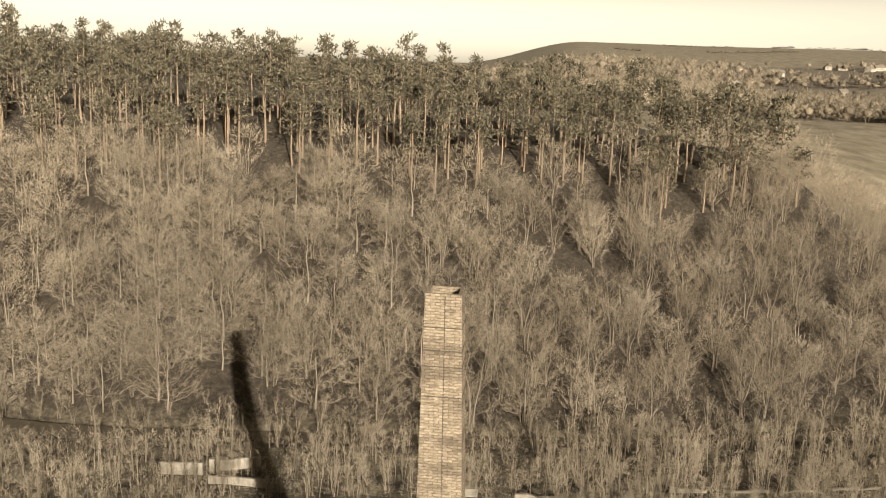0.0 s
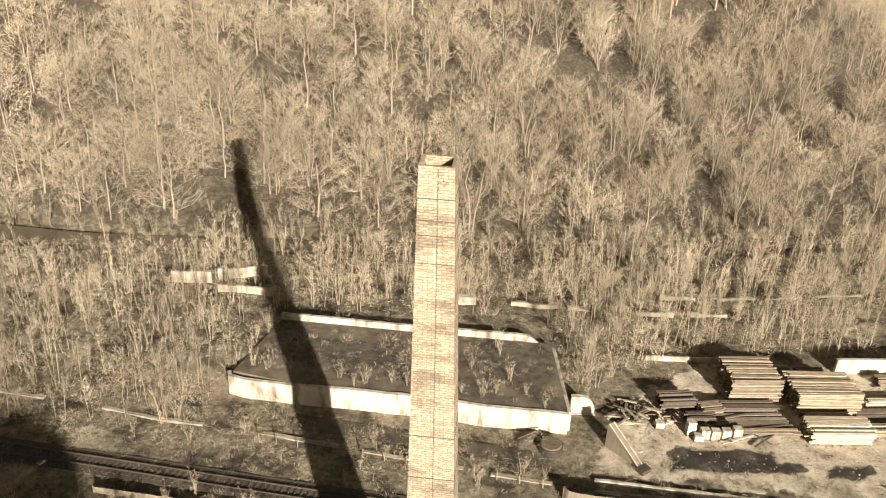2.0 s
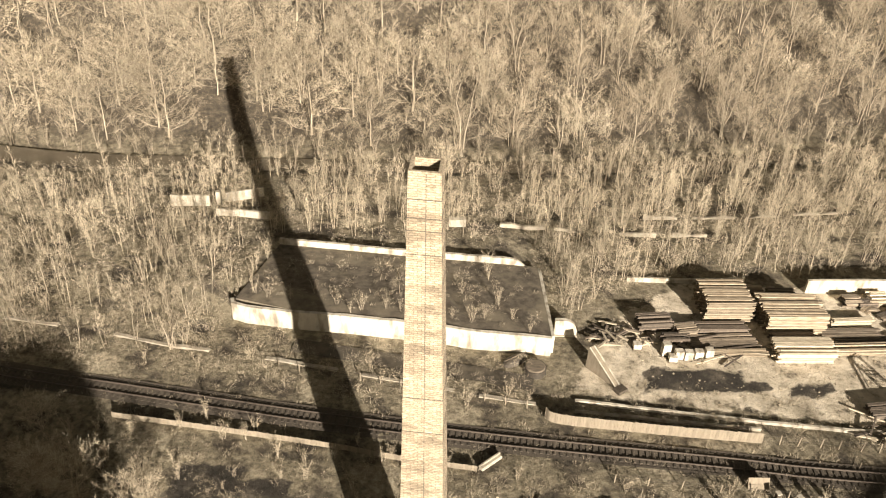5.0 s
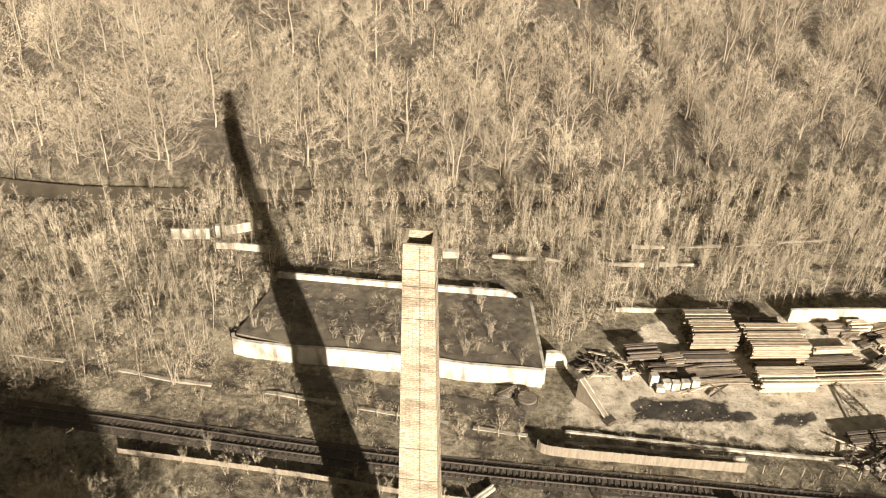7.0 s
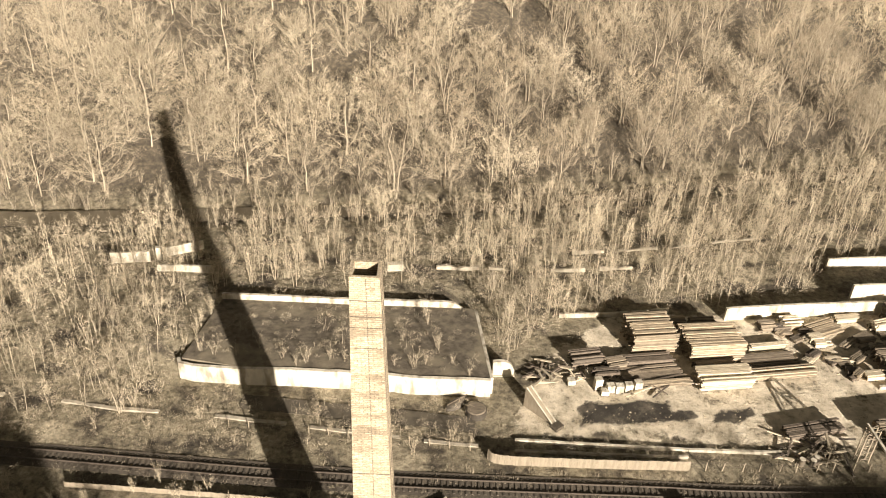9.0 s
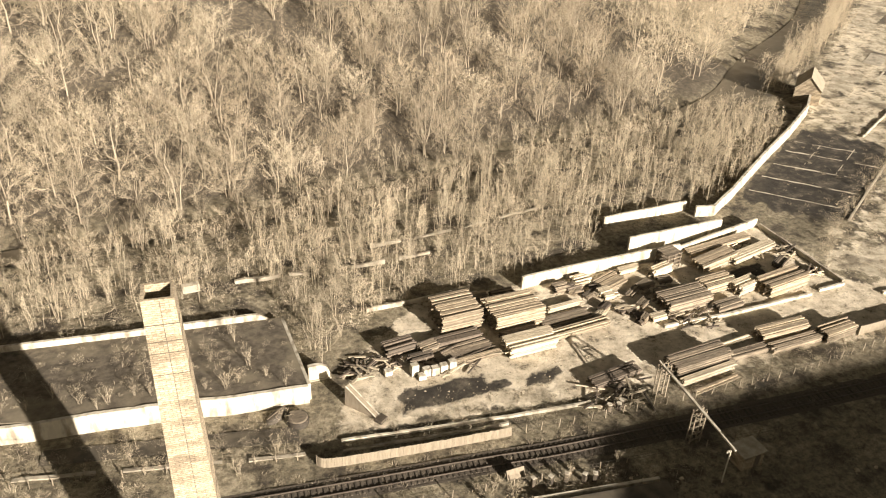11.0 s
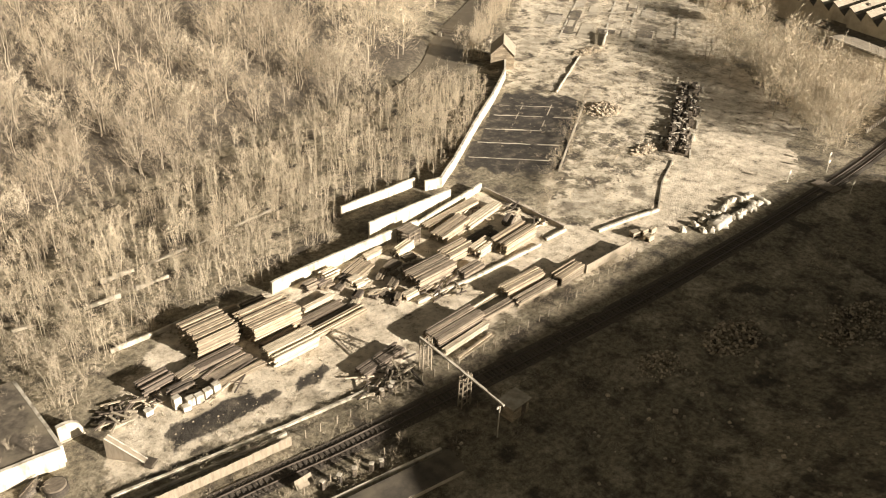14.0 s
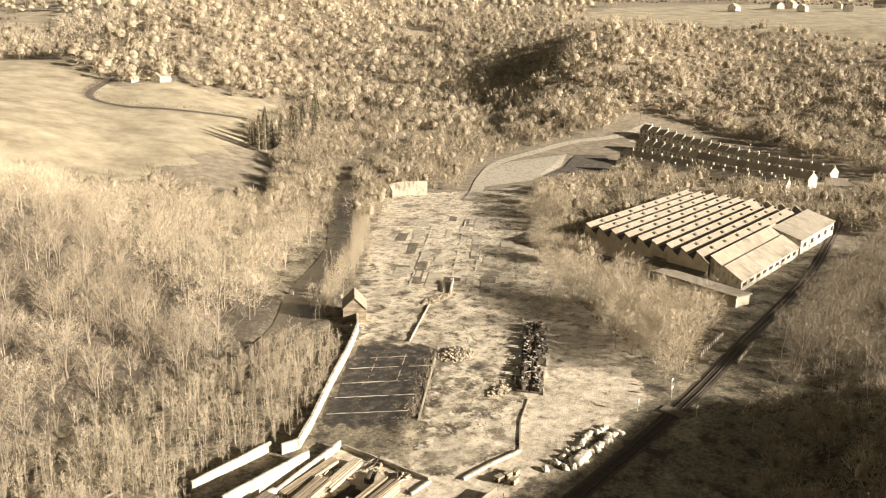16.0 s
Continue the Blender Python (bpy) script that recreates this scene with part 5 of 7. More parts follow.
M_ROOF_DARK = material("dark_roof_sheet", (0.10, 0.083, 0.06), (0.19, 0.16, 0.115), 0.9, 0.9, 0.2, stain=(0.06, 0.05, 0.035), stain_scale=0.3, stain_amount=0.5)
M_ROOF_BAY = material("grey_bay_roof_sheet", (0.24, 0.205, 0.15), (0.34, 0.295, 0.22), 0.5, 0.9, 0.2, stain=(0.14, 0.115, 0.08), stain_scale=0.2, stain_amount=0.5, per_object=0.12)
sawtooth_works()
root = new("canal_footbridge")
link_mesh("deck", *boxes([(160.2, 173.5, 0.55, 14.5, 1.0, 0.18, radians(-64), 0)]), M_TIMBER_DARK, root)
for k in range(7):
    link_mesh("post", *boxes([(157.2 + k, 179.7 - 2.06 * k, 0.6, 0.1, 0.1, 1.0, 0, 0)]), M_TIMBER_DARK, root)
link_mesh("handrail", *boxes([(160.2, 173.5, 1.55, 14.5, 0.1, 0.1, radians(-64), 0)]), M_TIMBER_GREY, root)
for s in (-1, 1):
    link_mesh("abutment", *boxes([(160.2 + s * 3.2, 173.5 - s * 6.6, -1.6, 1.0, 1.6, 2.2, radians(-64), 0)]), M_CONC, root)
tagged(root, "narrow dark timber footbridge with a handrail over the canal", "footbridge")
root = thing("flat_store", 239.6, 92.0, 75.6, "long low flat-roofed concrete store", "store")
part("wall_shell", box_bm(30, 6.5, 3.0, 0.03), M_RENDER, root)
part("roof", box_bm(31, 7.5, 0.35, 0.05, None, Matrix.Translation((0, 0, 3.0))), M_ROOF, root)
part("parapet", box_bm(31, 0.3, 0.3, 0.03, None, Matrix.Translation((0, 3.5, 3.35))), M_LIME, root)

# the bridge parapets and the crossing
def parapet(pts, label):
    root = new("bridge_parapet")
    p = np.array(pts, float)
    n = 12
    for k in range(n + 1):
        q = p[0] + (p[1] - p[0]) * k / n
        link_mesh("post", *boxes([(q[0], q[1], -0.1, 0.25, 0.25, 1.5, 0, 0)]), M_TIMBER_DARK, root)
    d = p[1] - p[0]
    a = math.atan2(d[1], d[0])
    for k in range(n):
        q = p[0] + d * (k + 0.5) / n
        link_mesh("panel", *boxes([(q[0], q[1], 0.25, np.linalg.norm(d) / n * 0.6, 0.08, 1.0, a, 0)]), M_LIME, root)
    link_mesh("top_rail", *boxes([((p[0][0] + p[1][0]) / 2, (p[0][1] + p[1][1]) / 2, 1.4, np.linalg.norm(d), 0.2, 0.12, a, 0)]), M_TIMBER_GREY, root)
    tagged(root, label, "parapet", "bridge parapets")


parapet([(189.7, 70.8), (208, 72.2)], "bridge parapet with pale panels between dark posts")
parapet([(191.8, 62.4), (206, 63.8)], "bridge parapet with pale panels between dark posts")
wall("crossing_deck", [(157.4, 60.6), (157.8, 65.6)], 0.42, 3.2, M_TIMBER_GREY, "timber boarded level crossing over the railway")
for x, y in ((152.8, 68.9), (167.7, 68.2), (158.5, 58.6), (164, 66.5)):
    root = thing("crossing_post", x, y, 0, "white post with a round sign at the crossing", "signal post", "posts at the crossing")
    part("post", box_bm(0.14, 0.14, 2.6, 0.02), M_LIME, root)
    bm = bmesh.new()
    bmesh.ops.create_cone(bm, cap_ends=True, segments=14, radius1=0.4, radius2=0.4, depth=0.06, matrix=Matrix.Translation((0, -0.1, 2.5)) @ Matrix.Rotation(radians(90), 4, "X"))
    part("sign_disc", bm, M_LIME, root)

# ---- the far side of the valley ----
def sheet(name, poly, z, mat, label, category):
    v = [(x, y, gz(x, y) + z) for x, y in poly]
    return tagged(link_mesh(name, v, [tuple(range(len(v)))], mat), label, category, kind="structure")


M_SLATE = material("dark_roof_slate", (0.22, 0.187, 0.135), (0.36, 0.307, 0.225), 1.5, 0.6, 0.2, per_object=0.25)
sheet("reservoir_plot", [(322, 236), (357, 258), (391, 266), (433, 254), (400, 238), (357, 228)], 0.25, M_CONC, "pale grey levelled plot beside the access road", "plot")
sheet("dark_plot", [(346, 220), (368, 230), (400, 236), (436, 250), (446, 236), (420, 216), (393, 208), (364, 206)], 0.25, M_TAR, "dark oval plot of turned ground", "plot")


def terrace_house(rot):
    """One house of a brick terrace, six metres wide."""
    root = new("terrace_house")
    L, D, eave, ridge = 6.2, 8.0, 5.0, 7.8
    v = [(-L / 2, -D / 2, -0.4), (L / 2, -D / 2, -0.4), (L / 2, D / 2, -0.4), (-L / 2, D / 2, -0.4), (-L / 2, -D / 2, eave), (L / 2, -D / 2, eave), (L / 2, D / 2, eave), (-L / 2, D / 2, eave), (-L / 2, 0, ridge), (L / 2, 0, ridge)]
    link_mesh("wall_shell", v, [(0, 1, 5, 4), (2, 3, 7, 6), (1, 2, 6, 9, 5), (3, 0, 4, 8, 7)], M_LIME, root)
    for sgn in (-1, 1):
        slab("roof", [(-L / 2, sgn * (D / 2 + 0.3), eave - 0.2), (L / 2, sgn * (D / 2 + 0.3), eave - 0.2), (L / 2, 0, ridge), (-L / 2, 0, ridge)], 0.15, M_SLATE, root)
        for px, pz in ((-1.6, 3.2), (1.6, 3.2), (-1.6, 0.8)):
            link_mesh("window", *boxes([(px, sgn * (D / 2 + 0.01), pz, 1.0, 0.08, 1.3, 0, 0)]), M_GLASS, root)
        link_mesh("door", *boxes([(1.6, sgn * (D / 2 + 0.01), 0, 1.0, 0.08, 2.0, 0, 0)]), M_TIMBER_DARK, root)
    link_mesh("chimney", *boxes([(L / 2 - 0.6, 0, ridge - 0.5, 0.9, 0.7, 1.6, 0, 0)]), M_LIME, root)
    return tagged(root, "terraced house with dark slate roof and pale chimney", "house", "terraced houses beyond the works")


first_house = None
for (x0, y0), (x1, y1) in (((500, 236), (468, 112)), ((471, 224), (441, 115)), ((438, 217), (419, 122)), ((412, 206), (414, 118))):
    n = int(math.hypot(x1 - x0, y1 - y0) / 6.2)
    a = math.atan2(y1 - y0, x1 - x0)
    for k in range(n):
        x, y = x0 + (x1 - x0) * k / n, y0 + (y1 - y0) * k / n
        m = Matrix.Translation((x, y, gz(x, y))) @ Matrix.Rotation(a, 4, "Z")
        if first_house is None:
            first_house = terrace_house(0)
            first_house.matrix_basis = m
        else:
            copy_thing(first_house, m)
for x, y in ((517, 250), (507, 211), (494, 169), (490, 133)):
    root = thing("street_lamp", x, y, 0, "tall pale steel lamp post", "street lamp", "lamps beyond the terraces")
    part("pole", box_bm(0.3, 0.3, 9, 0), M_BOARD, root)
    part("lamp_head", box_bm(1.6, 0.4, 0.3, 0.05, None, Matrix.Translation((0.6, 0, 8.9))), M_LIME, root)


def lane_strip(name, pts, width, mat, label, step=6):
    lift = 0.25 if step > 3 else 0.14
    q = curve_pts(pts, step)
    tang = np.gradient(q, axis=0)
    tang /= np.linalg.norm(tang, axis=1)[:, None]
    nrm = np.stack([-tang[:, 1], tang[:, 0]], 1) * width / 2
    v = [(x, y, gz(x, y) + lift) for x, y in q + nrm] + [(x, y, gz(x, y) + lift) for x, y in q - nrm]
    n = len(q)
    return tagged(link_mesh(name, v, [(i + n, i + n + 1, i + 1, i) for i in range(n - 1)], mat), label, "road", kind="structure")


for k, pts in enumerate(([(488, 240), (455, 113)], [(456, 226), (430, 118)], [(426, 216), (416, 120)])):
    lane_strip("back_street", pts, 9, M_CONC, "pale street between terraced houses")
HILL_LANE = [(378, 396), (368, 402), (339, 420), (295, 430), (271, 448), (262, 469), (271, 491), (301, 523), (330, 545)]
lane_strip("cinder_path", [(-17, 82.6), (-8, 81.0), (4, 78.9), (13.5, 77.0)], 2.6, M_TAR, "dark cinder path below the white wall", 2)
lane_strip("access_road", [(296, 222), (312, 230), (345, 250), (391, 270), (452, 268), (490, 250), (528, 247)], 6, M_CONC, "pale concrete access road past the works")
lane_strip("works_track", [(305, 224), (342, 221), (362, 204), (393, 206), (433, 216)], 4, M_CONC, "pale track round the dark plot")
lane_strip("hill_lane", HILL_LANE, 4.5, M_TAR, "narrow dark lane winding up across the pasture")
for x, y, L, D, r in ((334, 512, 12, 7, 20), (331, 526, 10, 6, 100), (317, 519, 7, 5, 10), (372, 722, 12, 7, 0), (375, 700, 10, 7, 40), (388, 790, 12, 7, 0), (322, 340, 8, 6, 30), (508, 379, 9, 6, -20), (499, 391, 8, 6, 10), (518, 373, 7, 6, 0),
                      (343, 1117, 26, 11, 10), (352, 1100, 14, 9, 60), (478, 1325, 28, 12, 0), (434, 985, 12, 9, 20), (638, 1459, 18, 11, 0), (654, 1394, 16, 11, 40), (675, 1410, 18, 11, 10), (620, 1475, 16, 11, 80),
                      (1056, 400, 16, 10, 0), (1120, 370, 16, 10, 50), (1157, 365, 18, 11, 0), (1129, 289, 16, 10, 20), (1285, 287, 18, 11, 70), (1200, 320, 16, 10, 10), (1090, 330, 14, 10, 0)):
    gable_house("farmhouse", x, y, L, D, 0.45 * D, 0.85 * D, r, M_LIME, M_ROOF, "white farmhouse with a pale pitched roof on the far hillside", chimney=L < 13)


# ---- trees ----
def prism(v, f, pts, radii, sides=4):
    """A tapering round limb through pts."""
    base = len(v)
    for p, r in zip(pts, radii):
        for k in range(sides):
            a = 2 * math.pi * k / sides
            v.append((p[0] + r * math.cos(a), p[1] + r * math.sin(a), p[2]))
    for i in range(len(pts) - 1):
        for k in range(sides):
            a, b = base + i * sides + k, base + i * sides + (k + 1) % sides
            f.append((a, b, b + sides, a + sides))


def spike(v, f, p, q, w, rng):
    """A twig: a long thin leaf of wood."""
    o = len(v)
    d = np.array(q) - p
    s = np.cross(d, rng.normal(size=3))
    s *= w / (np.linalg.norm(s) + 1e-9)
    v += [tuple(np.array(p) - s), tuple(np.array(p) + s), tuple(q)]
    f.append((o, o + 1, o + 2))


def blade(v, f, pts, w, rng):
    """A thin bough: a strip through pts that narrows to its tip."""
    o = len(v)
    d = np.array(pts[-1]) - pts[0]
    s = np.cross(d, rng.normal(size=3))
    s *= w / (np.linalg.norm(s) + 1e-9)
    n = len(pts)
    for i, p in enumerate(pts[:-1]):
        k = 1 - 0.6 * i / (n - 1)
        v += [tuple(np.array(p) - s * k), tuple(np.array(p) + s * k)]
    v.append(tuple(pts[-1]))
    for i in range(n - 2):
        f.append((o + 2 * i, o + 2 * i + 1, o + 2 * i + 3, o + 2 * i + 2))
    f.append((o + 2 * n - 4, o + 2 * n - 3, o + 2 * n - 2))


def unit(d):
    return d / (np.linalg.norm(d) + 1e-9)


def bare_tree(rng, h, spread, stems=1, limbs=9, subs=6, twigs=16, low=0.3, rise=0.6, twig_w=0.013, twig_l=1.0, girth=1.0, shoots=0):
    """A leafless broadleaf tree: forked stems, limbs that curve out and up, and fans of twigs on a domed outline."""
    tv, tf, cv, cf = [], [], [], []
    r0 = (0.0105 * h + 0.03) * girth
    base = np.array([0, 0, low * h])
    for s in range(stems):
        a0 = 6.283 * s / stems + rng.uniform(-0.5, 0.5)
        out = spread * (rng.uniform(0.3, 0.5) if stems > 1 else rng.uniform(0.0, 0.12))
        foot = np.array([math.cos(a0), math.sin(a0), 0]) * (0.25 if stems > 1 else 0)
        top = np.array([math.cos(a0) * out, math.sin(a0) * out, h * rng.uniform(0.84, 0.96)])
        stem = [foot * (1 - u) + top * u + np.array([*rng.normal(0, 0.014 * h, 2), 0]) * (0 < u < 1) - np.array([math.cos(a0), math.sin(a0), 0]) * out * 0.7 * u * (1 - u) for u in np.linspace(0, 1, 6)]
        stem[0][2] = -0.5
        rs = r0 * (1.0 if stems == 1 else 0.72)
        prism(tv, tf, stem, [rs * (1 - 0.88 * i / 5) for i in range(6)], 4)
        for i in range(limbs):
            u = low + (0.93 - low) * (i + 0.6 * rng.random()) / limbs
            k = min(int(u * 5), 4)
            p = stem[k] * (1 - (u * 5 - k)) + stem[k + 1] * (u * 5 - k)
            a = i * 2.4 + a0 + rng.uniform(-0.5, 0.5)
            flat = np.array([math.cos(a), math.sin(a), 0])
            if stems > 1 and flat @ top < 0:
                flat = unit(flat + unit(top * np.array([1, 1, 0])) * 0.9)
            # the bough's end lies on the dome
            reach = spread * math.sqrt(max(0.08, 1 - ((u - 0.42) / 0.62) ** 2)) * rng.uniform(0.75, 1.05)
            e = p * np.array([0.6, 0.6, 1]) + flat * reach + np.array([0, 0, rise * reach * rng.uniform(0.7, 1.2)])
            e[2] = min(e[2], h * rng.uniform(0.9, 1.02))
            m = p * 0.5 + e * 0.5 + flat * reach * 0.1 - np.array([0, 0, 0.10 * reach])
            rr = rs * 0.45 * (1.1 - 0.75 * u)
            prism(tv, tf, [p, m, e], [rr, rr * 0.7, rr * 0.25], 3)
            for j in range(subs):
                w = 0.12 + 0.88 * (j + rng.random()) / subs
                q = (p * (1 - 2 * w) + m * 2 * w) if w < 0.5 else (m * (2 - 2 * w) + e * (2 * w - 1))
                d = unit(unit(e - p) * 0.7 + rng.normal(0, 0.62, 3) + np.array([0, 0, 0.2 + 0.35 * rise]))
                L = (0.05 * h + 0.24 * spread) * rng.uniform(0.6, 1.25)
                bend = q + d * L * 0.5 + rng.normal(0, 0.1 * L, 3)
                q2 = q + d * L + np.array([0, 0, 0.12 * L])
                blade(tv, tf, [q, bend, q2], rr * 0.3 + 0.010, rng)
                for t in range(twigs):
                    s2 = 0.1 + 0.9 * (t + rng.random()) / twigs
                    q3 = q * (1 - s2) + q2 * s2
                    d2 = unit(d * 0.75 + rng.normal(0, 0.62, 3) + np.array([0, 0, 0.2]))
                    spike(cv, cf, q3, q3 + d2 * twig_l * rng.uniform(0.6, 1.3), twig_w * rng.uniform(0.7, 1.3), rng)
    # the outermost shoots, all over the dome
    for k in range(shoots):
        z = -0.45 + 1.42 * (k + rng.random()) / shoots
        q = math.sqrt(max(0.02, 1 - z * z))
        d = np.array([math.cos(k * 2.4) * q, math.sin(k * 2.4) * q, z])
        c = np.array([0, 0, (0.5 + 0.5 * low) * h]) + d * np.array([spread, spread, (0.47 - 0.45 * low) * h]) * rng.uniform(0.5, 1.0)
        spike(cv, cf, c, c + unit(d + rng.normal(0, 0.4, 3) + np.array([0, 0, 0.35])) * twig_l * rng.uniform(0.6, 1.3), twig_w * rng.uniform(0.7, 1.3), rng)
    return (tv, tf), (cv, cf)


def sapling_clump(rng, h, spread, stems=3, shoots=9, twigs=8, w=0.011):
    """Young birches close together: straight pale stems and a haze of fine upright twigs."""
    tv, tf, cv, cf = [], [], [], []
    for i in range(stems):
        a, out = rng.uniform(0, 6.28), spread * math.sqrt(rng.random())
        hh = h * rng.uniform(0.65, 1.0)
        base = np.array([math.cos(a) * out, math.sin(a) * out, -0.3])
        tip = base + np.array([rng.normal(0, 0.05), rng.normal(0, 0.05), 1.0]) * hh
        mid = base * 0.5 + tip * 0.5 + np.array([rng.normal(0, 0.1), rng.normal(0, 0.1), 0])
        prism(tv, tf, [base, mid, tip], [0.0046 * hh + 0.012, 0.0036 * hh + 0.008, 0.005], 3)
        for j in range(shoots):
            s = 0.22 + 0.78 * (j + rng.random()) / shoots
            q = (base * (1 - 2 * s) + mid * 2 * s) if s < 0.5 else (mid * (2 - 2 * s) + tip * (2 * s - 1))
            d = unit(np.array([0, 0, 0.8]) + rng.normal(0, 0.42, 3))
            L = 0.17 * hh * (1.35 - 0.8 * s) * rng.uniform(0.7, 1.2)
            spike(tv, tf, q, q + d * L, 0.012, rng)
            for _ in range(twigs):
                q3 = q + d * L * rng.uniform(0.15, 1.0) + rng.normal(0, 0.04, 3)
                d2 = unit(d + rng.normal(0, 0.45, 3))
                spike(cv, cf, q3, q3 + d2 * 0.13 * hh * rng.uniform(0.6, 1.2), w * rng.uniform(0.7, 1.3), rng)
    return (tv, tf), (cv, cf)


def far_tree(rng, h, spread, n=70, w=0.3, l=2.0, stem=0.18):
    """A far leafless crown: twig fans over a rounded outline."""
    tv, tf, cv, cf = [], [], [], []
    prism(tv, tf, [np.array([0, 0, -0.5]), np.array([0, 0, 0.6 * h])], [stem + 0.01, stem * 0.4 + 0.01], 3)
    for k in range(n):
        z = -0.5 + 1.48 * (k + rng.random()) / n
        a = k * 2.4
        r = math.sqrt(max(0.02, 1 - z * z))
        d = np.array([math.cos(a) * r, math.sin(a) * r, z])
        q = np.array([0, 0, 0.55 * h]) + d * np.array([spread, spread, 0.42 * h]) * rng.uniform(0.55, 0.95)
        d2 = d + rng.normal(0, 0.55, 3) + np.array([0, 0, 0.15])
        spike(cv, cf, q, q + d2 / np.linalg.norm(d2) * l * rng.uniform(0.6, 1.2), w, rng)
    return (tv, tf), (cv, cf)


def far_crown(rng, h, r, n=80, size=0.045, reach=0.34, heart=0.66):
    """A leafless crown seen from far: sprays of twigs through a lumpy dome, open to the light."""
    tv, tf, cv, cf = [], [], [], []
    prism(tv, tf, [np.array([0, 0, -1.0]), np.array([0, 0, 0.5 * h])], [0.15, 0.08], 3)
    lump = rng.normal(0, 1, (6, 3))
    mid, half = np.array([0, 0, 0.5 * h]), np.array([r, r, 0.46 * h])

    def skin(d):
        return 0.80 + 0.18 * math.tanh(sum(max(0, float(d @ p)) ** 3 for p in lump) - 0.8)

    # the close-branched heart of the crown
    for t in range(3):
        z = (-0.6, 0.15, 0.75)[t]
        for k in range(5):
            a = 1.2566 * (k + 0.5 * (t % 2)) + rng.normal(0, 0.15)
            d = np.array([math.cos(a) * math.sqrt(1 - z * z), math.sin(a) * math.sqrt(1 - z * z), z])
            cv.append(tuple(mid + d * half * heart * skin(d) * rng.uniform(0.85, 1.1)))
    cv.append(tuple(mid + half * np.array([0, 0, heart * 0.95])))
    for t in range(2):
        for k in range(5):
            a, b = 5 * t + k, 5 * t + (k + 1) % 5
            cf += [(a, b, b + 5), (a, b + 5, a + 5)]
    cf += [(10 + k, 10 + (k + 1) % 5, 15) for k in range(5)]
    for k in range(n):
        z = -0.75 + 1.74 * (k + rng.random()) / n
        a = k * 2.4 + rng.normal(0, 0.15)
        q = math.sqrt(max(0.01, 1 - z * z))
        d = np.array([math.cos(a) * q, math.sin(a) * q, z])
        c = mid + d * half * skin(d) * rng.uniform(0.6, 0.95)
        spike(cv, cf, c, c + unit(d * 0.7 + rng.normal(0, 0.5, 3) + np.array([0, 0, 0.45])) * reach * r * rng.uniform(0.6, 1.3), size * r * rng.uniform(0.7, 1.3), rng)
    return (tv, tf), (cv, cf)


def conifer(rng, h, r, n=420):
    tv, tf, cv, cf = [], [], [], []
    prism(tv, tf, [np.array([0, 0, -0.4]), np.array([0, 0, 0.9 * h])], [0.2, 0.03], 5)
    for k in range(n):
        u = (k + rng.random()) / n
        a = k * 2.4
        rr = r * (1 - u) ** 0.6 * rng.uniform(0.5, 1.0)
        q = np.array([math.cos(a) * rr * 0.5, math.sin(a) * rr * 0.5, h * (0.06 + 0.9 * u)])
        spike(cv, cf, q, q + np.array([math.cos(a) * rr, math.sin(a) * rr, 0.5 * rng.random()]), 0.28, rng)
    return (tv, tf), (cv, cf)


def willow_clump(rng, h, spread, stems=7, shoots=8, twigs=7, w=0.011):
    """Shoots that fan up and out from one stool."""
    tv, tf, cv, cf = [], [], [], []
    for i in range(stems):
        a = i * 2 * math.pi / stems + rng.uniform(-0.6, 0.6)
        out = spread * rng.uniform(0.3, 1.0)
        hh = h * rng.uniform(0.7, 1.0)
        base = np.array([rng.normal(0, 0.2), rng.normal(0, 0.2), -0.3])
        tip = np.array([math.cos(a) * out, math.sin(a) * out, hh])
        mid = base * 0.5 + tip * 0.5 + np.array([-math.cos(a), -math.sin(a), 0]) * out * 0.12
        prism(tv, tf, [base, mid, tip], [0.006 * hh + 0.012, 0.004 * hh + 0.008, 0.006], 3)
        for j in range(shoots):
            s = rng.uniform(0.3, 1.0)
            q = (base * (1 - 2 * s) + mid * 2 * s) if s < 0.5 else (mid * (2 - 2 * s) + tip * (2 * s - 1))
            d = np.array([0, 0, 0.8]) + rng.normal(0, 0.5, 3)
            d /= np.linalg.norm(d)
            L = 0.2 * hh * (1.25 - 0.7 * s) * rng.uniform(0.7, 1.2)
            spike(cv, cf, q, q + d * L, w * 1.2, rng)
            for _ in range(twigs):
                q3 = q + d * L * rng.uniform(0.2, 1.0)
                d2 = d + rng.normal(0, 0.55, 3)
                spike(cv, cf, q3, q3 + d2 / np.linalg.norm(d2) * 0.13 * hh * rng.uniform(0.6, 1.2), w * rng.uniform(0.6, 1.2), rng)
    return (tv, tf), (cv, cf)


def tussock(rng, n=12, h=0.5):
    cv, cf = [], []
    for k in range(n):
        a, r = rng.uniform(0, 6.28), 0.3 * math.sqrt(rng.random())
        p = np.array([math.cos(a) * r, math.sin(a) * r, -0.05])
        spike(cv, cf, p, p + np.array([math.cos(a) * 0.3 * h + rng.normal(0, 0.1), math.sin(a) * 0.3 * h + rng.normal(0, 0.1), h * rng.uniform(0.5, 1.1)]), 0.02, rng)
    return ([(0, 0, 0), (0.02, 0, 0), (0, 0.02, 0.05)], [(0, 1, 2)]), (cv, cf)


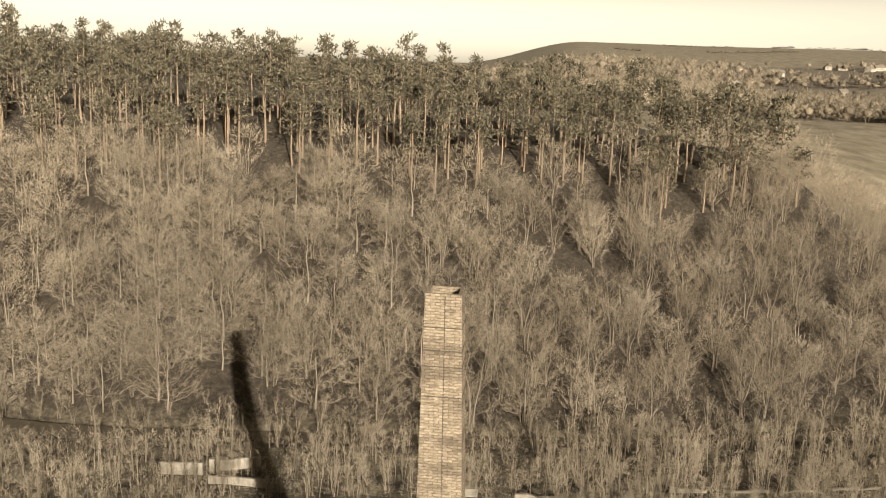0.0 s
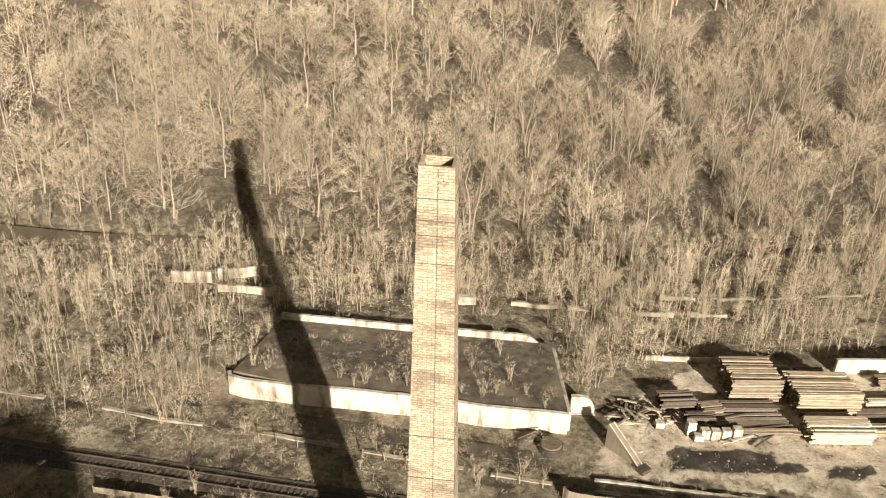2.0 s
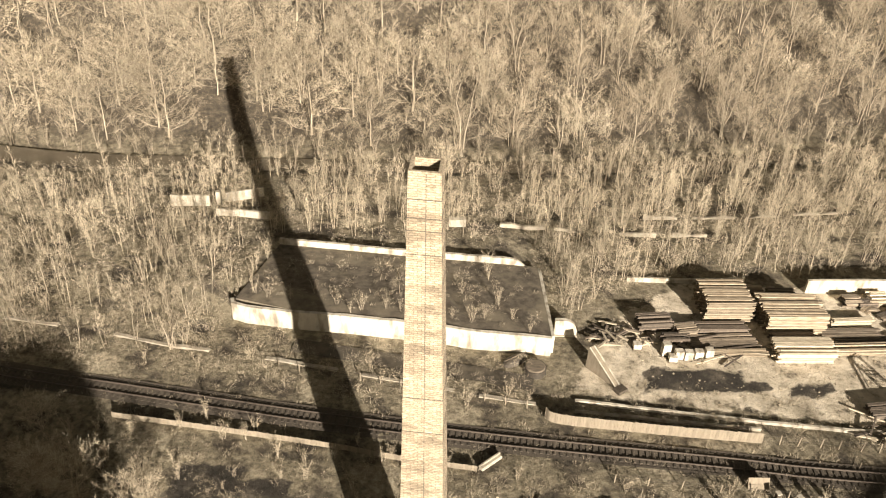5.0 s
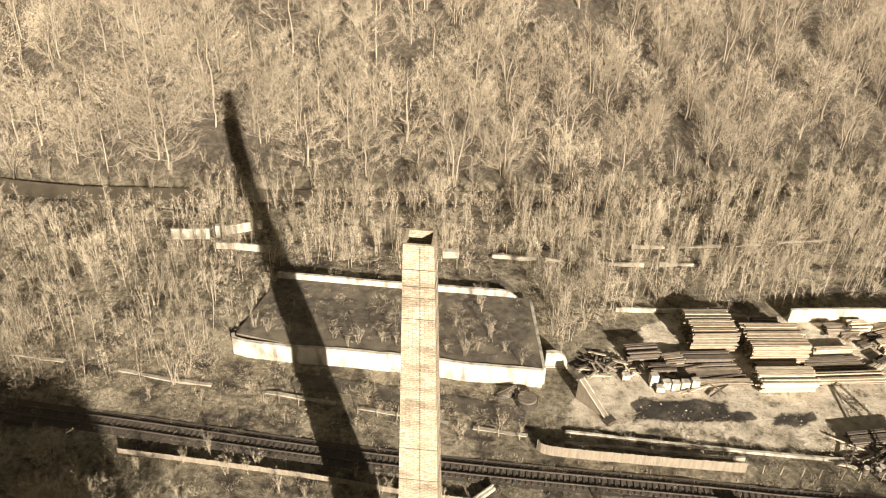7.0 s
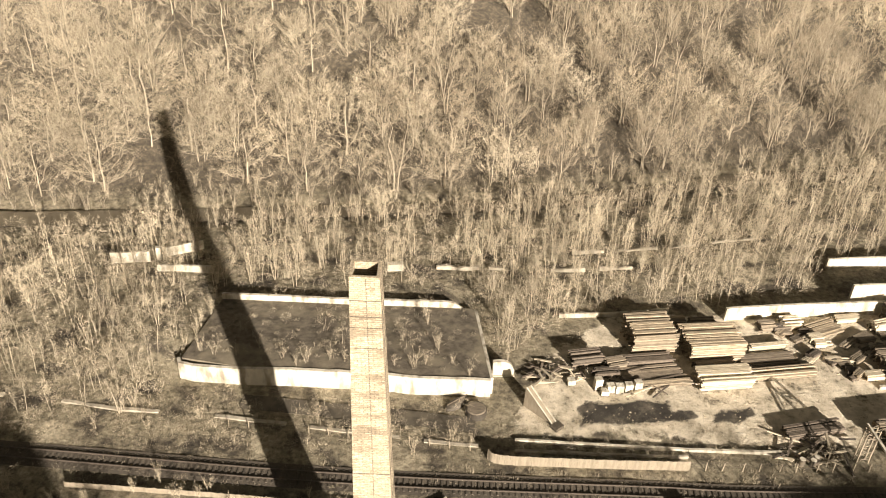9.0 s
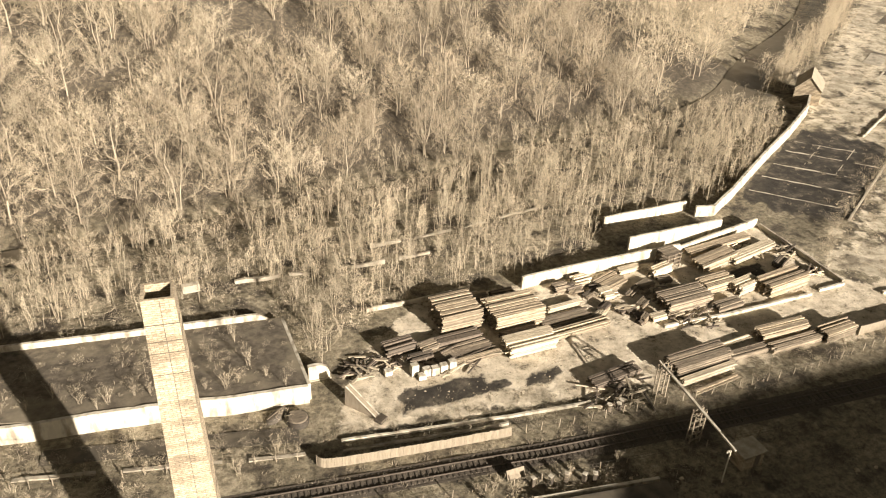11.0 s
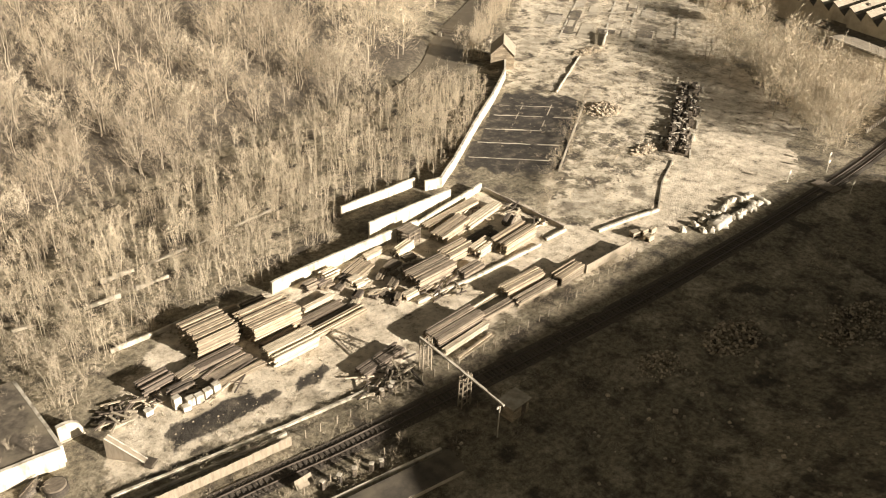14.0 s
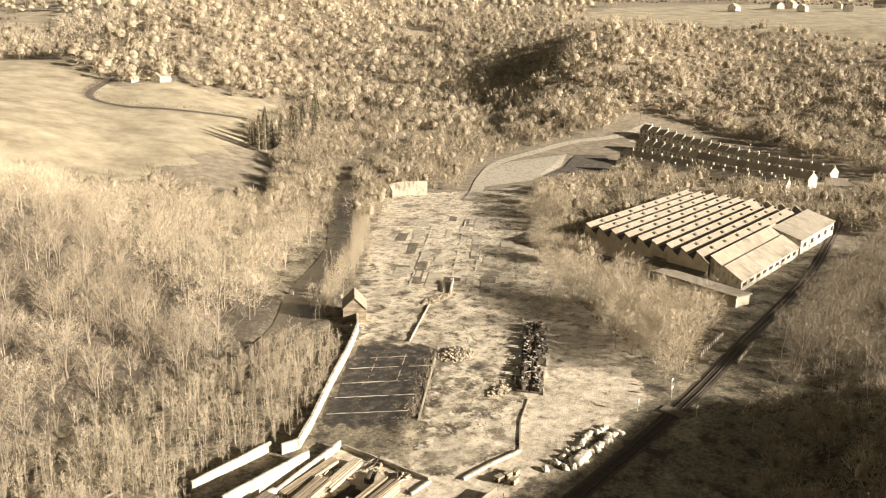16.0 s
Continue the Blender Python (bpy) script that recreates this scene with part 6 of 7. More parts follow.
def pine_tree(rng, h, clumps=24, needles=17):
    tv, tf, cv, cf = [], [], [], []
    trunk = [np.array([rng.normal(0, 0.008 * h), rng.normal(0, 0.008 * h), z]) for z in np.linspace(0, 0.95 * h, 5)]
    trunk[0][2] = -0.5
    prism(tv, tf, trunk, [0.016 * h * (1 - 0.8 * i / 4) for i in range(5)], 5)
    for i in range(clumps):
        u = rng.uniform(0.48, 1.0)
        a = i * 2.4 + rng.uniform(-0.4, 0.4)
        out = 0.17 * h * (1.15 - (u - 0.48) * 1.4) * rng.uniform(0.35, 1.1)
        c = np.array([math.cos(a) * out, math.sin(a) * out, u * h])
        prism(tv, tf, [np.array([0, 0, u * h - 0.08 * h * rng.random()]), c], [0.05, 0.02], 3)
        R = 0.055 * h * rng.uniform(0.8, 1.4)
        for _ in range(needles):
            d = rng.normal(size=3)
            d /= np.linalg.norm(d)
            q = c + d * R * np.array([1.25, 1.25, 0.55]) * rng.uniform(0.3, 1.0)
            spike(cv, cf, q, q + (d + rng.normal(0, 0.6, 3) + np.array([0, 0, 0.3])) * 0.55, 0.21, rng)
    return (tv, tf), (cv, cf)


def to_mesh(name, vf, mat):
    me = bpy.data.meshes.new(name)
    me.from_pydata([tuple(p) for p in vf[0]], [], vf[1])
    me.materials.append(mat)
    me.polygons.foreach_set("use_smooth", np.ones(len(me.polygons), bool))
    return me


def stuff_mesh(name, variants, places, mats, label, category):
    """Many trees far off, joined: variants are (trunk, crown), places rows of x, y, z, turn, scale, kind."""
    V, T, MI = [], [], []
    off = 0
    tri = []
    for trunk, crown in variants:
        vs = np.array(list(trunk[0]) + list(crown[0]))
        nt = len(trunk[0])
        ts, mi = [], []
        for q in trunk[1]:
            for k in range(1, len(q) - 1):
                ts.append((q[0], q[k], q[k + 1])), mi.append(0)
        for q in crown[1]:
            for k in range(1, len(q) - 1):
                ts.append((q[0] + nt, q[k] + nt, q[k + 1] + nt)), mi.append(1)
        tri.append((vs, np.array(ts), np.array(mi)))
    for x, y, z, turn, sc, sz, kind in places:
        vs, ts, mi = tri[int(kind)]
        c, s = math.cos(turn) * sc, math.sin(turn) * sc
        V.append(np.stack([x + vs[:, 0] * c - vs[:, 1] * s, y + vs[:, 0] * s + vs[:, 1] * c, z + vs[:, 2] * sz], 1))
        T.append(ts + off)
        MI.append(mi)
        off += len(vs)
    V, T, MI = np.concatenate(V), np.concatenate(T).astype(np.int32), np.concatenate(MI).astype(np.int32)
    me = bpy.data.meshes.new(name)
    me.vertices.add(len(V))
    me.vertices.foreach_set("co", V.ravel())
    me.loops.add(T.size)
    me.loops.foreach_set("vertex_index", T.ravel())
    me.polygons.add(len(T))
    me.polygons.foreach_set("loop_start", np.arange(0, T.size, 3, dtype=np.int32))
    me.polygons.foreach_set("material_index", MI)
    me.update()
    me.polygons.foreach_set("use_smooth", np.ones(len(T), bool))
    for m in mats:
        me.materials.append(m)
    return tagged(new(name, me), label, category, kind="stuff")


def scatter(rng, poly, spacing, keep=1.0):
    """Jittered points inside a polygon."""
    p = np.array(poly, float)
    x = np.arange(p[:, 0].min(), p[:, 0].max(), spacing)
    y = np.arange(p[:, 1].min(), p[:, 1].max(), spacing)
    X, Y = np.meshgrid(x, y)
    X = X.ravel() + rng.uniform(-0.48, 0.48, X.size) * spacing
    Y = Y.ravel() + rng.uniform(-0.48, 0.48, Y.size) * spacing
    ok = inside(X, Y, poly) & (rng.random(X.size) < keep)
    return np.stack([X[ok], Y[ok]], 1)


M_WOODS = material("far_winter_woods", (0.28, 0.232, 0.16), (0.54, 0.46, 0.33), 0.03, 0.95, 0, detail=5, island=0.2)
# a bare crown is open: part of the light passes through it
wt = M_WOODS.node_tree
wb = wt.nodes["Principled BSDF"]
wgeo = wt.nodes.new("ShaderNodeNewGeometry")
wstretch = wt.nodes.new("ShaderNodeMapping")
wstretch.inputs["Scale"].default_value = (1, 1, 0.4)
wgrain = wt.nodes.new("ShaderNodeTexNoise")
wgrain.inputs["Scale"].default_value, wgrain.inputs["Detail"].default_value, wgrain.inputs["Roughness"].default_value = 0.9, 6, 0.7
wrange = wt.nodes.new("ShaderNodeMapRange")
wrange.inputs["From Min"].default_value, wrange.inputs["From Max"].default_value = 0.34, 0.66
wrange.inputs["To Min"].default_value, wrange.inputs["To Max"].default_value = 0.62, 1.25
wshade = wt.nodes.new("ShaderNodeMix")
wshade.data_type, wshade.blend_type = "RGBA", "MULTIPLY"
wshade.inputs["Factor"].default_value = 1.0
wt.links.new(wgeo.outputs["Position"], wstretch.inputs["Vector"])
wt.links.new(wstretch.outputs[0], wgrain.inputs["Vector"])
wt.links.new(wgrain.outputs["Fac"], wrange.inputs["Value"])
wt.links.new(wb.inputs["Base Color"].links[0].from_socket, wshade.inputs["A"])
wt.links.new(wrange.outputs[0], wshade.inputs["B"])
wt.links.new(wshade.outputs["Result"], wb.inputs["Base Color"])
wbump = wt.nodes.new("ShaderNodeBump")
wbump.inputs["Strength"].default_value, wbump.inputs["Distance"].default_value = 0.8, 0.6
wt.links.new(wgrain.outputs["Fac"], wbump.inputs["Height"])
wt.links.new(wbump.outputs[0], wb.inputs["Normal"])
thin = wt.nodes.new("ShaderNodeBsdfTranslucent")
both = wt.nodes.new("ShaderNodeMixShader")
both.inputs[0].default_value = 0.4
wt.links.new(wb.inputs["Base Color"].links[0].from_socket, thin.inputs["Color"])
wt.links.new(wb.outputs[0], both.inputs[1])
wt.links.new(thin.outputs[0], both.inputs[2])
wt.links.new(both.outputs[0], wt.nodes["Material Output"].inputs["Surface"])
rng = np.random.default_rng(11)
OAK = [bare_tree(rng, 10.5 + 0.9 * i, 5.0 + 0.5 * i, 1, 15, 10, 11, 0.09, 0.45, 0.017, 1.0, 1.2, 800) for i in range(3)]          # wide domed crowns
ALDER = [bare_tree(rng, 11.0 + 1.2 * i, 3.7 + 0.3 * i, 2 + i % 2, 9, 8, 9, 0.10, 0.85, 0.016, 1.05, 0.95, 550) for i in range(3)]           # forked, upright
BUSHY = [bare_tree(rng, 7.5 + 0.8 * i, 4.0 + 0.3 * i, 4, 7, 7, 9, 0.06, 0.75, 0.016, 0.9, 0.9, 500) for i in range(2)]                # many-stemmed
SLIM = [sapling_clump(rng, 6.8 + 0.7 * i, 1.3, 2, 10, 10, 0.011) for i in range(3)] + [bare_tree(rng, 6.0, 1.8, 2, 5, 5, 8, 0.12, 1.2, 0.012, 0.75, 0.7, 120)] + [willow_clump(rng, 4.6 + i, 2.0) for i in range(2)]       # young birches, alders and willows
TUFT = [tussock(rng, 20, 0.3 + 0.1 * i) for i in range(3)]
FAR = [bare_tree(rng, 10.5 + i, 4.2 + 0.3 * i, 1 + i % 2, 10 - 4 * (i % 2), 5, 6, 0.09, 0.6, 0.032, 1.2, 0.9, 380) for i in range(4)]
CROWN = [far_crown(rng, 9.5 + i, 5.2, 220, 0.024, 0.34, 0.40) for i in range(4)]
LITE = [far_tree(rng, 10 + i, 4.0, 130, 0.14, 1.5) for i in range(3)]
UNDER = [far_tree(rng, 2.4, 1.6, 60, 0.018, 0.9, 0.0) for i in range(3)]
CONIFER = [conifer(rng, 12 + 2 * i, 1.8 + 0.2 * i) for i in range(3)]
FARTHER = [far_crown(rng, 8 + 1.5 * i, 5.6 + 0.7 * i, 70, 0.038, 0.34, 0.5) for i in range(4)]
SKYLINE = [far_crown(rng, 9 + i, 7.0, 24, 0.06, 0.36, 0.55) for i in range(3)]
SHRUB = [far_tree(rng, 2.2, 1.3, 70, 0.016, 0.8, 0.01) for i in range(3)]
PINES = [pine_tree(rng, 17 + i) for i in range(3)]


def places(pts, nkinds, smin=0.8, smax=1.2, first=0):
    z = ground_z(pts[:, 0], pts[:, 1])
    z = np.where(inside(pts[:, 0], pts[:, 1], TERRACE), terrace_z(pts[:, 0], pts[:, 1]) - 0.03, z)
    n = len(pts)
    s = rng.uniform(smin, smax, n)
    return np.stack([pts[:, 0], pts[:, 1], z, rng.uniform(0, 6.28, n), s, s * rng.uniform(0.85, 1.15, n), first + rng.integers(0, nkinds, n)], 1)


def canal_gap(pts, lo, hi):
    """The points whose way north of the canal's middle lies between lo and hi."""
    d = pts[:, 1] - np.interp(pts[:, 0], CX, CY)
    return pts[(d > lo) & (d < hi)]


def single_trees(name, variants, pts, mats, label, category, group, smin, smax):
    meshes = [(to_mesh("trunk", t, mats[0]), to_mesh("crown", c, mats[1])) for t, c in variants]
    for x, y, z, turn, sc, sz, k in places(pts, len(variants), smin, smax):
        tr, cr = meshes[int(k)]
        root = new(name)
        root.matrix_basis = Matrix.Translation((x, y, z)) @ Matrix.Rotation(turn, 4, "Z") @ Matrix.Diagonal((sc, sc, sz, 1))
        stem = new("trunk", tr)
        stem.parent = root
        if "sapling" in name:
            stem["kind"] = "stuff"
        new("crown", cr).parent = root
        tagged(root, label, category, group)


hill = scatter(rng, [(-230, 100), (330, 120), (330, 420), (-230, 420)], 6.1)
hill = hill[np.sin(hill[:, 0] * 0.19 + 0.6 * np.sin(hill[:, 1] * 0.11)) + np.sin(hill[:, 1] * 0.23 + hill[:, 0] * 0.07) + rng.normal(0, 0.5, len(hill)) + 0.5 * ((hill[:, 1] - np.interp(hill[:, 0], CX, CY)) < 24) > -1.15]
dd = hill[:, 1] - np.interp(hill[:, 0], CX, CY)
close = (dd > np.interp(hill[:, 0], [-50, -40], [5.5, 4.5])) & (dd < 66) & (hill[:, 0] > -80) & (hill[:, 0] < 118)
kind = rng.random(len(hill)) + 0.25 * np.sin(hill[:, 0] * 0.045 + 0.5) * np.cos(hill[:, 1] * 0.06) - np.interp(hill[:, 0], [-60, 0, 60], [-0.25, 0.05, 0.75])
OAK_LABEL, ALDER_LABEL, BUSHY_LABEL = "leafless oak with a wide twiggy crown", "slender forked leafless alder with upright boughs", "pale many-stemmed leafless willow tree"
single_trees("bare_tree", OAK, hill[close & (kind > 0.62)], (M_BARK, M_TWIG), OAK_LABEL, "tree", "trees on the canal bank", 0.8, 1.35)
single_trees("bare_tree", ALDER, hill[close & (kind > 0.34) & (kind <= 0.62)], (M_BARK, M_TWIG), ALDER_LABEL, "tree", "trees on the canal bank", 0.75, 1.3)
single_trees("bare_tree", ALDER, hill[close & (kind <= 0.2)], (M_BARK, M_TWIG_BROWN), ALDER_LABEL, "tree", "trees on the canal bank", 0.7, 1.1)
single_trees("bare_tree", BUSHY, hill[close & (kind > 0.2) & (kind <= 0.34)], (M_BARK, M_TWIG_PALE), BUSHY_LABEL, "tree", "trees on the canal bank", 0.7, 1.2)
reach = np.interp(hill[:, 0], [-100, 30, 80, 96, 140, 330], [70, 72, 70, 260, 290, 200])
rest = hill[(dd > np.interp(hill[:, 0], [112, 135, 200, 260], [5, 11.5, 12, 10])) & (dd < reach) & ~close & ~((hill[:, 0] > 100) & (np.hypot(hill[:, 0], hill[:, 1]) > 310))]
cut = (np.degrees(np.arctan2(hill[:, 0], hill[:, 1])) > 20) & (np.hypot(hill[:, 0], hill[:, 1]) > 336) & (hill[:, 1] > 1.2 * hill[:, 0])
rest = rest[~((np.degrees(np.arctan2(rest[:, 0], rest[:, 1])) > 20) & (np.hypot(rest[:, 0], rest[:, 1]) > 336) & (rest[:, 1] > 1.2 * rest[:, 0]))]
outer = hill[~cut & (dd > 9) & (dd < reach) & (hill[:, 0] > 100) & (np.hypot(hill[:, 0], hill[:, 1]) > 310) & (np.hypot(hill[:, 0], hill[:, 1]) < 480) & ~inside(hill[:, 0], hill[:, 1], FIELDS[0])]
stuff_mesh("outer_woods", CROWN, places(outer, 4, 0.65, 1.2), (M_BARK, M_WOODS), "leafless winter woods below the pasture", "woods")
stuff_mesh("hillside_woods", FAR, places(rest, 4, 0.75, 1.3), (M_BARK, M_TWIG), "leafless winter woods covering the hillside", "woods")
pine_pts = scatter(rng, [(-260, 180), (120, 180), (120, 420), (-260, 420)], 5.6, 0.9)
pd = pine_pts[:, 1] - np.interp(pine_pts[:, 0], CX, CY)
pine_pts = pine_pts[(pd > np.interp(pine_pts[:, 0], [-200, -60, 0, 60, 92], [66, 70, 74, 66, 56]) + rng.uniform(-10, 6, len(pine_pts))) & (pd < np.interp(pine_pts[:, 0], [0, 60, 80, 88], [128, 112, 85, 45]))]
stuff_mesh("pine_wood", PINES, places(pine_pts, 3, 0.8, 1.15), (M_PINEBARK, M_PINE), "tall Scots pines with bare trunks along the hilltop", "pine woods")

bank = curve_pts([(x, y) for x, y in CANAL if -80 <= x <= 120], 3.2)
for side, lo in ((-1, 3.0), (1, 2.8)):
    pts = bank + np.array([0.0, 1.0]) * side * (lo + rng.uniform(0, 1.6, len(bank)))[:, None] + rng.normal(0, 0.6, bank.shape)
    pts = pts[(pts[:, 0] > -42) | (rng.random(len(pts)) < (0.0 if side < 0 else 0.8))]
    stuff_mesh("bank_willows", SLIM[4:], places(pts, 2, 0.6, 1.15), (M_BARK, M_TWIG), "leafless willow scrub overhanging the canal", "scrub")

brush = canal_gap(scatter(rng, [(-85, 128), (-30, 126), (40, 130), (110, 140), (110, 166), (40, 150), (-30, 142), (-85, 146)], 3.6, 0.8), 3.5, 12)
stuff_mesh("bank_brush", SLIM[3:], places(brush, 3, 0.45, 0.85), (M_BARK, M_TWIG), "leafless brush along the far bank of the canal", "scrub")

# young birches on the valley floor
flat = scatter(rng, [(-120, 84), (-27, 80), (-27, 106), (16, 106), (17, 88), (34, 101), (50, 102), (72, 106), (73, 113), (96, 111.5), (106, 116), (121, 126), (138, 140), (128, 152), (40, 132), (-120, 130)], 2.55)
flat = flat[np.sin(flat[:, 0] * 0.35 + 1) + np.sin(flat[:, 1] * 0.5) + rng.normal(0, 0.7, len(flat)) + (flat[:, 0] > 16) > -0.75]
flat = canal_gap(flat, -200, -5)
flat = flat[(flat[:, 0] > -45) | (flat[:, 1] < np.interp(flat[:, 0], CX, CY) - 10)]
near_flat = flat[(flat[:, 1] < 106 + 0.12 * flat[:, 0]) & (flat[:, 0] > -75)]
far_flat = flat[~((flat[:, 1] < 106 + 0.12 * flat[:, 0]) & (flat[:, 0] > -75))]
single_trees("birch_sapling", SLIM[:3] + SLIM, near_flat[:290], (M_BARK, M_TWIG), "slender leafless birch sapling in a thicket", "tree", "saplings on the valley floor", 0.75, 1.2)
stuff_mesh("birch_thicket", SLIM, np.concatenate([places(far_flat[far_flat[:, 0] < 16], 6, 0.7, 1.2), places(far_flat[far_flat[:, 0] >= 16], 6, 0.8, 1.3), places(near_flat[290:], 6, 0.6, 1.1)]), (M_BARK, M_TWIG), "dense thicket of leafless birch saplings", "thicket")

strip = curve_pts([(151, 160), (166, 172), (205, 200), (240, 232), (266, 252)], 2.2)
strip = np.concatenate([strip + rng.normal(0, 1.8, strip.shape) for _ in range(4)])
stuff_mesh("canal_side_birches", SLIM, places(strip, 6, 0.65, 1.25), (M_BARK, M_TWIG), "pale leafless birches between canal and cleared works", "scrub")

# far woods
OPEN = [[(222, 74), (350, 66), (352, 150), (250, 148)], [(424, 262), (545, 262), (548, 220), (500, 96), (436, 88), (404, 112), (400, 212), (428, 214)], [(296, 218), (322, 246), (391, 278), (450, 272), (530, 252), (440, 212), (365, 199), (332, 214)], WORKS, LANE]
ring = scatter(rng, [(-60, 300), (130, 300), (230, 215), (215, 60), (560, 40), (620, 300), (520, 520), (300, 620), (-60, 560)], 7.2)
rr = np.hypot(ring[:, 0], ring[:, 1])
ring = ring[(rr > np.where(ring[:, 0] < 0.85 * ring[:, 1], 470, 268)) & (rr < 600) & ((ring[:, 1] > 96) | (ring[:, 0] > 352)) & (np.abs(ring[:, 1] - np.interp(ring[:, 0], CX, CY)) > 7)]
far = scatter(rng, [(-100, 540), (420, 320), (620, -20), (1500, -40), (1500, 1700), (-140, 1700)], 9.4)
rf = np.hypot(far[:, 0], far[:, 1])
far = far[(rf > 560) & (rf < 1050)]
beyond = scatter(rng, [(-150, 900), (1000, -20), (2300, -60), (2300, 2300), (-200, 2300)], 24)
rb = np.hypot(beyond[:, 0], beyond[:, 1])
gaps = np.sin(beyond[:, 0] * 0.011 + 1.3) + np.sin(beyond[:, 1] * 0.013 + beyond[:, 0] * 0.006)
beyond = beyond[(rb > 1050) & (gaps < np.interp(rb, [1000, 1400, 2000], [1.5, 0.6, -0.3]))]
for poly in FIELDS + OPEN:
    ring, far, beyond = (q[~inside(q[:, 0], q[:, 1], poly)] for q in (ring, far, beyond))
stuff_mesh("valley_woods", CROWN, places(ring, 4, 0.55, 1.2), (M_BARK, M_WOODS), "leafless woods along the far valley floor", "woods")
far = places(far, 4, 0.6, 1.45)
far[:, 4:6] *= np.where((np.hypot(far[:, 0], far[:, 1]) > 720) & (far[:, 0] > 1.4 * far[:, 1]), 0.8, 1.0)[:, None]
stuff_mesh("far_woods", FARTHER, far, (M_BARK, M_WOODS), "leafless woods over the far hills", "woods")
stuff_mesh("distant_woods", SKYLINE, places(beyond, 3, 1.2, 2.0), (M_BARK, M_WOODS), "leafless woods on the skyline hills", "woods")

# hedges across the far fields and along the lane
hd = []
for k in range(44):
    r, az = rng.uniform(900, 3200), radians(rng.uniform(-4, 75))
    c, a = np.array([r * math.sin(az), r * math.cos(az)]), rng.uniform(0, 3.14)
    n = int(rng.uniform(12, 40))
    hd += [c + np.array([math.cos(a), math.sin(a)]) * 7 * (i - n / 2) for i in range(n)]
hd = np.array(hd)
stuff_mesh("far_hedges", SKYLINE, places(hd, 3, 0.4, 0.9), (M_TIMBER_DARK, M_TIMBER_DARK), "dark hedges and tree lines between far fields", "hedge")
lane_pts = curve_pts(HILL_LANE, 2.5)
lane_hedge = np.concatenate([lane_pts + rng.normal(0, 0.5, lane_pts.shape) + np.array([3.4, 2.4]), lane_pts[20:] + rng.normal(0, 0.5, lane_pts[20:].shape) - np.array([3.6, 2.4])])
stuff_mesh("lane_hedge", UNDER, places(lane_hedge, 3, 1.0, 1.8), (M_TIMBER_DARK, M_TIMBER_DARK), "dark clipped hedge along the lane", "hedge")
single_trees("conifer", CONIFER, np.array([(281, 353), (286, 357), (297, 361), (301, 357), (309, 362), (319, 365), (326, 370), (334, 373), (345, 384), (373, 405), (380, 412), (395, 427), (284, 350), (290, 352), (294, 366), (305, 365), (313, 358), (322, 361), (330, 377), (338, 367), (350, 390), (377, 409), (384, 418), (391, 421), (300, 352), (310, 351)], float), (M_PINEBARK, M_PINE), "tall dark columnar conifer at the field edge", "tree", "conifers at the field edge", 1.0, 1.45)

# the tree belt by the lane and the dark wood south of the line
belt = scatter(rng, [(300, 196), (202, 122), (186, 90), (190, 76), (214, 74), (222, 112), (250, 148), (300, 168), (330, 200)], 5.8)
belt = np.concatenate([belt, scatter(rng, [(176, 84), (200, 78), (214, 76), (220, 100), (206, 112), (190, 98)], 4.6), scatter(rng, [(168, 72.5), (183, 86), (196, 83), (193, 74), (180, 69.5)], 3.6)])
belt = places(belt, 4, 0.6, 1.15)
belt[:, 4:6] *= np.interp(belt[:, 0], [205, 230, 270, 300], [1.0, 0.8, 0.75, 0.9])[:, None]
stuff_mesh("lane_trees", FAR, belt[::2], (M_BARK, M_TWIG), "belt of leafless trees beside the lane", "woods")
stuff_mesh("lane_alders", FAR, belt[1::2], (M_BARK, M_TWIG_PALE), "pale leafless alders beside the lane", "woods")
south = scatter(rng, [(85, 0), (112, 18), (135, 38), (165, 50), (200, 56), (330, 62), (330, 62), (330, -40), (180, -90), (60, -110), (-60, -110), (-80, -20), (40, -30)], 6.5)
dark_bank = scatter(rng, [(-64, 42), (-31, 42), (-27, 52), (-26, 61), (-40, 67), (-62, 71)], 4.4, 0.8)
stuff_mesh("bank_trees", BUSHY, places(dark_bank, 2, 0.4, 0.75), (M_BARK, M_TWIG), "leafless trees on the bank below the railway", "woods")
south = np.concatenate([south, scatter(rng, [(190, 44), (210, 60), (290, 66), (330, 60), (330, 30), (200, 20)], 6.0)])
seen = (south[:, 0] > 85) & (south[:, 1] > 2)
line = places(south[seen], 4, 0.7, 1.0)
line[:, 4:6] *= np.where(line[:, 0] > 195, 1.0, np.interp(line[:, 1], [20, 50], [1.0, 0.62]))[:, None]
stuff_mesh("line_woods", FAR, line[(line[:, 0] > 175) & (line[:, 1] > 30)], (M_BARK, M_TWIG), "leafless woods beside the railway in low light", "woods")
stuff_mesh("shaded_woods", CROWN, line[(line[:, 0] <= 175) | (line[:, 1] <= 30)], (M_BARK, M_WOODS), "leafless trees in the hill's shade beside the railway", "woods")
# light crowns out of view, added only to shade the ground by the line
stuff_mesh("south_woods", LITE, places(south[~seen][::4], 3, 0.25, 0.4), (M_BARK, M_TWIG), "unseen leafless trees added south of the line to cast shade", "woods")

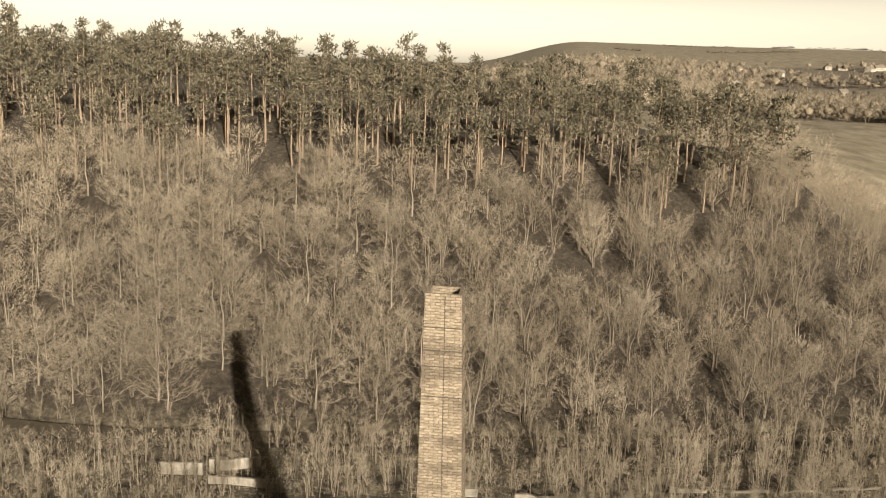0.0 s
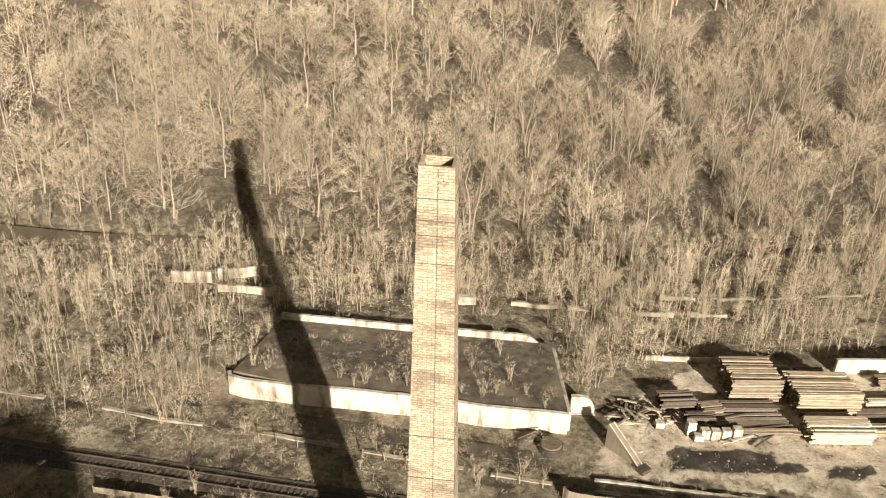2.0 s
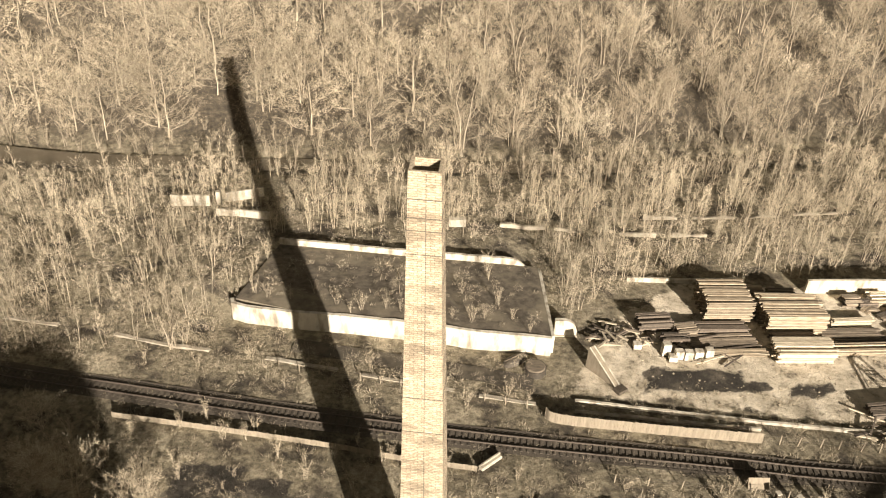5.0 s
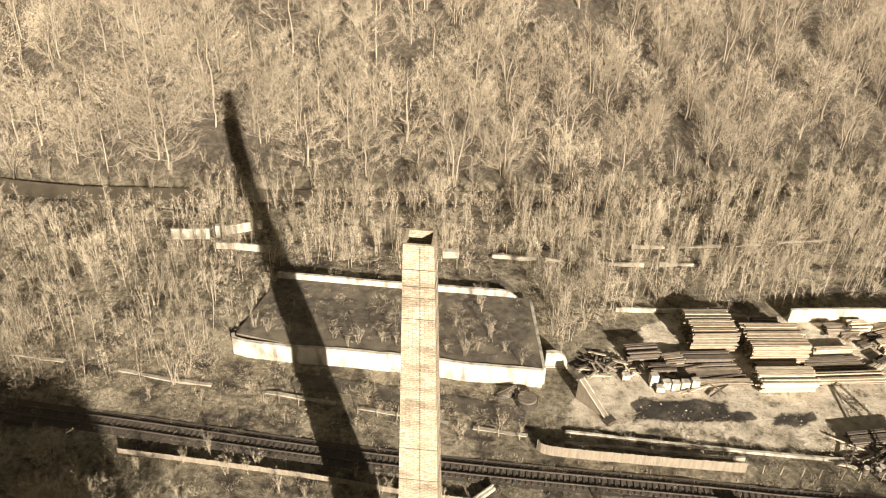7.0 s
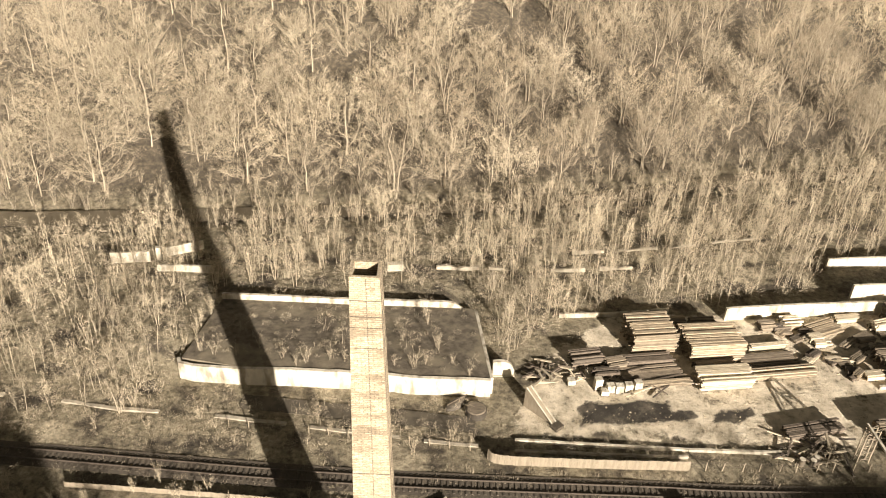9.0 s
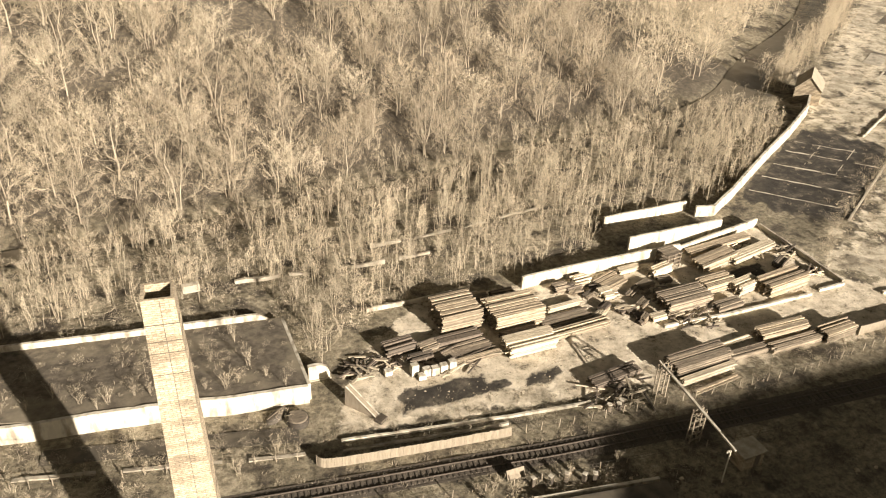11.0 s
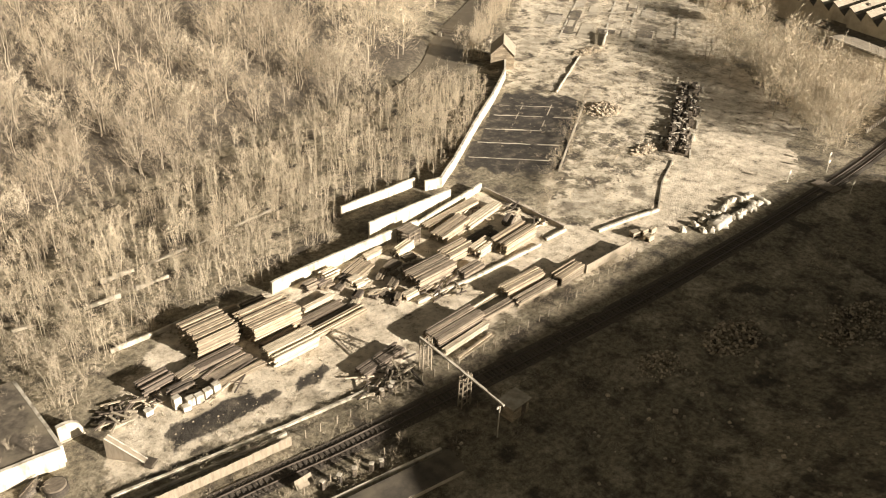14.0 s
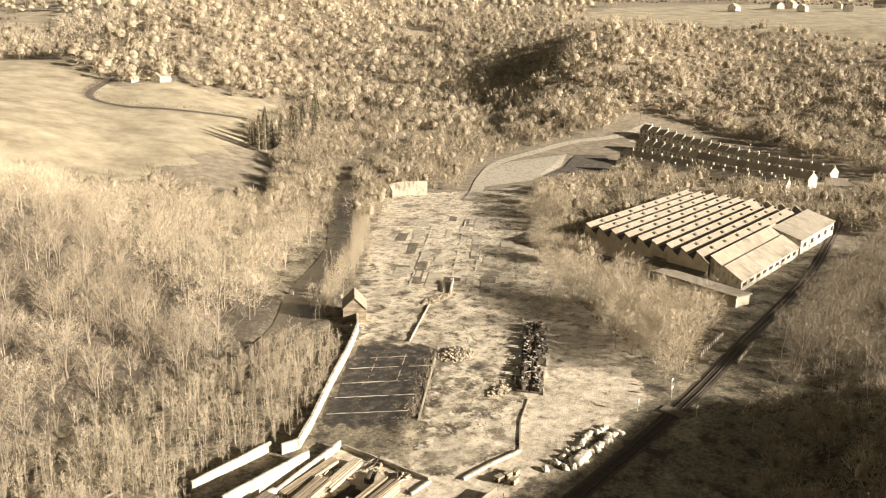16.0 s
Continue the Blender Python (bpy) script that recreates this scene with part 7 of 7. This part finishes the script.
# bushes, brambles and tussocks of the rough ground
rough = np.concatenate([scatter(rng, [(-90, 72), (-36, 76), (-3, 72), (12, 74.5), (12, 82), (-24, 85), (-40, 92), (-90, 96)], 1.9, 0.75),
                        scatter(rng, [(-24, 89.5), (14, 84.5), (14, 99), (-20, 102)], 3.0, 0.6), scatter(rng, [(-40, 44), (60, 50), (80, 57), (36, 62), (-8, 62), (-40, 66)], 2.8, 0.6),
                        scatter(rng, [(16, 88), (30, 92), (36, 100), (52, 101), (72, 104), (60, 110), (16, 108)], 2.8, 0.6), scatter(rng, [(104, 88), (112, 94), (150, 119), (148, 122), (110, 97)], 1.8, 0.8),
                        scatter(rng, [(16, 71), (60, 66.5), (108, 69), (108, 71.5), (60, 70), (16, 76)], 2.0, 0.45), scatter(rng, [(118, 84), (140, 92), (136, 104), (112, 94)], 3.5, 0.4),
                        scatter(rng, [(60, 20), (130, 38), (160, 58), (80, 58), (60, 50)], 5.0, 0.5), scatter(rng, [(146, 78), (180, 84), (205, 112), (330, 200), (320, 208), (200, 132), (176, 112)], 4.0, 0.3)])
edge_line = np.concatenate([curve_pts([(104.5, 90), (112, 96), (119.5, 100.4), (136, 111.4), (152, 121.8)], 1.1), curve_pts([(141, 138.5), (160, 158), (205, 195), (270, 246)], 2.2), curve_pts([(152, 122), (178, 142), (215, 170)], 3.0)])
edge_line = edge_line + rng.normal(0, 0.7, edge_line.shape)
rows = []
for off in (-24, -17, -11, -5, 1, 8, 15, 21):
    a = np.array([170.0, 127.0]) + np.array([-0.56, 0.83]) * off
    rows += [a + np.array([0.826, 0.563]) * s for s in np.arange(rng.uniform(0, 30), rng.uniform(70, 140), 1.5) if math.sin(s * 0.21 + off) + rng.normal(0, 0.5) > 0.1]
rows = np.array(rows) + rng.normal(0, 0.5, (len(rows), 2))
stuff_mesh("weed_rows", SHRUB, places(rows, 3, 0.3, 0.7), (M_BARK, M_TWIG), "rows of dead weeds and brambles over the cleared floor", "weeds")
stuff_mesh("slab_hedge", SLIM[4:], places(edge_line, 2, 0.25, 0.55), (M_BARK, M_TWIG), "ragged leafless hedge and dry stalks along the old slab", "hedge")
terrace_bush = np.concatenate([np.stack([np.linspace(-26.2, -22.6, 9), np.linspace(88.8, 102.6, 9)], 1) + rng.normal(0, 0.5, (9, 2)), np.stack([np.linspace(-23, 13, 15), np.interp(np.linspace(-23, 13, 15), [-25, -3, 15], [89.6, 86.8, 84.8])], 1) + rng.normal(0, 0.8, (15, 2)), scatter(rng, [(-20, 92), (13, 88), (13, 98), (-18, 100)], 5.5, 0.6)])
stuff_mesh("terrace_bushes", SLIM[4:], places(terrace_bush, 2, 0.35, 0.7), (M_BARK, M_TWIG), "leafless willow bushes on the ruined terrace", "scrub")
fence_willows = np.concatenate([scatter(rng, [(-40, 60), (-4, 58), (8, 62), (-4, 66.5), (-24, 69.5), (-40, 71)], 2.6, 0.55), scatter(rng, [(-40, 77), (12, 71.5), (12, 76), (-24, 81), (-40, 84)], 3.2, 0.5), scatter(rng, [(8, 60), (55, 56), (70, 59), (10, 65)], 3.2, 0.4)])
stuff_mesh("willow_scrub", SLIM[4:], places(fence_willows, 2, 0.25, 0.6), (M_BARK, M_TWIG), "leafless willow bushes beside the railway", "scrub")
stuff_mesh("scrub", SHRUB, places(rough, 3, 0.35, 1.05), (M_BARK, M_TWIG), "low leafless scrub and brambles on rough ground", "scrub")
tuft_pts = np.concatenate([scatter(rng, [(-60, 50), (108, 52), (108, 71), (12, 80), (-60, 90)], 1.15, 0.7), scatter(rng, [(-24, 89), (14, 84.5), (14, 99), (-20, 102)], 1.3, 0.5),
                           scatter(rng, [(104, 86), (146, 92), (205, 122), (320, 216), (282, 250), (150, 150), (112, 110)], 1.9, 0.55), scatter(rng, [(16, 72), (104, 72), (104, 100), (20, 96)], 2.6, 0.35)])
stuff_mesh("grass_tussocks", TUFT, places(tuft_pts, 3, 0.6, 1.5), (M_TWIG, M_TWIG), "dry winter grass tussocks", "grass")
under = np.concatenate([canal_gap(scatter(rng, [(-90, 100), (110, 100), (110, 210), (-90, 210)], 2.9, 0.85), 3.5, 44), scatter(rng, [(-100, 84), (-27, 82), (-24, 104), (14, 102), (16, 90), (34, 101), (70, 104), (70, 128), (-100, 126)], 2.2, 0.8)])
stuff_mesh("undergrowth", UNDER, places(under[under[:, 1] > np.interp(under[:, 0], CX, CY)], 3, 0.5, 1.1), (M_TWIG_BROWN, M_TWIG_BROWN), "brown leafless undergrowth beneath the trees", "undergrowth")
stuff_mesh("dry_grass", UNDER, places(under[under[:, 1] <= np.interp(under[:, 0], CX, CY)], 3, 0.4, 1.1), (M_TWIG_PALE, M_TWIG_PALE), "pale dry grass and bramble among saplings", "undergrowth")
